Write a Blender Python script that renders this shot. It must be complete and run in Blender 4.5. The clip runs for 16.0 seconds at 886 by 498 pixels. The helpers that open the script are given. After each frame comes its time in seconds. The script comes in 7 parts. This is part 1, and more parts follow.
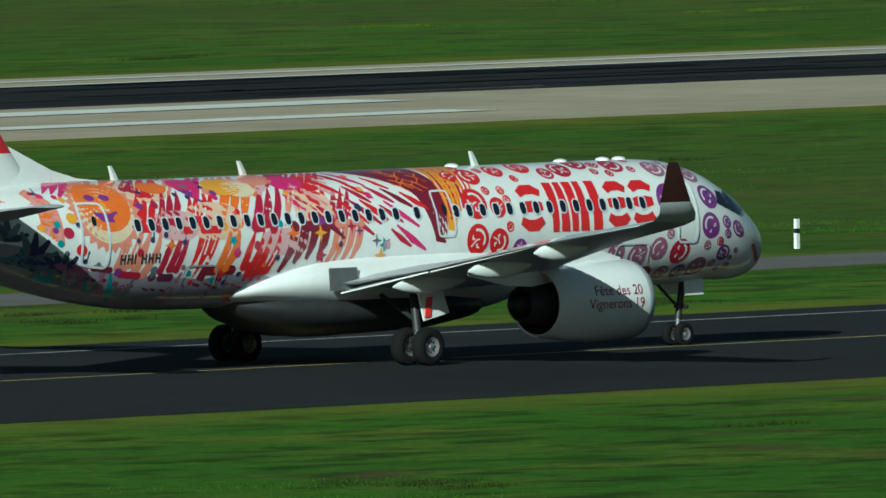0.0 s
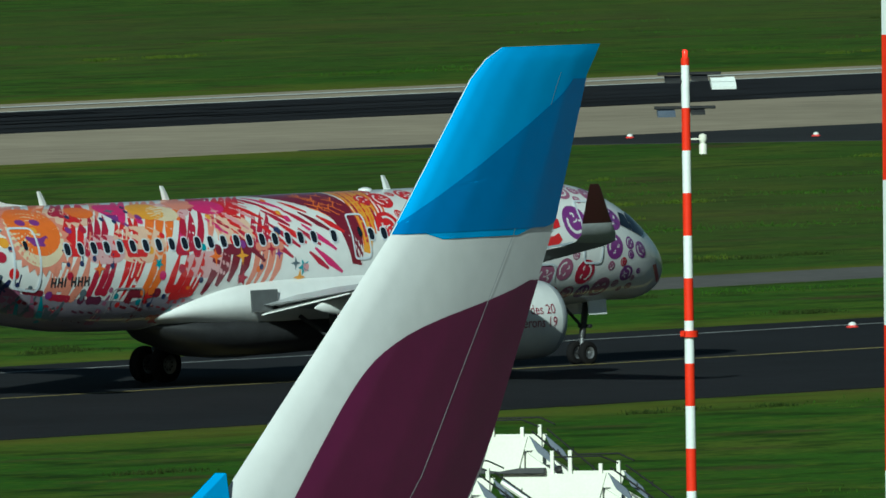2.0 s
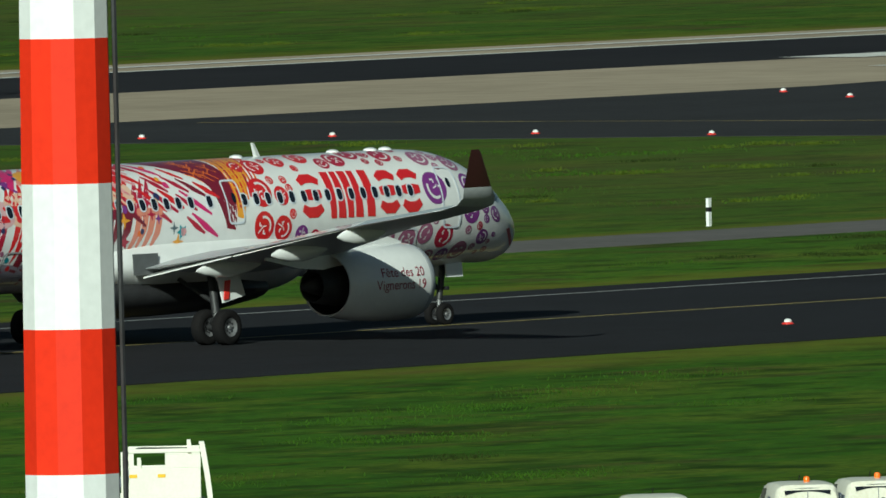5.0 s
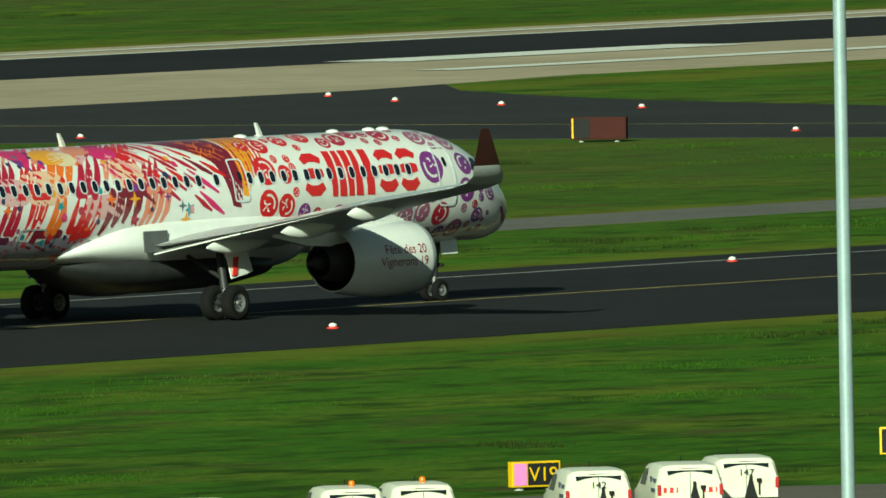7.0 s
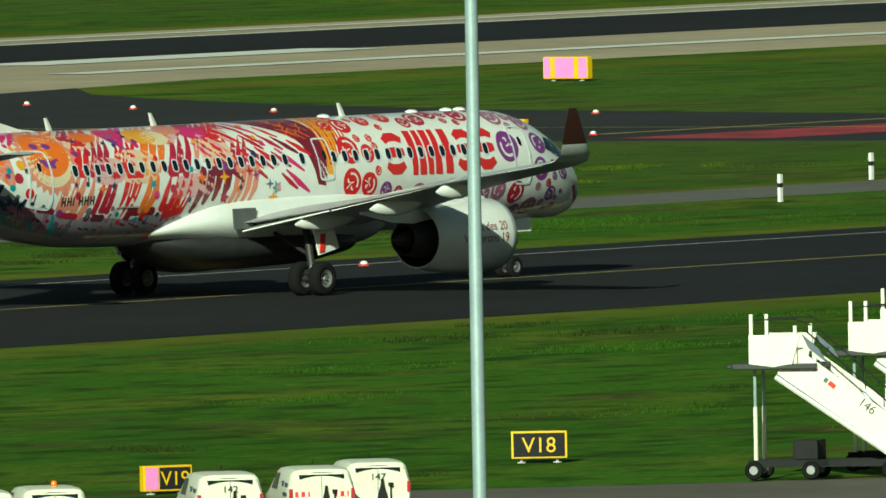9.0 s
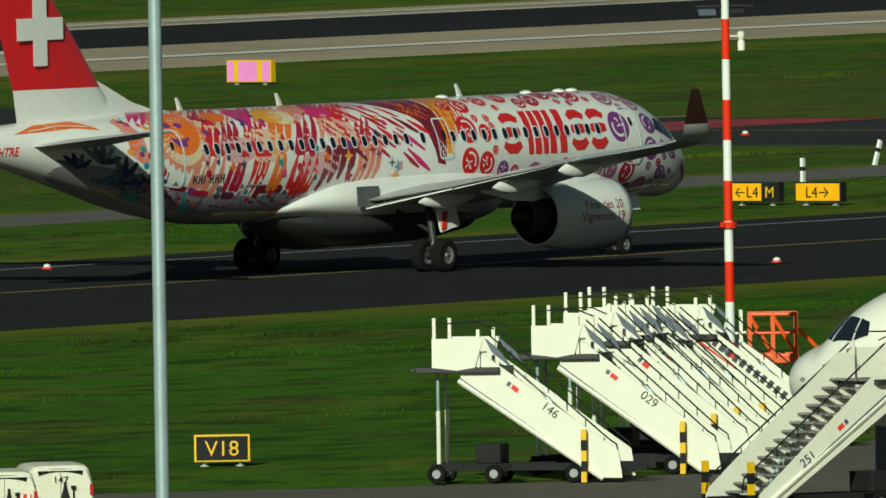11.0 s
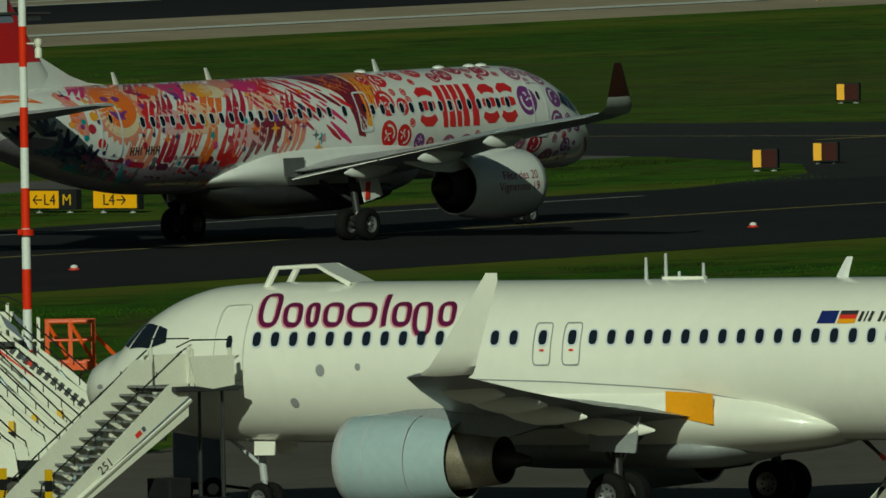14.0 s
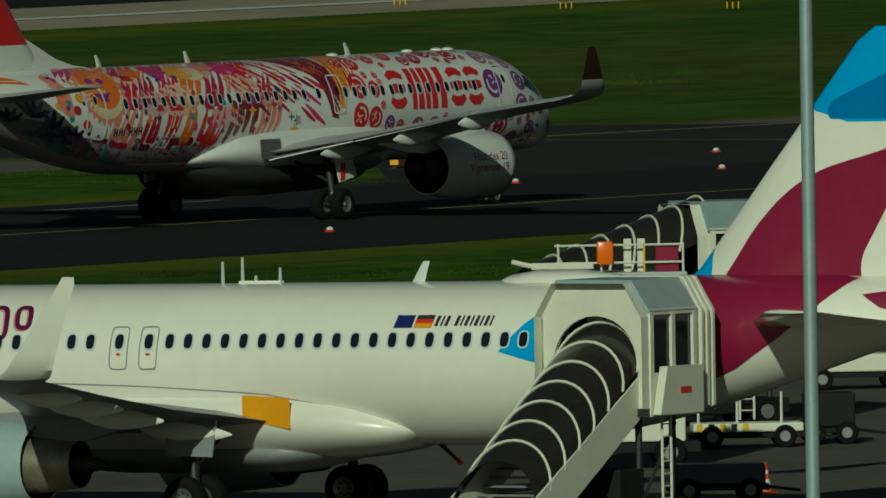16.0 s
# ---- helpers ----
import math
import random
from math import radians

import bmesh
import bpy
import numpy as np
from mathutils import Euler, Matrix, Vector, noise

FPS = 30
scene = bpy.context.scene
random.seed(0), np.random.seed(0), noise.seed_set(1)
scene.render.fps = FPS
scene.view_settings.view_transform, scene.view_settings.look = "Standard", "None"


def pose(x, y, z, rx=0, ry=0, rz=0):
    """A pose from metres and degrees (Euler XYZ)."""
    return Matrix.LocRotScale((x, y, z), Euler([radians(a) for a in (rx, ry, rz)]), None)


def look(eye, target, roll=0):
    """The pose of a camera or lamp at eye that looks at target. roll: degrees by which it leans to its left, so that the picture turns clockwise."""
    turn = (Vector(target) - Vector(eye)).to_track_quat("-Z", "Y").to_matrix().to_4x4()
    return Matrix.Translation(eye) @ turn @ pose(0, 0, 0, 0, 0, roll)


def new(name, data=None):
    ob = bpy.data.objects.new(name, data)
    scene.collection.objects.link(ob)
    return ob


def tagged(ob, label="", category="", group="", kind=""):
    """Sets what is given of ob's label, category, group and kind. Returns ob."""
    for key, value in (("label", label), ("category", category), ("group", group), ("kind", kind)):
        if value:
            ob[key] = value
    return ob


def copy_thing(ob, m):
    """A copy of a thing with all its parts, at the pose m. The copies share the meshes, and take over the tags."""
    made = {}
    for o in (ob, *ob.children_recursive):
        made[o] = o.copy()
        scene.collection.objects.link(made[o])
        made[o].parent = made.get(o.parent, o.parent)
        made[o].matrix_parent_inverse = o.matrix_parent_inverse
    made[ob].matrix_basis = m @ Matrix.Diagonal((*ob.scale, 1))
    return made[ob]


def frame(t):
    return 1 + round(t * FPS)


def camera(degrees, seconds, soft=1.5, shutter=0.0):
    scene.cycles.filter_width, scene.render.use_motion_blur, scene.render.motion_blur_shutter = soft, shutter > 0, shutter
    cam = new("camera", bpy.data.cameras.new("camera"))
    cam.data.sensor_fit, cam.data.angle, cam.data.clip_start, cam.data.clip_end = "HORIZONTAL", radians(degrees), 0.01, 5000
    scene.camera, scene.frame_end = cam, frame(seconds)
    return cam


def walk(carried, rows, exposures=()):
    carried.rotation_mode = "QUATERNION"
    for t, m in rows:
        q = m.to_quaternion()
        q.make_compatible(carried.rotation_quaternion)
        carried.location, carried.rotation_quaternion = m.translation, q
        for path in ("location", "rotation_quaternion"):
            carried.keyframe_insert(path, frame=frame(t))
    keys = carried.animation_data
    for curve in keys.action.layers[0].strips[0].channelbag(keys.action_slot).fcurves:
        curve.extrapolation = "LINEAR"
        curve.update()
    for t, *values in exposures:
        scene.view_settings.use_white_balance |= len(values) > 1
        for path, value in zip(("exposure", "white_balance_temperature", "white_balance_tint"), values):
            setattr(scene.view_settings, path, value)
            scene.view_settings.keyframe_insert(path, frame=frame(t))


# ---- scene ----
EYE = (0.0, 0.0, 20.474)
SLOPE = 0.006918
TAXI_Y = 482.76
# seconds, bearing, elevation, roll in degrees
PAN = (
    (0.0, 46.1885, -1.4737, -0.572),
    (0.5, 46.5316, -1.4707, -0.640),
    (1.0, 46.8955, -1.4524, -0.716),
    (1.5, 47.2393, -1.4119, -0.828),
    (2.0, 47.6325, -1.3782, -0.896),
    (2.5, 48.0044, -1.3714, -0.889),
    (3.0, 48.3378, -1.3801, -0.942),
    (3.5, 48.6902, -1.3811, -0.987),
    (4.0, 49.0827, -1.3924, -1.042),
    (4.5, 49.4050, -1.4023, -1.091),
    (5.0, 49.6975, -1.4037, -1.127),
    (7.5, 51.0267, -1.4165, -1.074),
    (8.0, 51.2473, -1.4173, -1.041),
    (10.5, 52.2573, -1.4258, -1.008),
    (11.0, 52.4320, -1.4257, -0.950),
    (11.5, 52.6019, -1.4301, -1.007),
    (12.0, 52.8005, -1.4345, -1.017),
    (12.5, 53.0761, -1.4291, -1.028),
    (13.0, 53.3869, -1.4299, -1.001),
    (13.5, 53.7292, -1.4311, -1.018),
    (14.0, 54.1172, -1.4364, -0.986),
    (14.5, 54.4088, -1.4433, -0.974),
    (15.0, 54.6738, -1.4454, -0.933),
    (15.5, 54.9488, -1.4476, -0.940),
    (16.0, 55.1324, -1.4428, -0.906),
)
# seconds, place of the taxiing airliner's nose along the taxiway
TAXI = (
    (0.0, 516.65),
    (0.5, 522.18),
    (1.0, 527.68),
    (1.5, 533.23),
    (2.0, 538.91),
    (2.5, 544.32),
    (3.0, 549.81),
    (3.5, 555.40),
    (4.0, 561.08),
    (4.5, 566.63),
    (5.0, 572.42),
    (7.5, 600.35),
    (8.0, 606.18),
    (10.5, 634.76),
    (11.0, 640.69),
    (11.5, 646.40),
    (12.0, 652.33),
    (12.5, 658.07),
    (13.0, 663.96),
    (13.5, 669.75),
    (14.0, 675.67),
    (14.5, 681.44),
    (15.0, 687.43),
    (15.5, 693.25),
    (16.0, 699.25),
)


def level(x):
    """Height of the field at x: it rises gently along the taxiway."""
    return SLOPE * (x - 600.0)


def bearing(t_az, t_el, dist=100.0):
    a, e = radians(t_az), radians(t_el)
    return (EYE[0] + dist * math.sin(a) * math.cos(e), EYE[1] + dist * math.cos(a) * math.cos(e), EYE[2] + dist * math.sin(e))


cam = camera(2.12426, 16.0, soft=1.6)
EXPOSE = ((0.0, 0.15, 5400, -17), (1.0, 0.15, 5400, -17), (2.0, -0.1, 5400, -17), (3.0, -0.25, 5500, -12), (4.0, -0.4, 5600, -6), (4.5, -0.2, 5700, -8), (5.0, 0.0, 5900, -11), (7.4, 0.4, 6600, -29), (8.2, 0.4, 6600, -29), (10.4, -0.15, 6500, -19), (11.0, -0.25, 6500, -16), (12.5, -0.65, 6500, -19), (13.5, -0.97, 6500, -22), (14.5, -1.2, 6500, -26), (16.0, -1.34, 6500, -27))
walk(cam, [(t, look(EYE, bearing(a, e), r)) for t, a, e, r in PAN], EXPOSE)

# ---- light ----
SUN_BEARING, SUN_HEIGHT = 246.0, 23.5
world = bpy.data.worlds.new("sky")
world.use_nodes = True
scene.world = world
sky = world.node_tree.nodes.new("ShaderNodeTexSky")
sky.sky_type, sky.sun_disc = "NISHITA", False
sky.sun_elevation, sky.sun_rotation = radians(SUN_HEIGHT), radians(SUN_BEARING)
world.node_tree.nodes["Background"].inputs["Strength"].default_value = 0.026
world.node_tree.links.new(sky.outputs[0], world.node_tree.nodes["Background"].inputs["Color"])
sun = new("sun", bpy.data.lights.new("sun", "SUN"))
sun.data.energy, sun.data.angle, sun.data.color = 5.0, radians(0.53), (1.0, 0.95, 0.86)
sun.matrix_world = look((0, 0, 300), (-100 * math.sin(radians(SUN_BEARING)) * math.cos(radians(SUN_HEIGHT)),
                                      -100 * math.cos(radians(SUN_BEARING)) * math.cos(radians(SUN_HEIGHT)), 300 - 100 * math.sin(radians(SUN_HEIGHT))))


# ---- materials ----
def material(name, color, rough=0.5, metal=0.0, vary=0.0, scale=1.0, second=None, coat=0.0, bump=0.0, bump_scale=20.0, emit=0.0, spec=0.5):
    """A painted or plain surface: two scales of noise mix color with second, bump gives relief."""
    m = bpy.data.materials.new(name)
    m.use_nodes = True
    nt = m.node_tree
    b = nt.nodes["Principled BSDF"]
    b.inputs["Roughness"].default_value, b.inputs["Metallic"].default_value = rough, metal
    b.inputs["Coat Weight"].default_value, b.inputs["Specular IOR Level"].default_value = coat, spec
    b.inputs["Base Color"].default_value = (*color, 1)
    if emit:
        b.inputs["Emission Color"].default_value, b.inputs["Emission Strength"].default_value = (*color, 1), emit
    if vary or second or bump:
        tc = nt.nodes.new("ShaderNodeTexCoord")
    if vary or second:
        second = second or tuple(v * (1 - vary) for v in color)
        n1, n2 = nt.nodes.new("ShaderNodeTexNoise"), nt.nodes.new("ShaderNodeTexNoise")
        n1.inputs["Scale"].default_value, n2.inputs["Scale"].default_value = scale, scale * 9.3
        n1.inputs["Detail"].default_value, n2.inputs["Detail"].default_value = 4, 5
        add = nt.nodes.new("ShaderNodeMath")
        add.operation = "ADD"
        ramp = nt.nodes.new("ShaderNodeValToRGB")
        ramp.color_ramp.elements[0].position, ramp.color_ramp.elements[1].position = 0.36, 0.66
        ramp.color_ramp.elements[0].color, ramp.color_ramp.elements[1].color = (*second, 1), (*color, 1)
        half = nt.nodes.new("ShaderNodeMath")
        half.operation, half.inputs[1].default_value = "MULTIPLY", 0.5
        for n in (n1, n2):
            nt.links.new(tc.outputs["Object"], n.inputs["Vector"])
        nt.links.new(n1.outputs["Fac"], add.inputs[0])
        nt.links.new(n2.outputs["Fac"], add.inputs[1])
        nt.links.new(add.outputs[0], half.inputs[0])
        nt.links.new(half.outputs[0], ramp.inputs["Fac"])
        nt.links.new(ramp.outputs["Color"], b.inputs["Base Color"])
    if bump:
        nb, bp = nt.nodes.new("ShaderNodeTexNoise"), nt.nodes.new("ShaderNodeBump")
        nb.inputs["Scale"].default_value, nb.inputs["Detail"].default_value = bump_scale, 6
        bp.inputs["Strength"].default_value, bp.inputs["Distance"].default_value = bump, 0.05
        nt.links.new(tc.outputs["Object"], nb.inputs["Vector"])
        nt.links.new(nb.outputs["Fac"], bp.inputs["Height"])
        nt.links.new(bp.outputs["Normal"], b.inputs["Normal"])
    return m


def grass_material():
    m = bpy.data.materials.new("grass")
    m.use_nodes = True
    nt = m.node_tree
    b = nt.nodes["Principled BSDF"]
    b.inputs["Roughness"].default_value = 0.9
    b.inputs["Specular IOR Level"].default_value = 0.04
    tc = nt.nodes.new("ShaderNodeTexCoord")
    last = None
    # broad dry patches, mowing streaks, fine tufts
    layers = ((0.012, 5, (0.039, 0.098, 0.009), (0.062, 0.138, 0.013), 0.35, 0.7), (0.07, 6, None, (0.112, 0.138, 0.018), 0.50, 0.72), (0.11, 6, None, (0.070, 0.058, 0.022), 0.565, 0.70), (0.30, 6, None, (0.022, 0.046, 0.006), 0.49, 0.66), (0.9, 6, None, (0.110, 0.150, 0.014), 0.55, 0.78), (2.2, 5, None, (0.030, 0.066, 0.009), 0.50, 0.72))
    for k, (sc, det, c0, c1, lo, hi) in enumerate(layers):
        mp, n, r = nt.nodes.new("ShaderNodeMapping"), nt.nodes.new("ShaderNodeTexNoise"), nt.nodes.new("ShaderNodeMapRange")
        mp.inputs["Scale"].default_value = (1.0, 1.6, 1.0)
        mp.inputs["Location"].default_value = (k * 37.0, k * 11.0, 0)
        n.inputs["Scale"].default_value, n.inputs["Detail"].default_value = sc, det
        r.inputs["From Min"].default_value, r.inputs["From Max"].default_value = lo, hi
        nt.links.new(tc.outputs["Object"], mp.inputs["Vector"])
        nt.links.new(mp.outputs["Vector"], n.inputs["Vector"])
        nt.links.new(n.outputs["Fac"], r.inputs["Value"])
        mix = nt.nodes.new("ShaderNodeMix")
        mix.data_type = "RGBA"
        mix.inputs["B"].default_value = (*c1, 1)
        if last is None:
            mix.inputs["A"].default_value = (*c0, 1)
        else:
            nt.links.new(last, mix.inputs["A"])
        nt.links.new(r.outputs["Result"], mix.inputs["Factor"])
        last = mix.outputs["Result"]
    # dry, yellowed verges along the paved edges
    sep, wob = nt.nodes.new("ShaderNodeSeparateXYZ"), nt.nodes.new("ShaderNodeTexNoise")
    wob.inputs["Scale"].default_value, wob.inputs["Detail"].default_value = 0.12, 5
    nt.links.new(tc.outputs["Object"], sep.inputs[0])
    nt.links.new(tc.outputs["Object"], wob.inputs["Vector"])
    dry, brown = (0.15, 0.14, 0.022), (0.078, 0.078, 0.026)
    for edge, reach, tone in ((590.0, 85.0, brown), (840.0, 100.0, brown), (458.0, 7.0, dry), (503.5, 5.0, dry), (538.0, 3.0, dry), (667.0, 8.0, dry), (746.0, 8.0, dry)):
        d, ab, sc, mr, mx = (nt.nodes.new("ShaderNodeMath") for _ in range(5))
        d.operation, d.inputs[1].default_value = "SUBTRACT", edge
        ab.operation = "ABSOLUTE"
        sc.operation, sc.inputs[1].default_value = "DIVIDE", reach
        mr.operation, mr.use_clamp, mr.inputs[0].default_value = "SUBTRACT", True, 1.0
        mx.operation = "MULTIPLY"
        nt.links.new(sep.outputs["Y"], d.inputs[0])
        nt.links.new(d.outputs[0], ab.inputs[0])
        nt.links.new(ab.outputs[0], sc.inputs[0])
        nt.links.new(sc.outputs[0], mr.inputs[1])
        nt.links.new(mr.outputs[0], mx.inputs[0])
        nt.links.new(wob.outputs["Fac"], mx.inputs[1])
        mix = nt.nodes.new("ShaderNodeMix")
        mix.data_type = "RGBA"
        mix.inputs["B"].default_value = (*tone, 1)
        nt.links.new(mx.outputs[0], mix.inputs["Factor"])
        nt.links.new(last, mix.inputs["A"])
        last = mix.outputs["Result"]
    nt.links.new(last, b.inputs["Base Color"])
    nb, bp = nt.nodes.new("ShaderNodeTexNoise"), nt.nodes.new("ShaderNodeBump")
    nb.inputs["Scale"].default_value, nb.inputs["Detail"].default_value = 1.2, 8
    bp.inputs["Strength"].default_value, bp.inputs["Distance"].default_value = 0.6, 0.25
    nt.links.new(tc.outputs["Object"], nb.inputs["Vector"])
    nt.links.new(nb.outputs["Fac"], bp.inputs["Height"])
    nt.links.new(bp.outputs["Normal"], b.inputs["Normal"])
    return m


GRASS = grass_material()
ASPHALT = material("dark_asphalt", (0.022, 0.022, 0.026), 0.9, scale=0.08, second=(0.015, 0.015, 0.017), bump=0.3, bump_scale=8, spec=0.1)
ASPHALT_OLD = material("worn_asphalt", (0.036, 0.036, 0.039), 0.9, scale=0.08, second=(0.025, 0.025, 0.027), bump=0.3, bump_scale=8, spec=0.1)
CONCRETE = material("runway_concrete", (0.41, 0.34, 0.25), 0.9, scale=0.05, second=(0.29, 0.24, 0.175), bump=0.2, bump_scale=5, spec=0.15)
RUBBER_MARK = material("tyre_rubber_deposit", (0.013, 0.013, 0.016), 0.9, scale=0.06, second=(0.022, 0.021, 0.024), spec=0.1)
APRON = material("apron_concrete", (0.135, 0.12, 0.105), 0.9, scale=0.12, second=(0.095, 0.084, 0.074), bump=0.2, bump_scale=6, spec=0.15)
ROAD = material("service_road", (0.14, 0.13, 0.125), 0.9, scale=0.2, second=(0.10, 0.095, 0.09), spec=0.15)
LINE_WHITE = material("white_road_paint", (0.75, 0.74, 0.70), 0.7, scale=0.8, second=(0.55, 0.54, 0.5))
LINE_FADED = material("faded_white_paint", (0.42, 0.41, 0.40), 0.7, scale=0.8, second=(0.22, 0.22, 0.21))
LINE_YELLOW = material("yellow_road_paint", (0.42, 0.33, 0.10), 0.7, scale=0.8, second=(0.22, 0.18, 0.07))
WHITE = material("white_aircraft_paint", (0.80, 0.80, 0.79), 0.28, coat=0.9, scale=0.35, second=(0.73, 0.73, 0.72))
GREY_PAINT = material("grey_aircraft_paint", (0.50, 0.51, 0.53), 0.4, scale=0.6, second=(0.42, 0.43, 0.45))
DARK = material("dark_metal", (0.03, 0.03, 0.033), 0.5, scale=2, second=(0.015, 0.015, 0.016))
TYRE = material("tyre_rubber", (0.008, 0.008, 0.009), 0.9, scale=3, second=(0.012, 0.011, 0.011), spec=0.08)
RIM = material("wheel_metal", (0.30, 0.30, 0.31), 0.45, 0.6, scale=4, second=(0.25, 0.25, 0.26))
STEEL = material("bare_steel", (0.40, 0.36, 0.30), 0.35, 0.9, scale=2, second=(0.22, 0.19, 0.15))
GLASS = material("dark_cabin_glass", (0.012, 0.016, 0.026), 0.12)
FRAME = material("window_frame_paint", (0.62, 0.66, 0.72), 0.35)
SEAM = material("panel_seam", (0.30, 0.30, 0.32), 0.5)
RED = material("red_paint", (0.72, 0.035, 0.025), 0.35, coat=0.3, scale=0.6, second=(0.62, 0.03, 0.025))
SIGNAL_RED = material("mast_red_paint", (0.72, 0.028, 0.006), 0.6, scale=1.3, second=(0.62, 0.022, 0.005), spec=0.2)
SIGNAL_WHITE = material("mast_white_paint", (0.78, 0.80, 0.78), 0.5, scale=1.3, second=(0.68, 0.70, 0.68))
GALV = material("galvanised_steel", (0.38, 0.47, 0.50), 0.45, 0.3, scale=3, second=(0.30, 0.38, 0.41))


# ---- mesh helpers ----
def part(name, bm, mats, parent=None, label="", smooth=40):
    """Links a bmesh as one mesh object under a thing or a part."""
    me = bpy.data.meshes.new(name)
    bmesh.ops.recalc_face_normals(bm, faces=bm.faces) if smooth != -1 else None
    bm.to_mesh(me)
    bm.free()
    for m in (mats if isinstance(mats, (list, tuple)) else (mats,)):
        me.materials.append(m)
    if smooth > 0:
        me.polygons.foreach_set("use_smooth", [True] * len(me.polygons))
        me.set_sharp_from_angle(angle=radians(smooth))
    ob = new(name, me)
    ob.parent = parent
    return tagged(ob, label) if label else ob


def thing(name, m, label, category, group="", kind=""):
    ob = new(name)
    ob.empty_display_size = 0.5
    ob.matrix_world = m
    return tagged(ob, label, category, group, kind)


def box(bm, x0, x1, y0, y1, z0, z1, bevel=0.0, mat=0, m=None):
    vs = [bm.verts.new((x, y, z)) for x in (x0, x1) for y in (y0, y1) for z in (z0, z1)]
    fs = [bm.faces.new([vs[i] for i in q]) for q in ((0, 1, 3, 2), (4, 6, 7, 5), (0, 4, 5, 1), (2, 3, 7, 6), (0, 2, 6, 4), (1, 5, 7, 3))]
    for f in fs:
        f.material_index = mat
    if bevel:
        es = list({e for f in fs for e in f.edges})
        r = bmesh.ops.bevel(bm, geom=es, offset=bevel, segments=2, affect="EDGES", profile=0.5)
        for f in r["faces"]:
            f.material_index = mat
        vs = list({v for f in r["faces"] for v in f.verts} | {v for v in vs if v.is_valid})
    if m is not None:
        for v in vs:
            v.co = m @ v.co
    return vs


def tube(bm, a, b, r, r2=None, n=8, mat=0, caps=True):
    """A round or tapered bar from a to b."""
    a, b = Vector(a), Vector(b)
    r2 = r if r2 is None else r2
    d = (b - a).normalized()
    u = d.orthogonal().normalized()
    w = d.cross(u)
    ring = [[bm.verts.new(p + (u * math.cos(k * math.tau / n) + w * math.sin(k * math.tau / n)) * q) for k in range(n)] for p, q in ((a, r), (b, r2))]
    for k in range(n):
        bm.faces.new((ring[0][k], ring[0][(k + 1) % n], ring[1][(k + 1) % n], ring[1][k])).material_index = mat
    if caps:
        bm.faces.new(ring[0][::-1]).material_index = mat
        bm.faces.new(ring[1]).material_index = mat


def lathe(bm, profile, n=32, mat=0, axis="x", m=None, mats=None):
    """Spins (along, radius) round the axis."""
    rings = []
    for s, r in profile:
        ring = []
        for k in range(n):
            a = k * math.tau / n
            c, d = r * math.cos(a), r * math.sin(a)
            co = Vector((s, c, d) if axis == "x" else (c, s, d) if axis == "y" else (c, d, s))
            ring.append(bm.verts.new(m @ co if m is not None else co))
        rings.append(ring)
    for i in range(len(rings) - 1):
        for k in range(n):
            f = bm.faces.new((rings[i][k], rings[i][(k + 1) % n], rings[i + 1][(k + 1) % n], rings[i + 1][k]))
            f.material_index = mats[i] if mats else mat
    return rings


def sweep(bm, pts, r, n=7, mat=0):
    """One bent bar of even thickness through the points."""
    pts = [Vector(p) for p in pts]
    side = None
    rings = []
    for i, p in enumerate(pts):
        d = (pts[min(i + 1, len(pts) - 1)] - pts[max(i - 1, 0)]).normalized()
        side = d.orthogonal().normalized() if side is None else (side - d * side.dot(d)).normalized()
        w = d.cross(side)
        rings.append([p + (side * math.cos(k * math.tau / n) + w * math.sin(k * math.tau / n)) * r for k in range(n)])
    skin(bm, rings, mat)


def skin(bm, rings, mat=0, close=True, caps=True):
    """Faces between rings of points, lists of equal length."""
    vs = [[bm.verts.new(p) for p in r] for r in rings]
    n = len(vs[0])
    for i in range(len(vs) - 1):
        for k in range(n if close else n - 1):
            bm.faces.new((vs[i][k], vs[i][(k + 1) % n], vs[i + 1][(k + 1) % n], vs[i + 1][k])).material_index = mat
    if caps and close:
        bm.faces.new(vs[0][::-1]).material_index = mat
        bm.faces.new(vs[-1]).material_index = mat
    return vs


def sheet(name, outline, lift, mat, label, category="", parent=None, kind="structure"):
    """A flat slab of the field along the outline (x, y); it follows the slope, with its edges turned down."""
    bm = bmesh.new()
    top = [bm.verts.new((x, y, level(x) + lift)) for x, y in outline]
    low = [bm.verts.new((x, y, level(x) - 0.3)) for x, y in outline]
    n = len(top)
    bm.faces.new(top)
    for k in range(n):
        bm.faces.new((top[k], low[k], low[(k + 1) % n], top[(k + 1) % n]))
    ob = part(name, bm, mat, parent, smooth=0)
    return tagged(ob, label, category, kind=kind) if kind else ob


def stripes(name, rects, lift, mat, label, slab=None):
    """Painted bars (x0, y0, x1, y1, width) lying on a surface."""
    bm = bmesh.new()
    for x0, y0, x1, y1, w in rects:
        d = Vector((x1 - x0, y1 - y0)).normalized()
        px, py = -d.y * w / 2, d.x * w / 2
        vs = [bm.verts.new((x, y, level(x) + lift)) for x, y in ((x0 - px, y0 - py), (x1 - px, y1 - py), (x1 + px, y1 + py), (x0 + px, y0 + py))]
        bm.faces.new(vs)
    ob = part(name, bm, mat, slab, smooth=0)
    return tagged(ob, label, "" if slab else "marking", kind="" if slab else "structure")


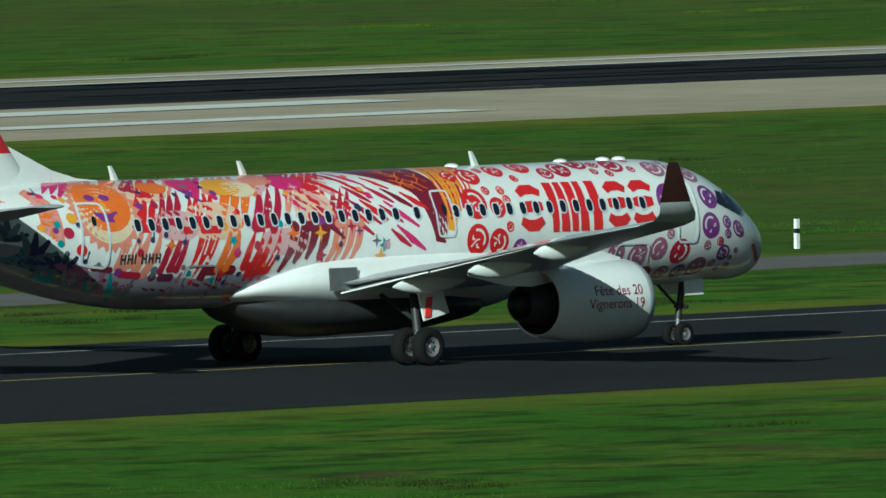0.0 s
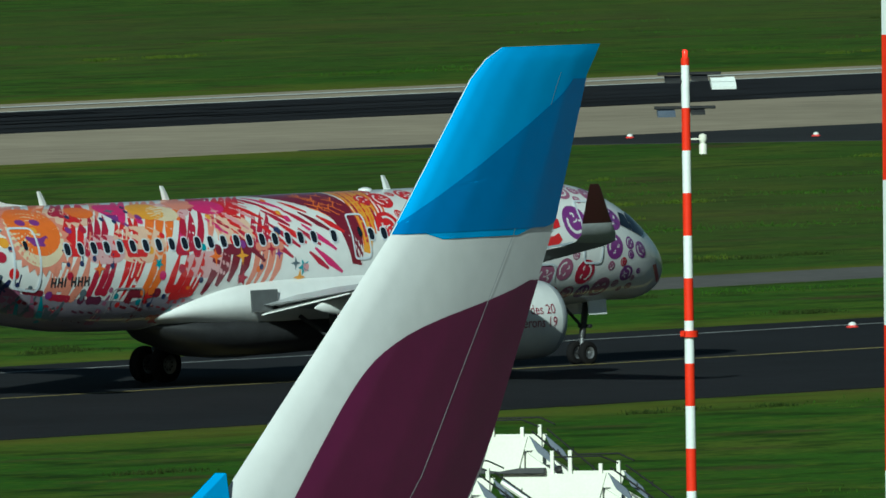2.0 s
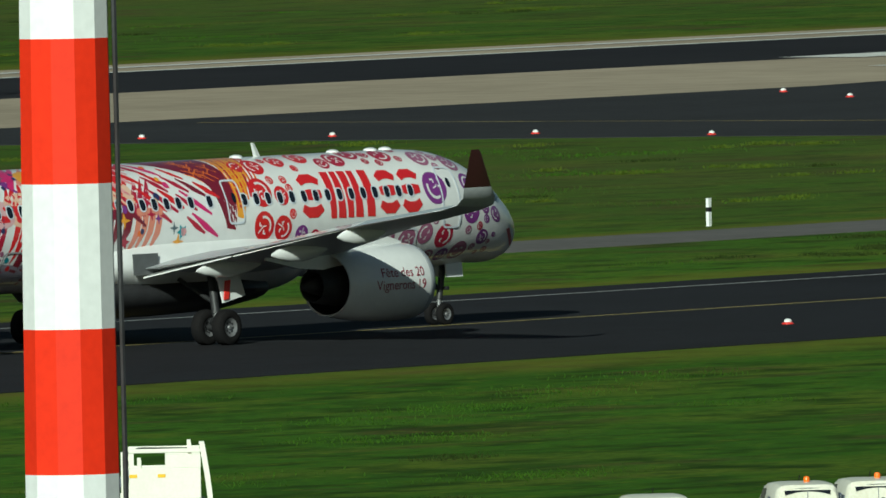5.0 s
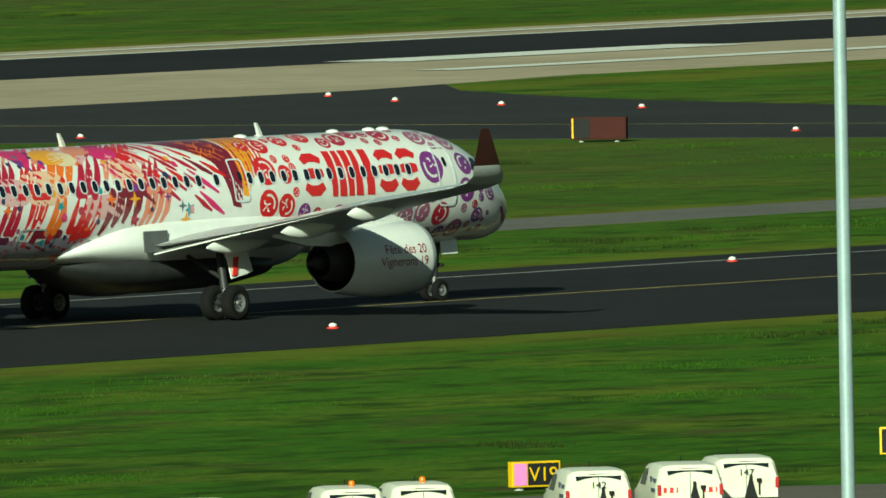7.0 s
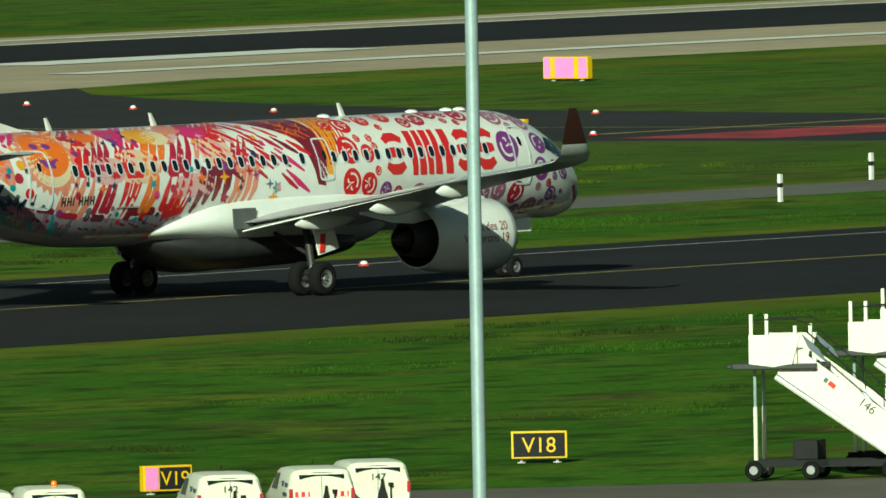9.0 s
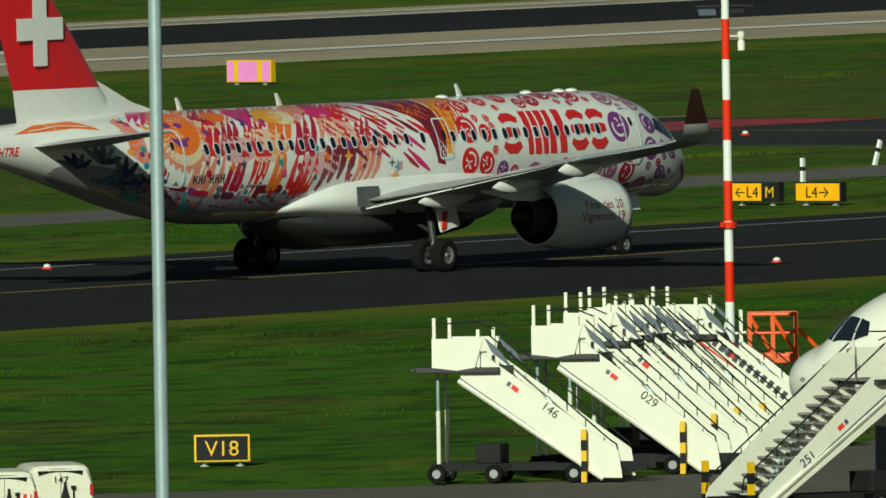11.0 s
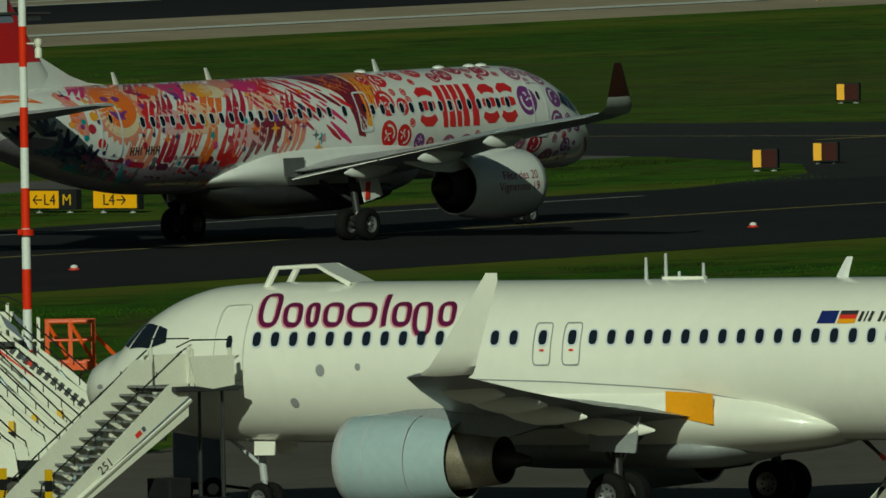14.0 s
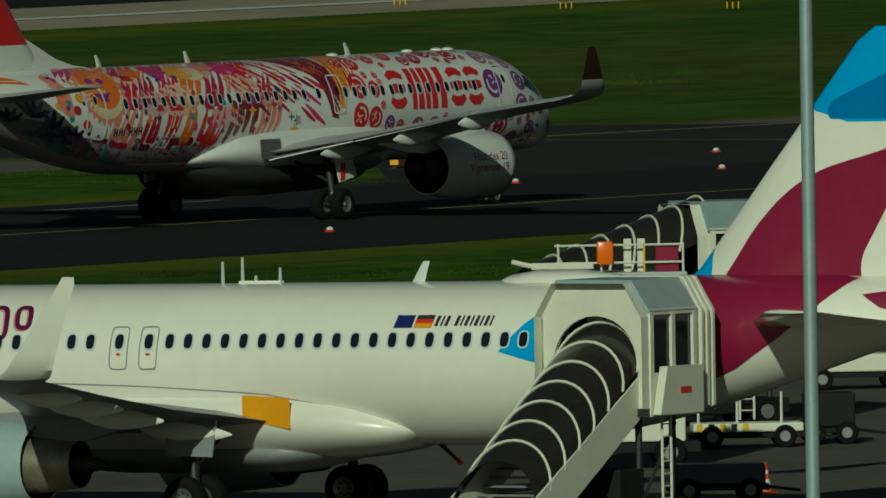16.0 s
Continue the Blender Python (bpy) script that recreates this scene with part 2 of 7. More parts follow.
# ---- the field ----
bm = bmesh.new()
for x0, x1 in ((-800, 300), (300, 700), (700, 1200), (1200, 4200)):
    for y0, y1 in ((-900, 300), (300, 560), (560, 900), (900, 3600)):
        bm.faces.new([bm.verts.new((x, y, level(x))) for x, y in ((x0, y0), (x1, y0), (x1, y1), (x0, y1))])
bmesh.ops.remove_doubles(bm, verts=bm.verts, dist=0.01)
tagged(part("ground", bm, GRASS, smooth=0), "mown green airfield grass with dry yellow patches", "grass", kind="structure")
taxiway = sheet("taxiway", ((-600, 460), (2600, 460), (2600, 501.5), (-600, 501.5)), 0.03, ASPHALT, "dark asphalt taxiway with thin painted lines", "taxiway")
runway = sheet("runway", ((-600, 669.5), (815, 669.5), (838, 675.3), (2600, 675.3), (2600, 743.5), (-600, 743.5)), 0.03, CONCRETE, "pale concrete runway with black tyre marks", "runway")
sheet("service_road", ((-600, 529), (2000, 529), (2000, 537), (-600, 537)), 0.025, ROAD, "narrow grey service road through the grass", "road")


def fillet(cx, cy, r, a0, a1, n=12):
    return [(cx + r * math.cos(radians(a0 + (a1 - a0) * k / n)), cy + r * math.sin(radians(a0 + (a1 - a0) * k / n))) for k in range(n + 1)]


link = [(838, 501.4)] + [(x, y) for x, y in ((822, 504), (806, 510), (795, 519), (788, 532), (784, 548), (782, 575), (785, 600), (790, 620), (798, 638), (806, 652), (814, 663), (824, 672.1))]
link += [(722, 672.1), (732, 664), (739, 652), (744, 638), (748, 620), (750, 600), (750, 570), (748, 545), (743, 527), (735, 515), (724, 507), (708, 501.4)]
sheet("link_taxiway", link, 0.026, ASPHALT_OLD, "worn dark asphalt link between taxiway and runway", "taxiway")
apron_edge = [(476, 381.5), (483, 373.6), (487, 370.4), (493, 370.2), (502, 374), (512, 379), (540, 388), (600, 392), (760, 396), (1100, 396)]
sheet("apron", [(-300, -300), (1100, -300)] + apron_edge[::-1] + [(300, 430), (200, 440), (-300, 440)], 0.024, APRON, "brownish concrete apron where aircraft are parked", "apron")

bm = bmesh.new()
rng = random.Random(5)
for k in range(34):
    y = 706 + 25.0 * k / 33
    for j in range(5):
        x = -500 + 620 * j + rng.uniform(-60, 60)
        w = rng.uniform(0.5, 1.1)
        bm.faces.new([bm.verts.new((a, b, level(a) + 0.034 + 0.0006 * k)) for a, b in ((x, y - w), (x + 640, y - w), (x + 640, y + w), (x, y + w))])
bm.faces.new([bm.verts.new((a, b, level(a) + 0.033)) for a, b in ((-600, 708.5), (2600, 708.5), (2600, 729.5), (-600, 729.5))])
tagged(part("tyre_marks", bm, RUBBER_MARK, runway, smooth=0), "black rubber streaks of landing tyres", kind="stuff")
stripes("edge_line", [(560, 682.2, 712.8, 682.2, 3.4), (844, 689, 2600, 689, 2.6), (-600, 738.5, 2600, 738.5, 1.4), (-600, 732.2, 1000, 732.2, 0.9)], 0.06, LINE_WHITE, "white runway edge line", runway)
stripes("touchdown_mark", [(600, 698, 723.8, 698, 4.6), (858, 704.5, 884, 704.5, 5.2)], 0.062, LINE_WHITE, "broad white touchdown bar", runway)
stripes("taxiway_edge_line", [(x, 497.5, x + 50, 497.5, 0.35) for x in range(-500, 700, 50)] + [(x, 497.5, x + 50, 497.5, 0.35) for x in range(840, 2000, 50)], 0.04, LINE_FADED, "thin faded edge line", taxiway)
stripes("taxiway_centre_line", [(x, 482.3, x + 60, 482.3, 0.35) for x in range(-500, 2000, 60)], 0.04, LINE_YELLOW, "thin faded yellow centre line", taxiway)


# ---- airliners: x forward from the nose, y to the aircraft's left, z up from the ground ----
class Body:
    """A fuselage as stations (x, centre height, half width, half height)."""

    def __init__(self, stations):
        s = np.array(sorted(stations), float)
        self.x = s[:, 0]
        self.v = s[:, 1:]
        d = np.diff(self.v, axis=0) / np.diff(self.x)[:, None]
        self.m = np.vstack([d[:1], np.where(d[:-1] * d[1:] > 0, 2 * d[:-1] * d[1:] / (d[:-1] + d[1:] + 1e-12), 0), d[-1:]])

    def at(self, x):
        x = min(max(x, self.x[0]), self.x[-1])
        i = min(max(int(np.searchsorted(self.x, x)) - 1, 0), len(self.x) - 2)
        h = self.x[i + 1] - self.x[i]
        t = (x - self.x[i]) / h
        return (self.v[i] * (1 + 2 * t) * (1 - t) ** 2 + h * self.m[i] * t * (1 - t) ** 2 + self.v[i + 1] * t * t * (3 - 2 * t) + h * self.m[i + 1] * t * t * (t - 1))

    def point(self, x, phi, lift=0.0):
        """phi in degrees: 0 on the right side, 90 on top, 180 on the left side."""
        zc, hw, hh = self.at(x)
        c, s = math.cos(radians(phi)), math.sin(radians(phi))
        n = Vector((0, -c * hh, s * hw)).normalized() * lift
        return Vector((x, -hw * c, zc + hh * s)) + n

    def phi(self, x, z, left=False):
        zc, hw, hh = self.at(x)
        a = math.degrees(math.asin(max(-1, min(1, (z - zc) / hh))))
        return 180 - a if left else a

    def mesh(self, stations=150, n=72):
        bm = bmesh.new()
        lo, hi = self.x[0], self.x[-1]
        xs = [lo + (hi - lo) * k / stations for k in range(stations + 1)]
        xs += [hi - 0.02 * k * k for k in range(1, 9)] + [lo + 0.03 * k * k for k in range(1, 4)]
        skin(bm, [[self.point(x, k * 360 / n) for k in range(n)] for x in sorted(set(xs))])
        return bm


def patch(bm, body, outline, lift, mat=0, left=False, rings=3, step=0.22):
    """A painted shape on the skin: outline of (x, phi) round its middle, laid on in rings."""
    fine = []
    for a, b in zip(outline, outline[1:] + outline[:1]):
        k = max(1, int(math.hypot(a[0] - b[0], (a[1] - b[1]) * 0.033) / step))
        fine += [(a[0] + (b[0] - a[0]) * i / k, a[1] + (b[1] - a[1]) * i / k) for i in range(k)]
    outline = fine
    cx = sum(p[0] for p in outline) / len(outline)
    cp = sum(p[1] for p in outline) / len(outline)
    rings = max(min(rings, 3), 1 + int(max(math.hypot(x - cx, (p - cp) * 0.033) for x, p in outline) / step))
    f = (lambda p: 180 - p) if left else (lambda p: p)
    mid = bm.verts.new(body.point(cx, f(cp), lift))
    last = None
    for r in range(1, rings + 1):
        q = r / rings
        ring = [bm.verts.new(body.point(cx + (x - cx) * q, f(cp + (p - cp) * q), lift)) for x, p in outline]
        m = len(ring)
        for k in range(m):
            if last is None:
                bm.faces.new((mid, ring[k], ring[(k + 1) % m])).material_index = mat
            else:
                bm.faces.new((last[k], ring[k], ring[(k + 1) % m], last[(k + 1) % m])).material_index = mat
        last = ring


def ribbon(bm, body, path, width, lift, mat=0, left=False, closed=False, step=0.25):
    """A painted stroke along (x, phi) points; width in metres, one number or one for each point."""
    f = (lambda p: 180 - p) if left else (lambda p: p)
    ws = [width] * len(path) if isinstance(width, (int, float)) else list(width)
    pts = list(zip(path, ws))
    if closed:
        pts.append(pts[0])
    fine = []
    for (a, wa), (b, wb) in zip(pts, pts[1:]):
        k = max(1, int(math.hypot(a[0] - b[0], (a[1] - b[1]) * 0.033) / step))
        fine += [((a[0] + (b[0] - a[0]) * i / k, a[1] + (b[1] - a[1]) * i / k), wa + (wb - wa) * i / k) for i in range(k)]
    fine.append(pts[-1])
    last = None
    for i, ((x, p), w) in enumerate(fine):
        (x0, p0), (x1, p1) = fine[max(i - 1, 0)][0], fine[min(i + 1, len(fine) - 1)][0]
        if closed and i in (0, len(fine) - 1):
            (x0, p0), (x1, p1) = fine[-2][0], fine[1][0]
        dx, dp = x1 - x0, (p1 - p0) * 0.033
        ln = math.hypot(dx, dp) or 1
        ox, op = -dp / ln * w / 2, dx / ln * w / 2 / 0.033
        e = [bm.verts.new(body.point(x + s * ox, f(p + s * op), lift)) for s in (-1, 0, 1)]
        if last:
            for j in (0, 1):
                bm.faces.new((last[j], last[j + 1], e[j + 1], e[j])).material_index = mat
        last = e


def rounded(cx, cp, hx, hp, n=20, power=4.0):
    """A rounded box outline in (x, phi)."""
    out = []
    for k in range(n):
        a = k * math.tau / n
        c, s = math.cos(a), math.sin(a)
        out.append((cx + hx * math.copysign(abs(c) ** (2 / power), c), cp + hp * math.copysign(abs(s) ** (2 / power), s)))
    return out


def cabin_windows(body, xs, z, root, left=False, hx=0.125, hz=0.19):
    """Each window is a dark pane in a pale frame."""
    for x in xs:
        p = body.phi(x, z)
        bm = bmesh.new()
        hp = math.degrees(hz / body.at(x)[2])
        patch(bm, body, rounded(x, p, hx + 0.045, hp * 1.22, 16, 2.8), 0.022, 1, left, 1)
        patch(bm, body, rounded(x, p, hx, hp, 16, 2.8), 0.027, 0, left, 1)
        part("window", bm, (GLASS, FRAME), root)


def door_outline(body, x0, x1, z0, z1, root, left=False, mat=None, w=0.05, name="door", fill=None, window=None):
    bm = bmesh.new()
    p0, p1 = body.phi((x0 + x1) / 2, z0), body.phi((x0 + x1) / 2, z1)
    ribbon(bm, body, rounded((x0 + x1) / 2, (p0 + p1) / 2, abs(x1 - x0) / 2, abs(p1 - p0) / 2, 28, 7), w, 0.03, 0, left, True)
    if fill:
        patch(bm, body, rounded((x0 + x1) / 2, (p0 + p1) / 2, abs(x1 - x0) / 2, abs(p1 - p0) / 2, 28, 7), 0.024, 1, left)
    if window:
        patch(bm, body, rounded((x0 + x1) / 2, body.phi((x0 + x1) / 2, window), 0.09, 5, 12, 2.5), 0.034, 2, left, 1)
    return part(name, bm, (mat or SEAM, fill or WHITE, GLASS), root, smooth=60)


AIRFOIL = ((1.0, 0.0), (0.8, 0.035), (0.55, 0.06), (0.3, 0.068), (0.12, 0.05), (0.03, 0.026), (0.0, 0.0), (0.03, -0.02), (0.12, -0.034), (0.3, -0.042), (0.55, -0.036), (0.8, -0.018))


def foil(bm, sections, mat=0, upright=False):
    """A wing through sections (y, leading edge x, chord, z, thickness scale); upright: the section's y is its height."""
    rings = []
    for y, xl, ch, z, th in sections:
        if upright:
            rings.append([Vector((xl - u * ch, z + v * ch * th, y)) for u, v in AIRFOIL])
        else:
            rings.append([Vector((xl - u * ch, y, z + v * ch * th)) for u, v in AIRFOIL])
    skin(bm, rings, mat)


def wheel(root, x, y, z, r, w, name="wheel"):
    bm = bmesh.new()
    h = w / 2
    prof = [(-h * 0.8, r * 0.5), (-h, r * 0.62), (-h * 0.98, r * 0.84), (-h * 0.75, r * 0.96), (-h * 0.3, r), (h * 0.3, r), (h * 0.75, r * 0.96), (h * 0.98, r * 0.84), (h, r * 0.62), (h * 0.8, r * 0.5)]
    lathe(bm, prof, 36, 0, "y")
    ob = part(name, bm, TYRE, root)
    ob.matrix_basis = pose(x, y, z)
    bm = bmesh.new()
    prof = [(-h * 0.45, 0.001), (-h * 0.5, r * 0.3), (-h * 0.72, r * 0.42), (-h * 0.86, r * 0.52), (h * 0.86, r * 0.52), (h * 0.72, r * 0.42), (h * 0.5, r * 0.3), (h * 0.45, 0.001)]
    lathe(bm, prof, 28, 0, "y")
    for k in range(8):
        a = k * math.tau / 8
        for s in (-1, 1):
            tube(bm, (r * 0.3 * math.cos(a), s * h * 0.5, r * 0.3 * math.sin(a)), (r * 0.3 * math.cos(a), s * h * 0.62, r * 0.3 * math.sin(a)), r * 0.06, n=6, mat=1)
    for s in (-1, 1):
        tube(bm, (0, s * h * 0.4, 0), (0, s * h * 0.75, 0), r * 0.14, r * 0.1, n=12)
    part("rim", bm, (RIM, DARK), ob)
    return ob


HOT = material("heat_darkened_nozzle", (0.055, 0.052, 0.05), 0.6, 0.5, scale=3, second=(0.03, 0.028, 0.027))


def engine(root, x0, y, z, length, r, core, paint, inner=None, hot=None):
    """A nacelle with its lip, fan, bypass duct and core nozzle. x0: the lip."""
    bm = bmesh.new()
    L = length
    prof = [(-L * 0.35, r * 0.80), (-0.12 * L, r * 0.80), (-0.02 * L, r * 0.84), (0, r * 0.90), (-0.015 * L, r * 0.945), (-0.08 * L, r * 0.985), (-0.25 * L, r * 1.0), (-0.5 * L, r * 0.99), (-0.75 * L, r * 0.92), (-L, r * core[0]), (-L + 0.02, r * (core[0] - 0.04)), (-0.75 * L, r * (core[0] - 0.02)), (-0.5 * L, r * 0.7)]
    lathe(bm, prof, 56, 0, "x", Matrix.Translation((x0, y, z)), mats=[2, 2, 2, 1, 1, 0, 0, 0, 0, 1, 2, 2])
    nac = part("engine_nacelle", bm, (paint, GREY_PAINT, inner or DARK), root)
    bm = bmesh.new()
    c, cl = core[1] * r, core[2]
    lathe(bm, [(-0.5 * L, r * 0.69), (-0.55 * L, c * 1.1), (-0.8 * L, c * 1.12), (-L, c * 1.0), (-L - cl * 0.6, c * 0.82), (-L - cl * 0.58, c * 0.77), (-L, c * 0.72)], 40, 0, "x", Matrix.Translation((x0, y, z)), mats=[1, 1, 0, 0, 1, 1])
    part("core_nozzle", bm, (hot or HOT, DARK), nac)
    bm = bmesh.new()
    lathe(bm, [(-L + 0.2, c * 0.55), (-L - cl * 0.3, c * 0.5), (-L - cl * 0.7, c * 0.34), (-L - cl, c * 0.12), (-L - cl * 1.03, 0.001)], 28, 0, "x", Matrix.Translation((x0, y, z)))
    part("exhaust_plug", bm, HOT, nac)
    bm = bmesh.new()
    lathe(bm, [(-L * 0.1, 0.001), (-L * 0.14, r * 0.1), (-L * 0.2, r * 0.2)], 24, 0, "x", Matrix.Translation((x0, y, z)))
    for k in range(18):
        a = k * math.tau / 18
        d, t = Vector((0, math.cos(a), math.sin(a))), Vector((0, -math.sin(a), math.cos(a)))
        o = Vector((x0 - L * 0.22, y, z))
        vs = [o + d * r * 0.18 - t * r * 0.03, o + d * r * 0.18 + t * r * 0.03 + Vector((0.06 * L, 0, 0)), o + d * r * 0.79 + t * r * 0.10 + Vector((0.03 * L, 0, 0)), o + d * r * 0.79 - t * r * 0.10]
        bm.faces.new([bm.verts.new(v) for v in vs])
    part("fan", bm, DARK, nac)
    return nac


def blade_antenna(root, x, body, h=0.42, c=0.34, lean=0.22, phi=90):
    p = body.point(x, phi)
    bm = bmesh.new()
    skin(bm, [[p + Vector((dx * q + off, dy * q, zz)) for dx, dy in ((-c / 2, 0), (-c * 0.1, 0.035), (c / 2, 0), (-c * 0.1, -0.035))] for q, off, zz in ((1.0, 0, -0.05), (0.75, -lean * 0.5, h * 0.5), (0.5, -lean, h))])
    part("antenna", bm, WHITE, root, smooth=0)


def bay_door(bm, a, b, c, d, thick=0.05, mat=0):
    """A flat plate through four corners with some thickness."""
    a, b, c, d = (Vector(v) for v in (a, b, c, d))
    n = (b - a).cross(d - a).normalized() * thick
    skin(bm, [[a, b, c, d], [a + n, b + n, c + n, d + n]], mat)


def word(text, size, root, mat, m, name="lettering", squash=1.0):
    """Letters of the built-in font as a thin mesh; m places it, x along the line, y up, z off the surface."""
    cu = bpy.data.curves.new(name, "FONT")
    cu.body, cu.size, cu.extrude, cu.align_x = text, size, 0.006, "CENTER"
    tmp = new("lettering", cu)
    me = bpy.data.meshes.new_from_object(tmp.evaluated_get(bpy.context.evaluated_depsgraph_get()))
    bpy.data.objects.remove(tmp)
    bpy.data.curves.remove(cu)
    me.materials.clear()
    me.materials.append(mat)
    ob = new(name, me)
    ob.parent = root
    ob.matrix_basis = m @ Matrix.Diagonal((squash, 1, 1, 1))
    return ob


def wrap_word(text, size, root, mat, body, x, z, lift=0.03, left=False, forward=True, squash=1.0, bold=0.0, shear=0.0):
    """Letters bent onto the fuselage's side."""
    cu = bpy.data.curves.new("lettering", "FONT")
    cu.body, cu.size, cu.align_x, cu.offset, cu.shear = text, size, "CENTER", bold, shear
    tmp = new("lettering", cu)
    me = bpy.data.meshes.new_from_object(tmp.evaluated_get(bpy.context.evaluated_depsgraph_get()))
    bpy.data.objects.remove(tmp)
    bpy.data.curves.remove(cu)
    for v in me.vertices:
        px = x + (-v.co.x if left else v.co.x) * squash
        p0 = body.phi(px, z)
        phi = p0 + math.degrees(v.co.y / body.at(px)[2])
        v.co = body.point(px, 180 - phi if left else phi, lift)
    me.materials.clear()
    me.materials.append(mat)
    ob = new("lettering", me)
    ob.parent = root
    return ob


# the taxiing airliner, white with a festival livery
JET = Body(((0, 2.86, 0.02, 0.02), (-0.12, 2.86, 0.30, 0.34), (-0.4, 2.87, 0.58, 0.66), (-1.0, 2.98, 0.95, 1.02), (-1.7, 3.17, 1.24, 1.28), (-2.4, 3.38, 1.45, 1.47), (-3.4, 3.56, 1.63, 1.70), (-4.6, 3.66, 1.73, 1.85), (-6, 3.68, 1.75, 1.90), (-12, 3.68, 1.75, 1.90),
            (-24, 3.68, 1.75, 1.90), (-26.5, 3.72, 1.74, 1.87), (-28.5, 3.84, 1.68, 1.77), (-30.5, 4.03, 1.56, 1.58), (-32.5, 4.28, 1.34, 1.30), (-34.5, 4.51, 1.04, 0.99), (-36.5, 4.72, 0.70, 0.68), (-37.7, 4.83, 0.45, 0.46), (-38.05, 4.86, 0.36, 0.38)))
airliner = thing("airliner", pose(TAXI[0][1], TAXI_Y, level(TAXI[0][1]) + 0.03, 0, -math.degrees(math.atan(SLOPE)), 0), "white twin-jet airliner with colourful festival artwork, rolling along the taxiway", "airplane")
part("fuselage", JET.mesh(), WHITE, airliner, smooth=60)
# wing box and belly fairing
BELLY = Body(((-10.4, 2.5, 0.3, 0.25), (-11.2, 2.5, 1.3, 0.9), (-12.6, 2.45, 1.95, 1.08), (-15, 2.44, 2.08, 1.14), (-18.5, 2.44, 2.08, 1.10), (-20.5, 2.46, 1.98, 0.92), (-22.3, 2.36, 1.6, 0.55), (-23.6, 2.16, 0.9, 0.2), (-24.1, 2.08, 0.3, 0.06)))
part("belly_fairing", BELLY.mesh(50, 40), WHITE, airliner, "white wing-to-body fairing", 60)
# keel under the fairing; the belly's shade is put into its dark colour
bm = bmesh.new()
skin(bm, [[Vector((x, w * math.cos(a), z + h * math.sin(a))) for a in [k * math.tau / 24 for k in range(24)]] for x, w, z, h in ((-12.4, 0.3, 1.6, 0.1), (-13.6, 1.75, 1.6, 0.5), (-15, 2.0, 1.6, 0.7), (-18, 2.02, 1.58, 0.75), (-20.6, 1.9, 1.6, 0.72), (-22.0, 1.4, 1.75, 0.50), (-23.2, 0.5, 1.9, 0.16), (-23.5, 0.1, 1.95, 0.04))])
part("keel_fairing", bm, DARK, airliner, "belly keel, coloured dark for the underside's shade")
JET_WING = ((1.0, -12.2, 7.7, 2.35, 1.05), (1.9, -12.6, 7.2, 2.38, 1.0), (5.9, -14.7, 5.6, 2.85, 0.95), (6.2, -14.85, 5.5, 2.90, 0.95), (11.2, -17.4, 3.45, 3.70, 0.9), (15.6, -19.65, 2.0, 4.25, 0.9), (16.35, -20.05, 1.75, 4.40, 0.9))
WINGLET = ((16.35, -20.05, 1.75, 4.40, 0.9), (16.72, -20.42, 1.5, 4.62, 0.8), (16.9, -20.8, 1.28, 4.95, 0.7), (17.05, -21.42, 0.5, 6.0, 0.6), (17.06, -21.52, 0.36, 6.1, 0.5))
MAROON = material("dark_winglet_paint", (0.040, 0.009, 0.012), 0.4, coat=0.2, scale=1.0, second=(0.03, 0.007, 0.009))
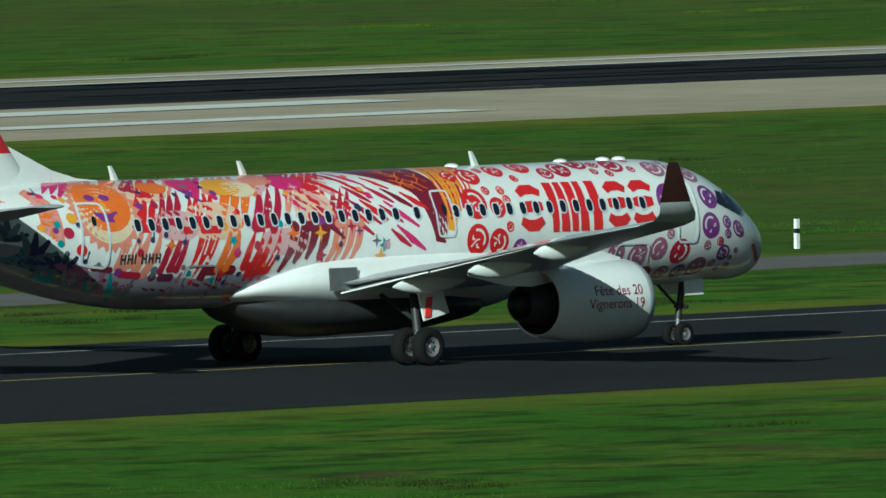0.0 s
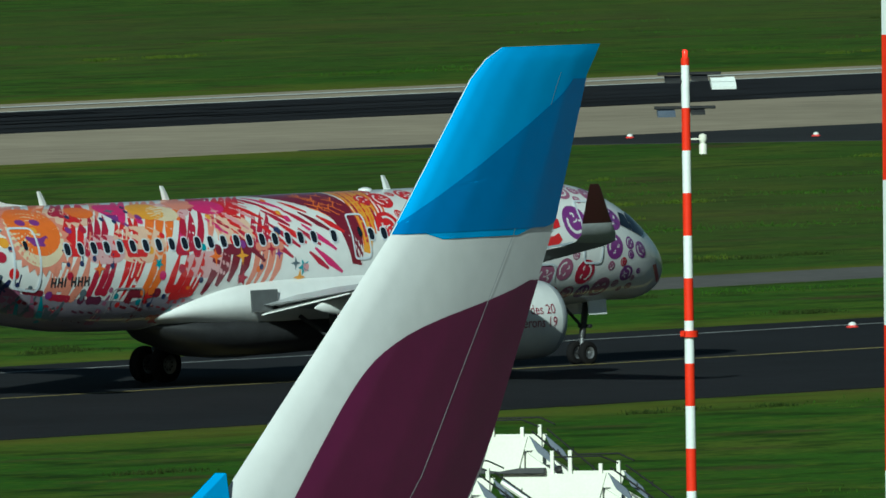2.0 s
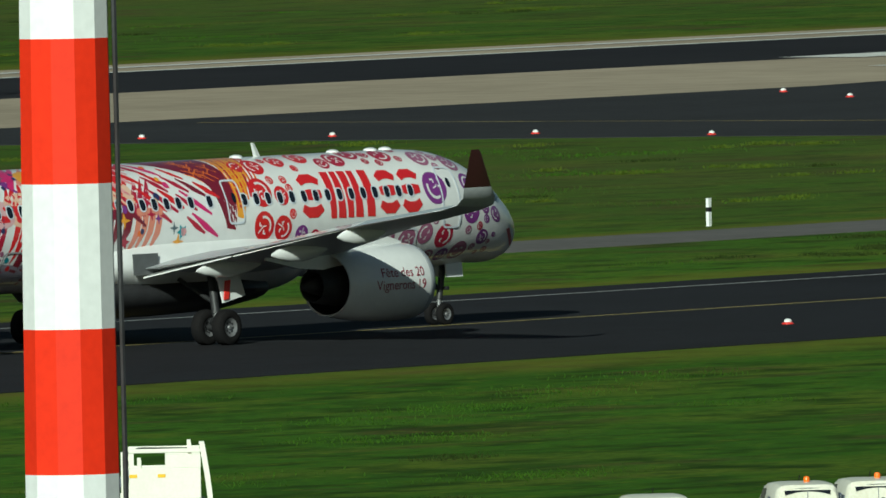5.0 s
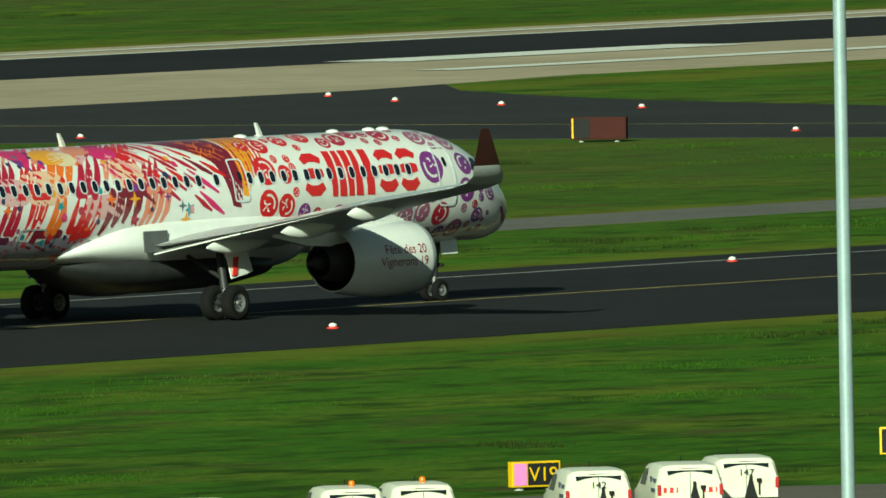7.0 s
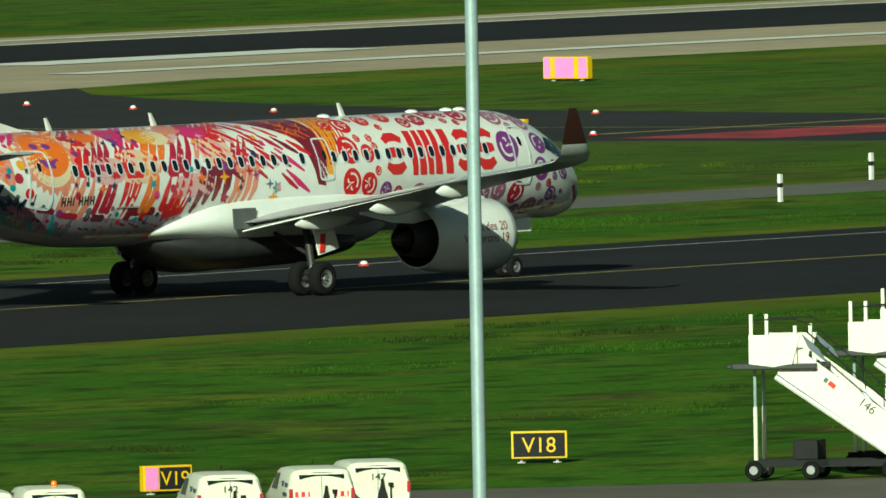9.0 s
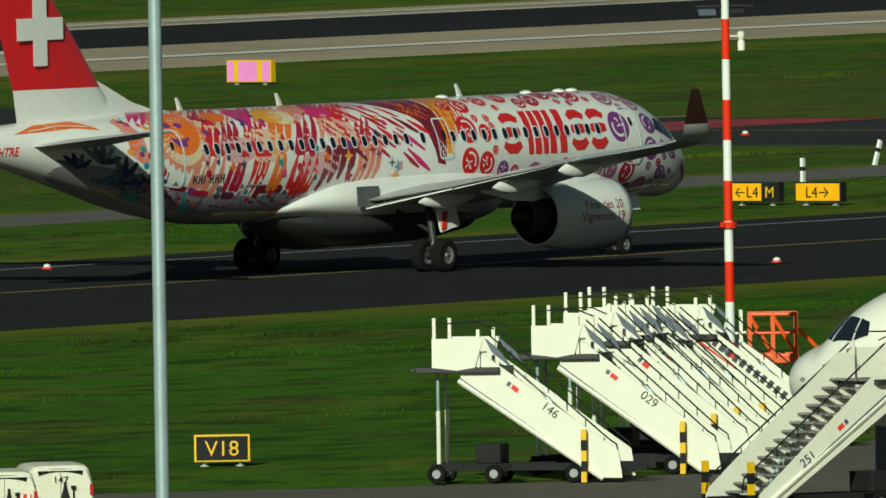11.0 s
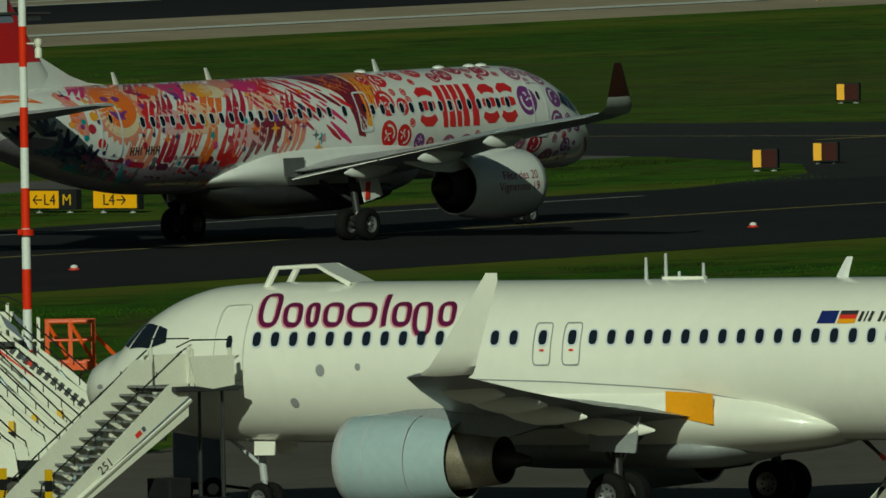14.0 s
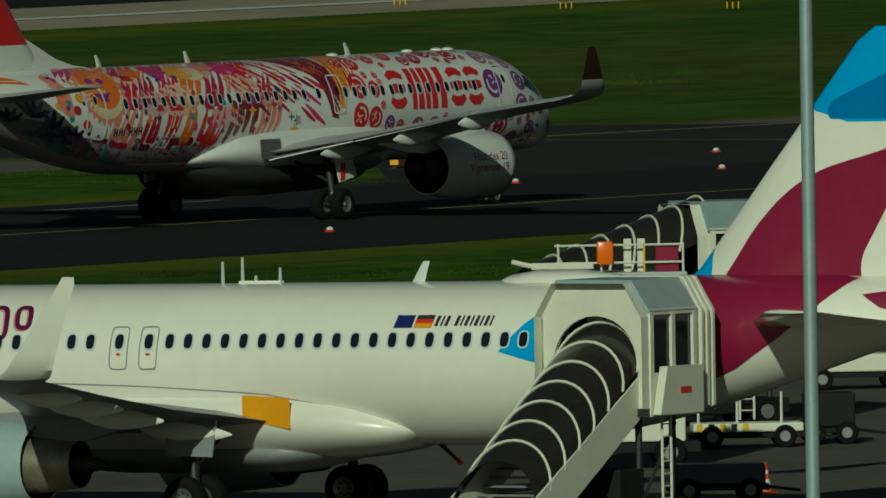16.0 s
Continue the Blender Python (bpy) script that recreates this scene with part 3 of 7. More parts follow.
for s in (-1, 1):
    bm = bmesh.new()
    foil(bm, [(s * y, xl, ch, z, th) for y, xl, ch, z, th in JET_WING])
    wing = part("wing", bm, GREY_PAINT, airliner, "pale grey swept wing", 50)
    bm = bmesh.new()
    rings = []
    for k, (y, xl, ch, z, th) in enumerate(WINGLET):
        q = min(1.0, k / 2.0)
        rings.append([Vector((xl - u * ch, s * (y - v * ch * th * q), z + v * ch * th * (1 - q))) for u, v in AIRFOIL])
    skin(bm, rings)
    for f in bm.faces:
        f.material_index = 1 if f.calc_center_median().z > 5.0 else 0
    part("winglet", bm, (GREY_PAINT, MAROON), wing, "upswept winglet with dark red tip")
    # white trailing edge flaps and their track fairings
    bm = bmesh.new()
    for (y0, x0, z0, c0), (y1, x1, z1, c1) in zip(((2.05, -19.85, 2.12, 1.1), (6.0, -20.2, 2.80, 1.05), (11.3, -20.8, 3.70, 0.75)), ((5.9, -20.2, 2.79, 1.05), (11.2, -20.78, 3.69, 0.75), (15.8, -21.6, 4.28, 0.5))):
        skin(bm, [[Vector((x + c, s * y, z + 0.10)), Vector((x, s * y, z - 0.02)), Vector((x, s * y, z + 0.02)), Vector((x + c, s * y, z + 0.26 * c))] for x, y, z, c in ((x0, y0, z0, c0), (x1, y1, z1, c1))])
    part("flap", bm, WHITE, wing, "white trailing edge flaps", 30)
    for y, x, z, ln in ((4.6, -20.3, 2.35, 3.0), (7.9, -20.6, 2.85, 2.6), (11.0, -21.1, 3.42, 2.2)):
        bm = bmesh.new()
        skin(bm, [[Vector((x + ln * u, s * (y + r * 0.6 * math.cos(a)), z + 0.12 * u * ln * 0.3 + r * math.sin(a))) for a in [k * math.tau / 14 for k in range(14)]] for u, r in ((0, 0.03), (0.1, 0.14), (0.3, 0.26), (0.55, 0.3), (0.8, 0.22), (1.0, 0.04))])
        part("flap_track_fairing", bm, WHITE, wing)
    nac = engine(airliner, -11.65, s * 5.75, 1.72, 3.9, 1.20, (0.80, 0.50, 1.15), WHITE)
    bm = bmesh.new()
    skin(bm, [[Vector((x, s * 5.75 + w * q, z)) for q, z in ((-1, z0), (1, z0), (0.7, z1), (-0.7, z1))] for x, w, z0, z1 in ((-12.0, 0.05, 2.7, 2.95), (-13.2, 0.2, 2.6, 3.25), (-15.6, 0.22, 2.2, 3.1), (-17.0, 0.15, 2.3, 2.9), (-18.4, 0.04, 2.6, 2.75))])
    part("pylon", bm, WHITE, nac)
    # main gear
    bm = bmesh.new()
    tube(bm, (-18.05, s * 3.2, 2.4), (-18.38, s * 3.69, 0.95), 0.13, n=14)
    tube(bm, (-18.38, s * 3.69, 1.0), (-18.38, s * 3.69, 0.5), 0.09, n=12, mat=1)
    tube(bm, (-18.38, s * 3.18, 0.55), (-18.38, s * 4.2, 0.55), 0.1, n=12)
    tube(bm, (-18.25, s * 3.5, 1.3), (-18.0, s * 1.7, 2.1), 0.07, n=8)
    tube(bm, (-18.33, s * 3.69, 0.9), (-18.68, s * 3.69, 0.75), 0.05, n=8)
    tube(bm, (-18.68, s * 3.69, 0.75), (-18.43, s * 3.69, 0.55), 0.05, n=8)
    gear = part("main_gear", bm, (DARK, RIM), airliner, "main landing gear leg")
    bm = bmesh.new()
    bay_door(bm, (-18.75, s * 4.06, 2.1), (-17.75, s * 4.06, 2.2), (-17.55, s * 4.14, 1.5), (-18.6, s * 4.14, 1.3), 0.05 * s)
    bay_door(bm, (-18.45, s * 4.13, 1.98), (-18.2, s * 4.13, 2.0), (-18.38, s * 4.2, 1.42), (-18.6, s * 4.2, 1.4), 0.03 * s, 1)
    part("gear_door", bm, (WHITE, RED), gear, "white gear door with red stripe", 0)
WHEELS = [(wheel(airliner, -18.38, s * (3.69 + d), 0.55, 0.55, 0.42), 0.55, (-18.38, s * (3.69 + d), 0.55)) for s in (-1, 1) for d in (-0.42, 0.42)]
WHEELS += [(wheel(airliner, -3.47, d, 0.35, 0.35, 0.24), 0.35, (-3.47, d, 0.35)) for d in (-0.24, 0.24)]
bm = bmesh.new()
tube(bm, (-3.2, 0, 2.1), (-3.45, 0, 0.8), 0.1, n=12)
tube(bm, (-3.45, 0, 0.85), (-3.47, 0, 0.35), 0.065, n=12, mat=1)
tube(bm, (-3.47, -0.24, 0.35), (-3.47, 0.24, 0.35), 0.06, n=10)
tube(bm, (-3.4, 0, 1.1), (-4.4, 0, 1.9), 0.05, n=8)
tube(bm, (-3.3, -0.25, 1.15), (-3.3, 0.25, 1.15), 0.06, n=8)
gear = part("nose_gear", bm, (DARK, RIM), airliner, "nose landing gear leg")
for s in (-1, 1):
    bm = bmesh.new()
    bay_door(bm, (-3.65, s * 0.42, 1.95), (-2.85, s * 0.42, 1.95), (-2.85, s * 0.46, 1.5), (-3.65, s * 0.46, 1.5), 0.04 * s)
    part("gear_door", bm, WHITE, gear, smooth=0)
# tail
TAIL_RED = material("tail_red_paint", (0.62, 0.012, 0.022), 0.32, coat=0.3, scale=0.4, second=(0.55, 0.010, 0.02))
bm = bmesh.new()
FIN = [(5.0, -29.6, 6.0, 0, 0.75), (5.55, -30.3, 5.3, 0, 0.8)] + [(6.5, -31.2, 4.56, 0, 0.85), (6.55, -31.25, 4.53, 0, 0.85), (11.3, -35.15, 2.25, 0, 0.85), (11.5, -35.45, 1.9, 0, 0.6)]
foil(bm, FIN, upright=True)
for f in bm.faces:
    f.material_index = 1 if f.calc_center_median().z > 6.52 else 0
fin = part("tail_fin", bm, (WHITE, TAIL_RED), airliner, "red tail fin with a white cross", 50)
bm = bmesh.new()
skin(bm, [[Vector((x, w * c, 5.62 - (29.2 + x) * 0.02 + h * (1 - abs(c)) - 0.25)) for c in (-1, -0.5, 0, 0.5, 1)] for x, w, h in ((-27.6, 0.05, 0.26), (-28.6, 0.10, 0.34), (-29.6, 0.16, 0.58), (-30.6, 0.20, 0.98), (-31.4, 0.2, 1.3))], close=False)
part("dorsal_fillet", bm, WHITE, fin, smooth=50)
for s in (-1, 1):
    bm = bmesh.new()
    y = s * 0.235
    cx, cz = -34.55, 8.47
    arms = [(-0.36, -0.36), (-0.36, -1.2), (0.36, -1.2), (0.36, -0.36), (1.2, -0.36), (1.2, 0.36), (0.36, 0.36), (0.36, 1.2), (-0.36, 1.2), (-0.36, 0.36), (-1.2, 0.36), (-1.2, -0.36)]
    skin(bm, [[Vector((cx + a, yy, cz + b)) for a, b in arms] for yy in (y * 0.9, y * 0.93)])
    part("white_cross", bm, WHITE, fin, "white cross", 0)
    bm = bmesh.new()
    foil(bm, [(s * y2, xl, ch, z, th) for y2, xl, ch, z, th in ((0.5, -31.8, 3.9, 4.66, 0.9), (1.2, -32.3, 3.55, 4.70, 0.9), (6.0, -35.15, 1.45, 5.15, 0.8), (6.15, -35.4, 1.1, 5.16, 0.6))])
    part("tailplane", bm, GREY_PAINT, airliner, "grey horizontal tailplane", 50)
bm = bmesh.new()
lathe(bm, [(-37.9, 0.372), (-38.09, 0.372), (-38.1, 0.36), (-38.1, 0.001)], 24, 0, "x", Matrix.Translation((0, 0, 4.87)))
part("tail_exhaust", bm, DARK, airliner)
for x in (-12.0, -21.7, -27.0):
    blade_antenna(airliner, x, JET)
for x in (-5.9, -6.6, -8.4, -13.0):
    bm = bmesh.new()
    lathe(bm, [(5.56, 0.22), (5.62, 0.2), (5.66, 0.1), (5.67, 0.001)], 12, 0, "z", Matrix.Translation((x, 0, 0)))
    part("antenna_dome", bm, WHITE, airliner)
JET_WINDOWS = [-6.67 - 0.565 * k for k in range(15)] + [-16.22 - 0.0, -17.1] + [-17.68 - 0.561 * k for k in range(19)]
for left in (False, True):
    cabin_windows(JET, JET_WINDOWS, 4.33, airliner, left, 0.12, 0.185)
    door_outline(JET, -15.42, -14.70, 3.62, 4.92, airliner, left, FRAME, 0.07, window=4.4)
    door_outline(JET, -30.0, -28.95, 3.2, 5.0, airliner, left, FRAME, 0.09, window=4.5)
    door_outline(JET, -5.2, -4.35, 3.12, 4.96, airliner, left, FRAME, 0.07, window=4.5)
    door_outline(JET, -7.8, -6.4, 2.35, 3.15, airliner, left, FRAME, 0.06, "cargo_door")
    door_outline(JET, -25.85, -24.5, 2.1, 3.1, airliner, left, SEAM, 0.05, "cargo_door")
    bm = bmesh.new()
    for o in (((-1.56, 40), (-2.1, 22), (-2.66, 21), (-2.74, 40), (-2.4, 54), (-1.85, 56)), ((-1.46, 44), (-1.78, 58), (-1.72, 86), (-1.32, 86)), ((-2.78, 42), (-2.70, 21), (-3.3, 23), (-3.12, 40))):
        patch(bm, JET, o, 0.025, 0, left, 3)
    part("cockpit_window", bm, GLASS, airliner, "dark cockpit windows")
BLUE_GREY_PANEL = material("dark_grey_panel", (0.10, 0.105, 0.11), 0.6, scale=3, second=(0.07, 0.072, 0.075))
# the square air outlet in the fairing
bm = bmesh.new()
bay_door(bm, (-20.3, -2.04, 2.86), (-19.2, -2.10, 2.86), (-19.2, -2.13, 2.22), (-20.3, -2.08, 2.20), 0.03)
part("air_outlet", bm, BLUE_GREY_PANEL, airliner, "dark grey square outlet panel", 0)
# festival artwork on the skin, right and left alike
INK = {}
for key, col in (("red", (0.62, 0.015, 0.02)), ("crimson", (0.42, 0.012, 0.045)), ("maroon", (0.19, 0.012, 0.03)), ("orange", (0.80, 0.17, 0.02)), ("amber", (0.80, 0.36, 0.03)), ("salmon", (0.72, 0.26, 0.18)), ("pink", (0.72, 0.34, 0.36)), ("magenta", (0.62, 0.02, 0.16)),
                 ("violet", (0.20, 0.035, 0.24)), ("mauve", (0.36, 0.12, 0.22)), ("teal", (0.03, 0.30, 0.36)), ("navy", (0.025, 0.035, 0.12)), ("slate", (0.12, 0.16, 0.19)), ("cream", (0.76, 0.62, 0.42)), ("white", (0.78, 0.78, 0.77)), ("peach", (0.78, 0.52, 0.38)), ("blush", (0.70, 0.42, 0.44)), ("haze", (0.30, 0.27, 0.33)), ("plum", (0.12, 0.02, 0.06))):
    INK[key] = material(key + "_livery_ink", col, 0.3, coat=0.8, scale=0.5, second=tuple(v * 0.88 for v in col))
INKS = list(INK)
LETTER_INK = material("dark_registration_paint", (0.03, 0.03, 0.035), 0.5)
art_rng = random.Random(11)


def star(cx, cp, r, points, inner, turn=0.0):
    return [(cx + r * (1 if k % 2 == 0 else inner) * math.cos(turn + k * math.pi / points), cp + r * (1 if k % 2 == 0 else inner) * math.sin(turn + k * math.pi / points) / 0.033) for k in range(points * 2)]


def circle(cx, cp, r, n=18):
    return [(cx + r * math.cos(k * math.tau / n), cp + r * math.sin(k * math.tau / n) / 0.033) for k in range(n)]


class Art:
    """Collects painted shapes; every kind of shape becomes one mesh on the aircraft."""

    def __init__(self, left):
        self.left, self.layer, self.bm = left, 0.006, bmesh.new()

    def fill(self, outline, ink, lift=None):
        patch(self.bm, JET, outline, lift or self.layer, INKS.index(ink), self.left)

    def line(self, path, width, ink, lift=None, closed=False):
        ribbon(self.bm, JET, path, width, lift or self.layer, INKS.index(ink), self.left, closed)

    def done(self, name, label):
        ob = part(name, self.bm, [INK[k] for k in INKS], airliner, label, 60)
        tagged(ob, kind="stuff")
        self.bm = bmesh.new()

    def drip(self, x, top, bottom, width, ink, lift, lean=0.0):
        """A dripping comb: a wavy bar with long rounded teeth."""
        self.line([(x + lean * (top - bottom) * 0.033, top), (x, (top + bottom) / 2), (x - lean * (top - bottom) * 0.01, bottom)], [width, width * 0.9, width * 0.45], ink, lift)
        self.fill(circle(x - lean * (top - bottom) * 0.01, bottom, width * 0.26, 10), ink, lift + 0.0004)

    def disc_face(self, x, p, r, ink, lift, back="white"):
        self.fill(circle(x, p, r, 22), ink, lift)
        k = 1 / 0.033
        a = art_rng.uniform(0, math.tau)
        c, s = math.cos(a), math.sin(a)
        at = lambda u, v: (x + r * (u * c - v * s), p + r * (u * s + v * c) * k)
        self.line([at(0.62 * math.cos(t), 0.62 * math.sin(t)) for t in [math.pi * (1.1 + 0.8 * j / 7) for j in range(8)]], r * 0.17, back, lift + 0.003)
        for u in (-0.33, 0.33):
            self.line([at(u - 0.16, 0.2), at(u, 0.36), at(u + 0.16, 0.2)], r * 0.14, back, lift + 0.003)
        if art_rng.random() < 0.6:
            self.line([at(0.0, 0.75), at(0.05, 0.1), at(-0.1, -0.15)], r * 0.1, back, lift + 0.003)


for left in (False, True):
    art_rng.seed(21)
    A = Art(left)
    # pale washes of colour under the drawing, mauve towards the belly
    for ink, spots in (("peach", ((-27.6, 56, 1.6, 16), (-24.6, 22, 1.1, 18), (-20.4, 30, 0.8, 18))), ("blush", ((-23.0, 60, 1.2, 14), (-26.2, 18, 0.9, 14), (-21.8, 0, 1.0, 12))), ("haze", ((-27.6, -58, 4.6, 29), (-32.2, -52, 2.6, 36), (-23.6, -40, 1.6, 12)))):
        for x, p, hx, hp in spots:
            A.fill(rounded(x, p, hx, hp, 26, 2.6), ink, 0.0042 if ink == "haze" else 0.0048)
    A.done("wash_artwork", "pale peach and mauve washes")
    # maroon and amber fields above the wing exit, crimson feathers sweeping round them
    A.fill([(-15.5, -6), (-15.7, 26), (-16.2, 44), (-17.2, 62), (-18.5, 84), (-17.2, 90), (-15.3, 90), (-14.9, 50), (-15.0, 10), (-15.1, -8)], "maroon", 0.006)
    A.fill([(-15.0, 4), (-14.85, 50), (-15.1, 88), (-13.4, 86), (-13.9, 48), (-14.4, 24), (-14.7, 2)], "amber", 0.0062)
    for k in range(9):
        x = -14.95 + 0.15 * k
        A.line([(x, 10 + 2.5 * k), (x + 0.02 + 0.02 * k, 45), (x + 0.06 + 0.04 * k, 84)], art_rng.uniform(0.05, 0.11), ("orange", "crimson", "orange", "red")[k % 4], 0.0095)
    for k in range(12):
        x, p = art_rng.uniform(-17.0, -15.7), art_rng.uniform(52, 80)
        A.line([(x, p), (x + 0.3, p - 4), (x + 0.62, p - 12)], [0.03, 0.06, 0.03], "orange", 0.0095)
        A.line([(x + 0.3, p - 4), (x + 0.5, p + 3)], 0.04, "orange", 0.0098)
    n = 0
    for row in range(12):
        off = 0.22 + 0.28 * row
        q = art_rng.uniform(-0.5, 0.0)
        while q < 3.1 + 0.24 * row:
            ln = art_rng.uniform(0.8, 1.5)
            x, p = -18.5 + q - off * 0.75, 86 - q * 20 - off * 15
            d = 0.75 + 0.25 * min(q, 2.5) / 2.5
            n += 1
            pts = [(x, p), (x + ln * 0.5 * d, p - ln * 10.5), (x + ln * d, p - ln * 19)]
            if -15 < pts[2][1] and pts[0][1] < 86 and pts[2][0] < -15.6:
                A.line(pts, [0.07, art_rng.uniform(0.17, 0.23), 0.08], ("crimson", "red", "pink", "crimson", "magenta", "crimson", "red", "maroon")[n * 3 % 8], 0.0075 + 0.00005 * (n % 30))
            q += ln + art_rng.uniform(0.06, 0.2)
    A.done("ray_artwork", "maroon, orange and pink ray artwork")
    # drips and combs along the cabin: heavy arched bars with long round-ended teeth
    tiers = ((88, 50, -0.9, -18.9, -29.4, 0.27, ("salmon", "red", "crimson", "orange", "salmon", "magenta")), (54, 12, -0.6, -18.6, -27.4, 0.29, ("crimson", "red", "salmon", "crimson", "orange", "red")),
             (16, -28, -0.45, -18.6, -27.5, 0.30, ("red", "crimson", "salmon", "maroon", "red", "orange")), (-26, -58, -0.25, -22.6, -30.5, 0.27, ("maroon", "crimson", "plum", "mauve")))
    n = 0
    for top, bottom, lean, x, end, size, inks in tiers:
        while x > end:
            n += 1
            ink, teeth = inks[n * 7 % len(inks)], art_rng.randint(2, 4)
            w = art_rng.uniform(0.8, 1.2) * size
            up = top - art_rng.uniform(-5, 6)
            flip_it = art_rng.random() < 0.45
            lift = 0.006 + 0.0004 * (n % 12)
            for k in range(teeth):
                # pointed flames, hooked tongues and short drops in one slanting cluster
                deep = art_rng.uniform(0.7, 1.05) * (up - bottom)
                x0 = x - k * w * 1.25
                slant = -lean * deep * 0.033
                bow = art_rng.uniform(-0.10, 0.10)
                pts = [(x0, up), (x0 - slant * 0.5 + bow, up - deep * 0.5), (x0 - slant, up - deep)]
                if flip_it:
                    pts = [(x0 - slant, up - deep), (x0 - slant * 0.5 + bow, up - deep * 0.5), (x0, up)]
                A.line(pts, [w * 1.0, w * art_rng.uniform(0.8, 1.05), w * art_rng.choice((0.12, 0.2, 0.4))], ink, lift)
                A.fill(circle(*pts[0], w * 0.52, 10), ink, lift + 0.0003)
                if k and art_rng.random() < 0.7:
                    A.line([pts[0], (pts[0][0] + w * 1.25, pts[0][1])], w * 0.9, ink, lift + 0.0002)
                if art_rng.random() < 0.3:
                    A.fill(circle(pts[2][0], pts[2][1] + (5 if flip_it else -5), w * 0.4, 10), art_rng.choice(("amber", "orange", "teal", ink)), lift + 0.0006)
                if art_rng.random() < 0.12:
                    A.line([(pts[0][0], pts[0][1]), (pts[1][0], pts[1][1])], [w * 0.12, w * 0.25], art_rng.choice(("peach", "white", "salmon")), lift + 0.001)
            x -= teeth * w * 1.25 + art_rng.uniform(0.08, 0.26)
    A.done("drip_artwork", "red and orange dripping artwork")
    for k in range(80):
        x, p = art_rng.uniform(-31.5, -17.5), art_rng.uniform(-46, 70)
        if p < -20 and x > -22.6:
            continue
        kind, ink = art_rng.random(), art_rng.choice(("teal", "amber", "crimson", "red", "orange", "navy", "violet", "pink", "magenta", "slate"))
        r = art_rng.uniform(0.08, 0.15)
        if kind < 0.55:
            A.fill(circle(x, p, r, 12), ink, 0.0125)
        elif kind < 0.75:
            A.fill(star(x, p, r * 2.0, 4, 0.3), ink, 0.0125)
        elif kind < 0.9:
            A.line([(x, p), (x + 0.05, p + 11)], 0.05, "navy", 0.0125)
            A.fill(circle(x - 0.05, p, 0.09, 10), "navy", 0.0128)
        else:
            A.fill(star(x, p, r * 1.8, 5, 0.45, art_rng.random()), ink, 0.0125)
    for x, p, r, ink in ((-20.9, 62, 0.55, "magenta"), (-23.6, 60, 0.6, "amber"), (-25.0, 66, 0.5, "magenta"), (-23.0, 55, 0.5, "cream"), (-26.4, 62, 0.45, "orange"), (-21.9, 70, 0.5, "salmon")):
        A.fill(rounded(x, p, r * 1.25, r / 0.033 * 0.75, 18, 2.2), ink, 0.0115)
    A.line([(-25.3, 62), (-25.1, 50), (-24.8, 40)], [0.5, 0.3, 0.08], "violet", 0.0118)
    A.done("confetti_artwork", "small coloured dots, stars and notes")
    # the sun disc by the rear door
    cx, cp = -28.9, 33
    A.fill(star(cx, cp, 1.42, 26, 0.86), "salmon", 0.013)
    A.fill(circle(cx, cp, 1.12, 30), "cream", 0.0145)
    A.fill(circle(cx + 0.05, cp + 8, 1.02, 30), "orange", 0.016)
    for u, v in ((-0.35, 14), (0.25, 14)):
        A.fill(rounded(cx + u, cp + v, 0.2, 4.2, 14, 2.2), "violet", 0.018)
    A.line([(cx - 0.45, cp - 4), (cx - 0.15, cp - 9), (cx + 0.2, cp - 9), (cx + 0.45, cp - 3)], [0.1, 0.3, 0.3, 0.1], "violet", 0.018)
    A.fill(circle(cx + 0.0, cp + 4, 0.14, 12), "amber", 0.019)
    A.done("sun_artwork", "orange sun disc with salmon rays")
    for k in range(9):
        A.line([(-31.6 + 0.05 * k, 60 - 3 * k), (-30.9 - 0.06 * k, 34 - 3 * k), (-30.7 - 0.12 * k, -8 + 2 * k)], [0.5, 0.34, 0.12], ("salmon", "pink", "salmon", "orange")[k % 4], 0.008 + 0.0002 * k)
    A.fill([(-36.5, 34), (-35.3, 62), (-33.6, 66), (-32.5, 40), (-33.6, 46), (-35.0, 40)], "orange", 0.012)
    A.line([(-35.8, 42), (-34.3, 54), (-33.0, 48)], 0.07, "white", 0.014)
    A.line([(-34.9, 60), (-34.5, 44)], 0.06, "white", 0.014)
    for k in range(13):
        a = radians(20 + 150 * k / 12)
        A.line([(-33.0 + 0.15 * k, -42), (-33.0 + 0.15 * k + 0.8 * math.cos(a), -42 + 0.8 * math.sin(a) / 0.033)], [0.34, 0.08], ("slate", "teal", "slate", "navy")[k % 4], 0.0125)
    for x, p, r, turn_l in ((-32.9, -12, 1.0, 1.3), (-31.9, -30, 1.1, 0.8), (-30.6, -40, 0.9, 1.9), (-33.9, -28, 0.9, 1.7)):
        for k in range(5):
            a = turn_l + (k - 2) * 0.5
            A.line([(x, p), (x + r * 0.55 * math.cos(a), p + r * 0.55 * math.sin(a) / 0.033), (x + r * math.cos(a + 0.1), p + r * math.sin(a + 0.1) / 0.033)], [0.16, 0.3, 0.12], ("navy", "slate", "navy")[k % 3], 0.0128 + 0.0003 * k)
    for k in range(22):
        x = -31.4 + 0.17 * k
        A.line([(x, -58), (x - art_rng.uniform(-0.3, 0.5), -58 + art_rng.uniform(12, 30))], [0.3, 0.06], art_rng.choice(("slate", "teal", "mauve", "slate")), 0.0125)
    for k, (x, p) in enumerate(((-30.3, 22), (-30.9, 14), (-31.2, 24), (-30.5, 6), (-30.8, -6), (-31.5, 8), (-30.0, -10))):
        A.fill(circle(x, p, 0.2 if k % 3 == 0 else 0.13, 14), ("amber", "teal", "orange", "crimson", "teal", "amber", "red")[k], 0.0135)
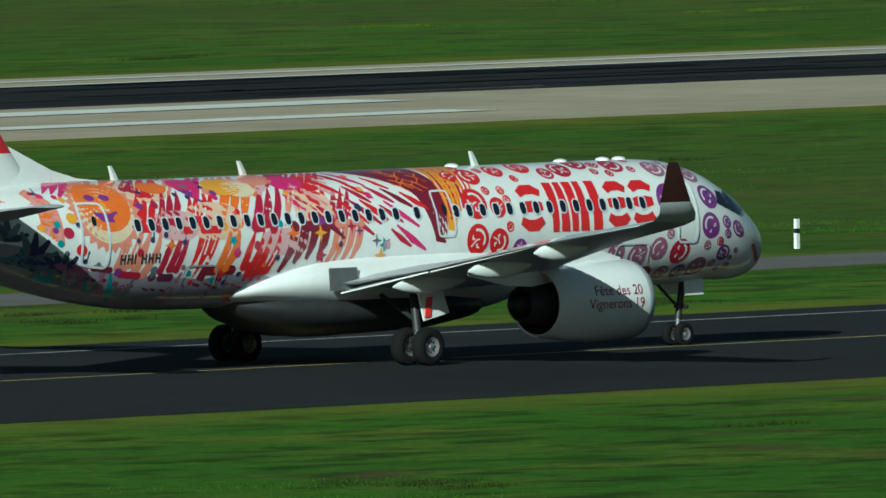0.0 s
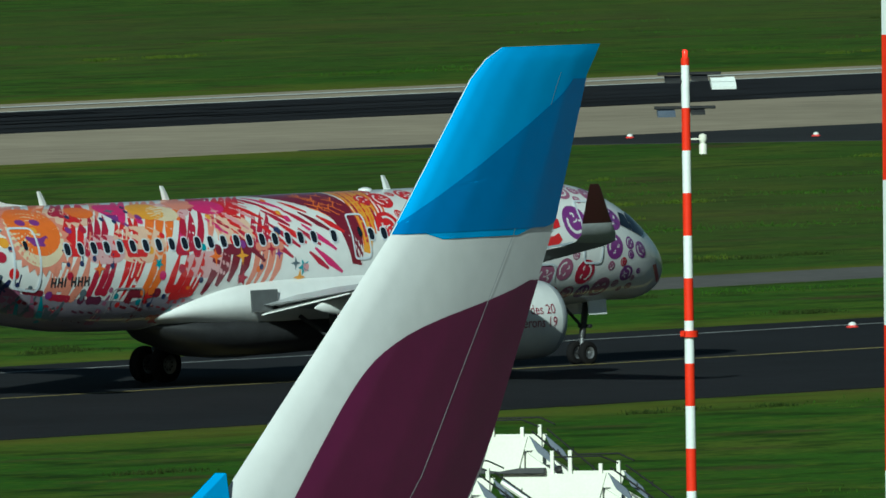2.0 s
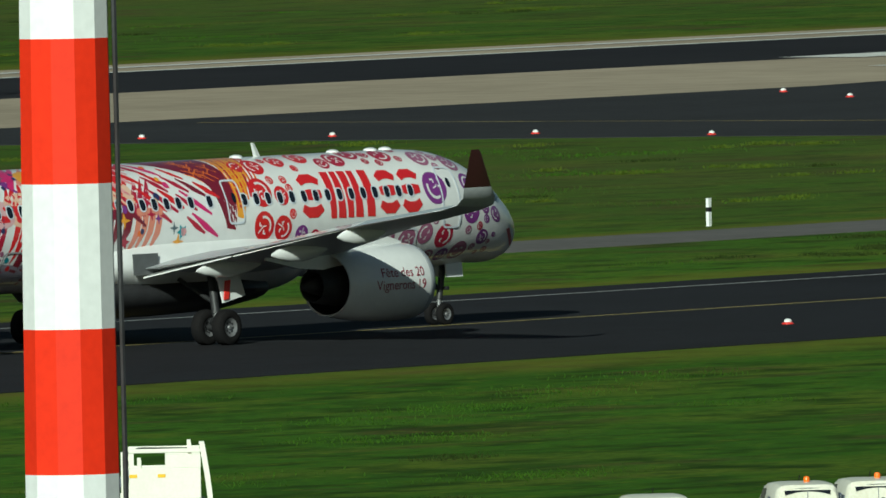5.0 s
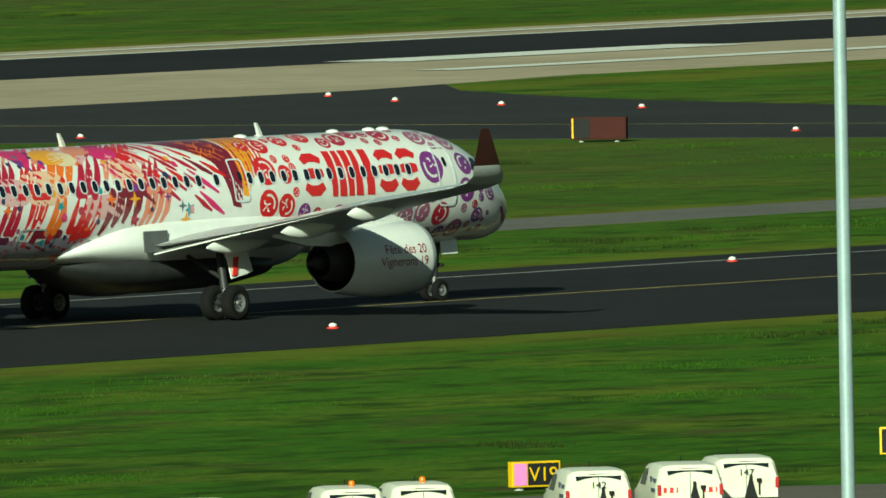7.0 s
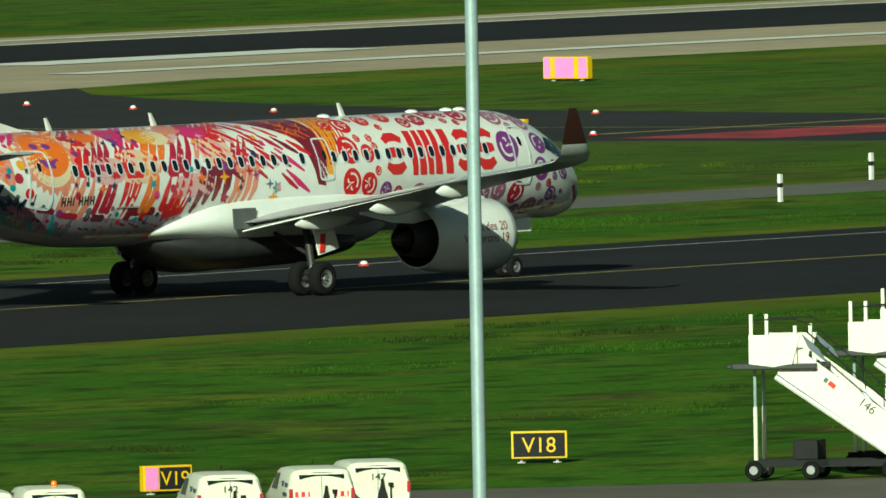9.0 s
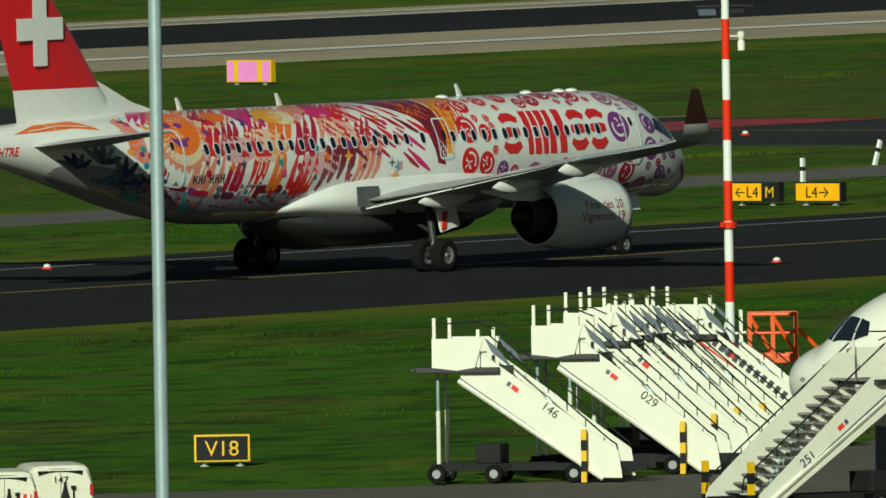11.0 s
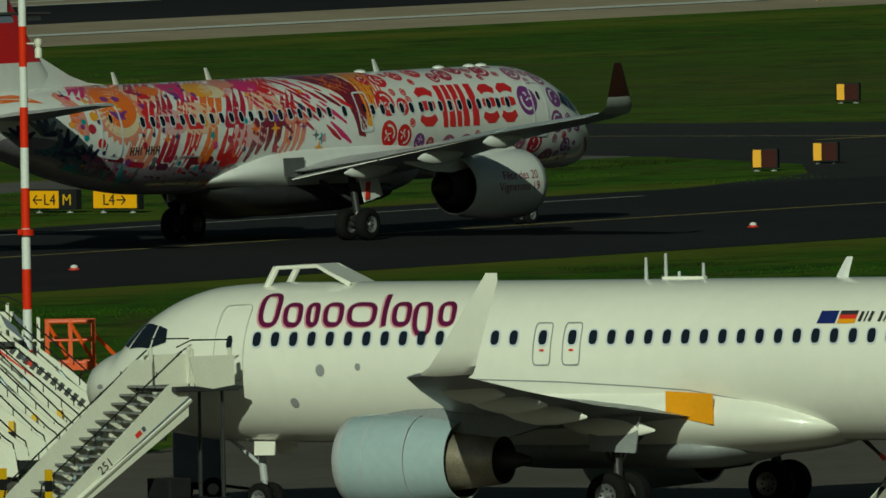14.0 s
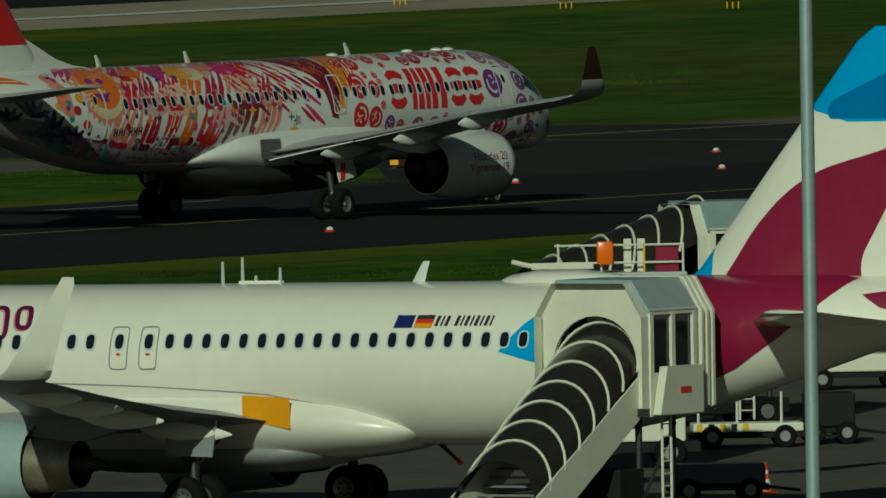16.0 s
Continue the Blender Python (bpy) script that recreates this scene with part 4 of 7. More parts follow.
    A.done("leaf_artwork", "salmon plume and dark leaf artwork")
    # discs round the name and on the nose: red, turning violet forward
    placed = [(-13.7, 0.9, 0.5), (-13.75, -0.2, 0.46), (-12.85, -0.3, 0.40), (-12.78, 0.72, 0.32), (-13.3, 1.95, 0.42), (-5.45, 0.73, 0.55)]
    for k in range(1500):
        x, p = art_rng.uniform(-14.2, -1.6), art_rng.uniform(-52, 78)
        if (x > -3.6 and p > 8) or x > -2.3 or (-5.4 < x < -4.2 and p > -15 and p < 45):
            continue
        r = (0.42, 0.36, 0.30, 0.22, 0.16)[min(4, k // 220)] * (0.75 if x > -3 else 1.0)
        if -12.15 - r < x < -6.0 + r and -6 - r * 32 < p < 47 + r * 32 or p < -20 and x < -10.5:
            continue
        spot = (x, p * 0.033)
        if any(math.hypot(spot[0] - q[0], spot[1] - q[1]) < (r + q[2]) * 1.02 for q in placed):
            continue
        placed.append((*spot, r))
        ink = ("red", "red", "crimson", "crimson", "mauve", "violet")[min(5, max(0, int((x + 14.5) / 2.1)))] if p > -15 else ("crimson", "mauve", "mauve", "violet")[art_rng.randrange(4)]
        A.disc_face(x, p, r, ink, 0.007)
    for x, p, r in ((-13.7, 27, 0.5), (-13.75, -6, 0.46), (-12.85, -9, 0.40), (-12.78, 22, 0.32), (-13.3, 59, 0.42), (-5.45, 22, 0.55)):
        A.disc_face(x, p, r, "violet" if x > -6 else "red", 0.0105)
    A.line([(-1.35, -6), (-0.75, -34)], [0.3, 0.26], "crimson", 0.01)
    for k in range(5):
        A.fill(star(-3.55 + 0.14 * math.cos(k * 1.257), 30 + 7 * math.sin(k * 1.257), 0.07, 4, 0.4), "navy", 0.01)
    A.done("disc_artwork", "red and violet round disc artwork")
    # the name as plain red shapes: five heavy blocks
    bm = bmesh.new()
    spans = ((-11.9, 1.05), (-10.65, 1.65), (-8.88, 0.5), (-8.18, 0.95), (-7.1, 0.95))
    for x0, w in spans:
        bm = bmesh.new()
        if left:
            x0 = -18.05 - x0 - w
        p0, p1 = JET.phi(x0, 3.60), JET.phi(x0, 5.02)
        if w < 0.6:
            ribbon(bm, JET, [(x0 + 0.22, p0), (x0 + 0.28, p1)], 0.38, 0.0165, 0, left)
        elif w > 1.5:
            for q in range(4):
                cx = x0 + 0.2 + 0.41 * q
                ribbon(bm, JET, [(cx, p0), (cx + 0.06, p1)], [0.36, 0.26] if q % 2 else [0.26, 0.36], 0.0165, 0, left)
        else:
            for q, (u0, u1) in enumerate(((0.02, 0.9), (0.08, 0.95), (0.12, 1.0))):
                pp = p0 + (p1 - p0) * (0.14 + 0.36 * q)
                droop = (-4.5, 0.0, 4.5)[q]
                ribbon(bm, JET, [(x0 + w * u0, pp - droop), (x0 + w * (0.7 * u0 + 0.3 * u1), pp), (x0 + w * (0.3 * u0 + 0.7 * u1), pp), (x0 + w * u1, pp - droop)], [0.24, 0.34, 0.34, 0.24], 0.0165, 0, left)
        part("name_shape", bm, INK["red"], airliner, smooth=60)
    for k in range(6):
        bm = bmesh.new()
        x = -28.45 + 0.27 * k
        if left:
            x = -55.3 - x
        a, b = JET.phi(x, 3.24), JET.phi(x, 3.52)
        ribbon(bm, JET, [(x, a), (x, b)], 0.06, 0.0165, 0, left)
        if k != 2:
            ribbon(bm, JET, [(x + 0.15, a), (x + 0.15, b)], 0.06, 0.0165, 0, left)
            ribbon(bm, JET, [(x, (a + b) / 2), (x + 0.15, (a + b) / 2)], 0.06, 0.017, 0, left)
        part("registration_bar", bm, LETTER_INK, airliner, smooth=60)
    wrap_word("FICHTRE", 0.42, airliner, INK["red"], JET, -37.05, 4.42, 0.014, left, True, 0.82, 0.008)
    # the small words on the engine's side
    s = 1 if left else -1
    rot = Matrix.Translation((-13.0, s * 6.965, 1.95)) @ pose(0, 0, 0, 90, 0, 180 if left else 0)
    WINE = material("wine_lettering", (0.25, 0.02, 0.05), 0.4)
    for text, dx, dz, size in (("F\u00eate des 20", 0.25, 0.12, 0.42), ("Vignerons 19", 0.1, -0.27, 0.42)):
        cu = bpy.data.curves.new("lettering", "FONT")
        cu.body, cu.size, cu.align_x = text, size, "CENTER"
        tmp = new("lettering", cu)
        me = bpy.data.meshes.new_from_object(tmp.evaluated_get(bpy.context.evaluated_depsgraph_get()))
        bpy.data.objects.remove(tmp)
        for v in me.vertices:
            h = v.co.y + dz + 0.08
            x = -13.4 + dx * 0.6 + (-v.co.x if left else v.co.x)
            r = 0.014 + 1.20 * float(np.interp(x, (-15.55, -14.575, -13.6, -12.625, -11.96), (0.80, 0.92, 0.99, 1.0, 0.985)))
            ang = h / r
            v.co = Vector((x, s * (5.75 + r * math.cos(ang)), 1.72 + r * math.sin(ang)))
        me.materials.clear()
        me.materials.append(WINE)
        ob = new("lettering", me)
        ob.parent = airliner



# ---- parked white airliner with red-violet and blue tail ----
WARM_WHITE = material("cream_white_aircraft_paint", (0.88, 0.86, 0.78), 0.3, coat=0.9, scale=0.3, second=(0.83, 0.81, 0.73))
BURGUNDY = material("burgundy_paint", (0.27, 0.010, 0.055), 0.32, coat=0.35, scale=0.4, second=(0.22, 0.008, 0.045))
DEEP_BURGUNDY = material("deep_burgundy_paint", (0.125, 0.006, 0.055), 0.35, coat=0.3, scale=0.4, second=(0.105, 0.005, 0.047))
SKY_BLUE = material("sky_blue_paint", (0.008, 0.38, 0.84), 0.32, coat=0.35, scale=0.4, second=(0.008, 0.34, 0.78))
DEEP_BLUE = material("deep_blue_paint", (0.008, 0.19, 0.52), 0.35, coat=0.3, scale=0.4, second=(0.008, 0.17, 0.47))
PALE_BLUE = material("pale_blue_nacelle_paint", (0.42, 0.52, 0.55), 0.3, coat=0.3, scale=0.5, second=(0.37, 0.46, 0.49))
ORANGE = material("orange_yellow_paint", (0.85, 0.36, 0.01), 0.4, scale=0.8, second=(0.78, 0.32, 0.01))
LETTER = material("dark_lettering_paint", (0.03, 0.03, 0.035), 0.5)
ROSE = material("pale_rose_paint", (0.62, 0.30, 0.34), 0.4)
FLAG_BLUE = material("flag_blue_paint", (0.01, 0.02, 0.14), 0.4)


def ends(fin, z):
    """Leading and trailing edge of a fin at height z, with chord and thickness."""
    for a, b in zip(fin, fin[1:]):
        if a[0] <= z <= b[0]:
            t = (z - a[0]) / (b[0] - a[0])
            xl, ch, th = (a[k] + (b[k] - a[k]) * t for k in (1, 2, 4))
            return xl, xl - ch, ch, th
    return fin[-1][1], fin[-1][1] - fin[-1][2], fin[-1][2], fin[-1][4]


UPPER = sorted((u, v) for u, v in AIRFOIL[:7])
LOWER = sorted((u, v) for u, v in AIRFOIL[6:] + AIRFOIL[:1])


def fin_paint(name, fin, root, mat, z0, z1, front, back, lift=0.012, label="", rows=44, cols=26):
    """A painted field on both sides of a fin, between the edges front(z) and back(z)."""
    bm = bmesh.new()
    for s, table in ((1, UPPER), (-1, LOWER)):
        grid = []
        for i in range(rows + 1):
            z = z0 + (z1 - z0) * i / rows
            xl, xt, ch, th = ends(fin, z)
            a, b = min(front(z), xl - 0.004), max(back(z), xt + 0.004)
            a = max(a, b)
            line = []
            for j in range(cols + 1):
                x = a + (b - a) * (1 - math.cos(math.pi * j / cols)) / 2 if (xl - a) < 0.2 * ch else a + (b - a) * j / cols
                v = np.interp((xl - x) / ch, [p[0] for p in table], [p[1] for p in table])
                line.append(bm.verts.new((x, v * ch * th + s * lift, z)))
            grid.append(line)
        for i in range(rows):
            for j in range(cols):
                q = (grid[i][j], grid[i][j + 1], grid[i + 1][j + 1], grid[i + 1][j])
                if (q[0].co - q[1].co).length + (q[2].co - q[3].co).length > 1e-4:
                    bm.faces.new(q)
    return part(name, bm, mat, root, label, 50)


def curve(*pts):
    """x as a smooth function of height through (z, x) points."""
    zs, xs = [p[0] for p in pts], [p[1] for p in pts]
    return lambda z: float(np.mean(np.interp([z + 0.06 * k for k in range(-5, 6)], zs, xs)))


A320 = Body(((0, 3.1, 0.03, 0.03), (-0.12, 3.1, 0.42, 0.38), (-0.34, 3.13, 0.72, 0.62), (-0.8, 3.22, 1.05, 0.76), (-1.3, 3.27, 1.28, 0.92), (-1.8, 3.42, 1.47, 1.23), (-2.4, 3.555, 1.63, 1.525), (-3.16, 3.66, 1.78, 1.76), (-4, 3.72, 1.88, 1.91), (-5.1, 3.735, 1.95, 1.975), (-6.2, 3.745, 1.975, 1.99), (-12, 3.745, 1.975, 1.99),
             (-23.5, 3.75, 1.975, 2.0), (-26, 3.82, 1.95, 1.96), (-28.5, 4.03, 1.84, 1.80), (-31, 4.35, 1.60, 1.52), (-33.5, 4.72, 1.20, 1.14), (-35.5, 5.0, 0.82, 0.80), (-37, 5.2, 0.48, 0.50), (-37.57, 5.27, 0.30, 0.32)))
EW_NOSE, EW_TURN = (477.66, 356.42), 3.9
parked = thing("airliner", Matrix.Translation((EW_NOSE[0], EW_NOSE[1], level(EW_NOSE[0]) + 0.02)) @ pose(0, 0, 0, 0, 0, 90 + EW_TURN) @ pose(0, 0, -0.09, 0, 0.36, 0), "parked cream-white airliner with burgundy and sky-blue tail on the apron", "airplane")
part("fuselage", A320.mesh(), WARM_WHITE, parked, smooth=60)
fairing = Body(((-9.8, 2.2, 0.2, 0.2), (-11, 2.25, 1.3, 0.75), (-12.5, 2.36, 2.0, 1.0), (-14.5, 2.4, 2.16, 1.1), (-18.5, 2.4, 2.16, 1.06), (-20.5, 2.32, 2.0, 0.86), (-21.8, 2.2, 1.6, 0.55), (-22.6, 2.15, 0.9, 0.15)))
part("belly_fairing", fairing.mesh(50, 40), WARM_WHITE, parked, "white wing-to-body fairing", 60)
keel = Body(((-10.8, 1.7, 0.3, 0.15), (-12.2, 1.62, 1.4, 0.42), (-14, 1.6, 1.75, 0.52), (-18.2, 1.6, 1.75, 0.5), (-19.6, 1.66, 1.3, 0.36), (-20.6, 1.72, 0.4, 0.1)))
EW_WING = ((1.0, -11.3, 7.6, 2.35, 1.1), (1.95, -11.8, 7.0, 2.40, 1.05), (6.4, -14.3, 4.4, 2.85, 0.95), (12, -17.2, 2.9, 3.40, 0.9), (16.0, -19.3, 1.75, 3.85, 0.9), (16.5, -20.0, 1.5, 3.95, 0.9))
EW_LET = ((16.5, -20.0, 1.5, 3.95, 0.9), (16.85, -20.5, 1.3, 4.15, 0.8), (17.0, -20.9, 1.1, 4.55, 0.7), (17.2, -22.22, 0.46, 6.2, 0.6), (17.22, -22.36, 0.32, 6.38, 0.5))
STEEL_TAN = material("tan_nozzle_steel", (0.52, 0.45, 0.35), 0.4, 0.7, scale=2, second=(0.34, 0.29, 0.22))
UNDER = material("wing_grey_paint", (0.28, 0.29, 0.30), 0.4, scale=0.8, second=(0.22, 0.23, 0.24))
# keel body added below the fairing: grey belly paint plus shade in one colour
part("keel_panel", keel.mesh(30, 32), UNDER, parked, "grey belly keel, its tone also standing for belly shade", 60)
for s in (-1, 1):
    bm = bmesh.new()
    foil(bm, [(s * y, xl, ch, z, th) for y, xl, ch, z, th in EW_WING])
    wing = part("wing", bm, UNDER, parked, "grey swept wing", 50)
    bm = bmesh.new()
    rings = []
    for k, (y, xl, ch, z, th) in enumerate(EW_LET):
        q = min(1.0, k / 2.0)
        rings.append([Vector((xl - u * ch, s * (y - v * ch * th * q), z + v * ch * th * (1 - q))) for u, v in AIRFOIL])
    skin(bm, rings)
    part("winglet", bm, WARM_WHITE, wing, "tall cream winglet")
    for y, x, z, ln in ((4.0, -18.9, 2.15, 2.6), (7.3, -19.0, 2.6, 2.4), (10.6, -19.9, 3.0, 2.2), (13.3, -20.4, 3.35, 1.8)):
        bm = bmesh.new()
        skin(bm, [[Vector((x + ln * u, s * (y + r * 0.55 * math.cos(a)), z + 0.05 * u * ln + r * math.sin(a))) for a in [k * math.tau / 14 for k in range(14)]] for u, r in ((0, 0.03), (0.12, 0.12), (0.35, 0.24), (0.6, 0.27), (0.85, 0.18), (1.0, 0.04))])
        part("flap_track_fairing", bm, WARM_WHITE, wing)
    nac = engine(parked, -11.3, s * 5.75, 1.50, 3.2, 1.14, (0.86, 0.62, 1.9), PALE_BLUE, hot=STEEL_TAN)
    for x, w in ((-12.2, 0.012), (-13.4, 0.012)):
        bm = bmesh.new()
        lathe(bm, [(x - w, 1.137), (x - w, 1.146), (x + w, 1.146), (x + w, 1.137)], 48, 0, "x", Matrix.Translation((0, s * 5.75, 1.50)))
        part("cowl_seam", bm, GREY_PAINT, nac)
    bm = bmesh.new()
    skin(bm, [[Vector((x, s * 5.75 + w * q, z)) for q, z in ((-1, z0), (1, z0), (0.7, z1), (-0.7, z1))] for x, w, z0, z1 in ((-12.0, 0.05, 2.45, 2.6), (-13.0, 0.2, 2.35, 2.75), (-14.6, 0.22, 2.0, 2.8), (-16.0, 0.15, 2.1, 2.72), (-17.4, 0.04, 2.5, 2.62))])
    part("pylon", bm, UNDER, nac)
    bm = bmesh.new()
    tube(bm, (-17.5, s * 3.6, 2.6), (-17.71, s * 3.8, 0.6), 0.13, n=14)
    tube(bm, (-17.71, s * 3.3, 0.56), (-17.71, s * 4.3, 0.56), 0.1, n=12)
    tube(bm, (-17.6, s * 3.7, 1.3), (-17.5, s * 2.0, 2.2), 0.07, n=8)
    tube(bm, (-17.65, s * 3.78, 1.0), (-17.1, s * 3.78, 2.2), 0.05, n=8)
    # leg coloured dark to carry the shade under the wing
    gear = part("main_gear", bm, DARK, parked, "main landing gear leg, coloured dark for the wing's shade")
    bm = bmesh.new()
    bay_door(bm, (-18.5, s * 4.0, 2.5), (-17.0, s * 4.0, 2.5), (-17.1, s * 4.08, 1.65), (-18.4, s * 4.08, 1.6), 0.05 * s)
    part("gear_door", bm, UNDER, gear, "grey gear door", 0)
    for d in (-0.46, 0.46):
        wheel(parked, -17.71, s * (3.8 + d), 0.57, 0.57, 0.42)
for d in (-0.25, 0.25):
    wheel(parked, -5.07, d, 0.38, 0.38, 0.24)
bm = bmesh.new()
tube(bm, (-4.9, 0, 2.2), (-5.05, 0, 0.8), 0.1, n=12)
tube(bm, (-5.05, 0, 0.9), (-5.07, 0, 0.38), 0.07, n=12)
tube(bm, (-5.07, -0.25, 0.38), (-5.07, 0.25, 0.38), 0.06, n=10)
tube(bm, (-4.95, 0, 1.2), (-4.0, 0, 1.9), 0.05, n=8)
gear = part("nose_gear", bm, GREY_PAINT, parked, "nose landing gear leg")
for s in (-1, 1):
    bm = bmesh.new()
    bay_door(bm, (-5.7, s * 0.45, 2.05), (-5.1, s * 0.45, 2.05), (-5.1, s * 0.5, 1.45), (-5.7, s * 0.5, 1.45), 0.04 * s)
    part("gear_door", bm, WARM_WHITE, gear, smooth=0)
EW_FIN = [(5.3, -28.9, 7.6, 0, 0.7), (6.0, -29.9, 6.2, 0, 0.8), (6.6, -30.4, 5.55, 0, 0.85), (11.5, -34.45, 2.2, 0, 0.85), (11.85, -34.95, 1.7, 0, 0.6)]
bm = bmesh.new()
foil(bm, EW_FIN, upright=True)
fin = part("tail_fin", bm, WARM_WHITE, parked, "tail fin with blue, white and burgundy sweep", 50)
fin_paint("blue_field", EW_FIN, fin, SKY_BLUE, 9.55, 11.85, curve((9.55, -34.9), (9.62, -34.0), (9.75, -33.2), (10.0, -32.6), (12, -30)), curve((9, -40), (12, -40)), label="sky-blue fin tip")
fin_paint("deep_blue_facet", EW_FIN, fin, DEEP_BLUE, 9.62, 11.2, curve((9.62, -34.0), (9.8, -33.2), (11.2, -36.4)), curve((9, -40), (12, -40)), 0.018, "deeper blue facet")
fin_paint("blue_root", EW_FIN, fin, SKY_BLUE, 5.35, 6.5, curve((5, -28), (7, -28)), curve((5.35, -30.4), (5.8, -30.35), (6.5, -30.35)), 0.014, "sky-blue fin root", 12, 8)
fin_paint("burgundy_field", EW_FIN, fin, BURGUNDY, 5.35, 8.95, curve((5.3, -30.3), (6.0, -30.9), (7.0, -31.6), (7.8, -32.4), (8.4, -33.4), (8.7, -34.4), (8.95, -35.9)), curve((5.3, -34.6), (6.2, -34.5), (7.4, -35.2), (8.95, -36.0)), label="burgundy sweep")
for s in (-1, 1):
    bm = bmesh.new()
    foil(bm, [(s * y2, xl, ch, z, th) for y2, xl, ch, z, th in ((0.6, -31.6, 4.0, 4.70, 0.9), (1.3, -32.1, 3.7, 4.76, 0.9), (6.1, -35.2, 1.5, 5.10, 0.8), (6.22, -35.5, 1.1, 5.11, 0.6))])
    part("tailplane", bm, WARM_WHITE, parked, "white horizontal tailplane", 50)
PALE_SEAM = material("pale_panel_seam", (0.55, 0.54, 0.50), 0.5)
EW_WINDOWS = [-6.12 - 0.5335 * k for k in range(14)] + [-13.60, -14.44, -15.29] + [-15.89 - 0.531 * k for k in range(20)]
for left in (False, True):
    cabin_windows(A320, EW_WINDOWS, 4.37, parked, left, 0.12, 0.185)
    for x in (-14.44, -15.29):
        door_outline(A320, x - 0.25, x + 0.25, 3.70, 4.72, parked, left, SEAM, 0.03, "exit_door")
        bm = bmesh.new()
        patch(bm, A320, rounded(x, A320.phi(x, 4.06), 0.07, 0.8, 8, 4), 0.03, 0, left, 1)
        part("exit_mark", bm, RED, parked, smooth=60)
    door_outline(A320, -5.75, -4.87, 3.35, 5.2, parked, left, PALE_SEAM, 0.03, window=4.3)
    door_outline(A320, -30.4, -29.55, 3.5, 5.25, parked, left, SEAM, 0.035)
    bm = bmesh.new()
    for o in (((-1.36, 86), (-1.52, 52), (-1.95, 32), (-2.3, 53), (-2.1, 68), (-1.84, 86)), ((-2.03, A320.phi(-2.03, 4.13)), (-2.78, A320.phi(-2.78, 4.15)), (-2.88, A320.phi(-2.88, 4.70)), (-2.38, A320.phi(-2.38, 4.74))), ((-2.84, A320.phi(-2.84, 4.17)), (-3.32, A320.phi(-3.32, 4.3)), (-3.27, A320.phi(-3.27, 4.62)), (-2.94, A320.phi(-2.94, 4.70)))):
        patch(bm, A320, o, 0.025, 0, left, 3)
    part("cockpit_window", bm, GLASS, parked, "dark cockpit windows")
    bm = bmesh.new()
    ribbon(bm, A320, [(x, A320.phi(x, z)) for x, z in ((-12.4, 3.36), (-15, 3.28), (-17.2, 3.16), (-18.6, 3.06), (-20.5, 2.74), (-21.6, 2.45))], 0.03, 0.012, 0, left)
    part("fairing_seam", bm, SEAM, parked, smooth=60)
    # the name on the side, as plain slanted shapes in its colour
    x = -6.05
    for w, lo, hi in ((0.62, 0, 1), (0.55, 0, 0.72), (0.38, 0, 0.72), (0.58, 0, 0.72), (0.85, 0, 0.72), (0.22, 0, 0.95), (0.55, 0, 0.72), (0.56, -0.3, 0.72), (0.5, 0, 0.72)):
        bm = bmesh.new()
        z0, z1 = 4.66 + lo * 0.8, 4.66 + hi * 0.8
        p0, p1 = A320.phi(x, z0), A320.phi(x, z1)
        back = 0.2 * (hi - lo) * (-1 if left else 1)
        for mt, dx, dp, lf in ((1, 0.05, -0.9, 0.019), (0, 0.0, 0.0, 0.024)):
            if w > 0.3:
                ring = rounded(x - w / 2, (p0 + p1) / 2 + dp, w / 2 - 0.06, (p1 - p0) / 2 - 1.6, 22, 3.0)
                ribbon(bm, A320, [(cx + dx - back * (cp - p0) / (p1 - p0), cp) for cx, cp in ring], 0.13, lf, mt, left, True)
            else:
                ribbon(bm, A320, [(x - w / 2 + dx, p0 + dp), (x - w / 2 + dx - back, p1 + dp)], 0.14, lf, mt, left)
        x -= w + 0.12
        part("name_shape", bm, (DEEP_BURGUNDY, ROSE), parked, smooth=60)
    for k in range(6):
        bm = bmesh.new()
        cx = -23.42 - 0.28 * k
        a, b = A320.phi(cx, 4.70), A320.phi(cx, 4.94)
        ribbon(bm, A320, [(cx, a), (cx - 0.05, b)], 0.09, 0.022, 0, left)
        if k != 1:
            ribbon(bm, A320, [(cx - 0.14, a), (cx - 0.19, b)], 0.05, 0.022, 0, left)
        part("registration_bar", bm, LETTER, parked, smooth=60)
    a, b = A320.phi(-22.5, 4.66), A320.phi(-22.5, 4.96)
    bm = bmesh.new()
    patch(bm, A320, [(-22.22, a), (-22.74, a), (-22.78, b), (-22.28, b)], 0.022, 0, left, 2)
    part("blue_flag", bm, FLAG_BLUE, parked, "small dark blue flag", 60)
    for k, mt in enumerate((LETTER, RED, ORANGE)):
        c0, c1 = b + (a - b) * k / 3, b + (a - b) * (k + 1) / 3
        bm = bmesh.new()
        patch(bm, A320, [(-22.84 + 0.013 * k, c0), (-23.34 + 0.013 * k, c0), (-23.327 + 0.013 * k, c1), (-22.827 + 0.013 * k, c1)], 0.022, 0, left, 1)
        part("flag_band", bm, mt, parked, smooth=60)
    bm = bmesh.new()
    patch(bm, A320, [(-25.3, A320.phi(-25.3, 4.08)), (-25.9, A320.phi(-26, 4.72)), (-26.7, 46), (-27.3, 60), (-28.2, 66), (-28.2, -5), (-26.6, A320.phi(-26.6, 3.75))], 0.02, 0, left, 5)
    part("blue_wedge", bm, SKY_BLUE, parked, "sky-blue wedge", 60)
    bm = bmesh.new()
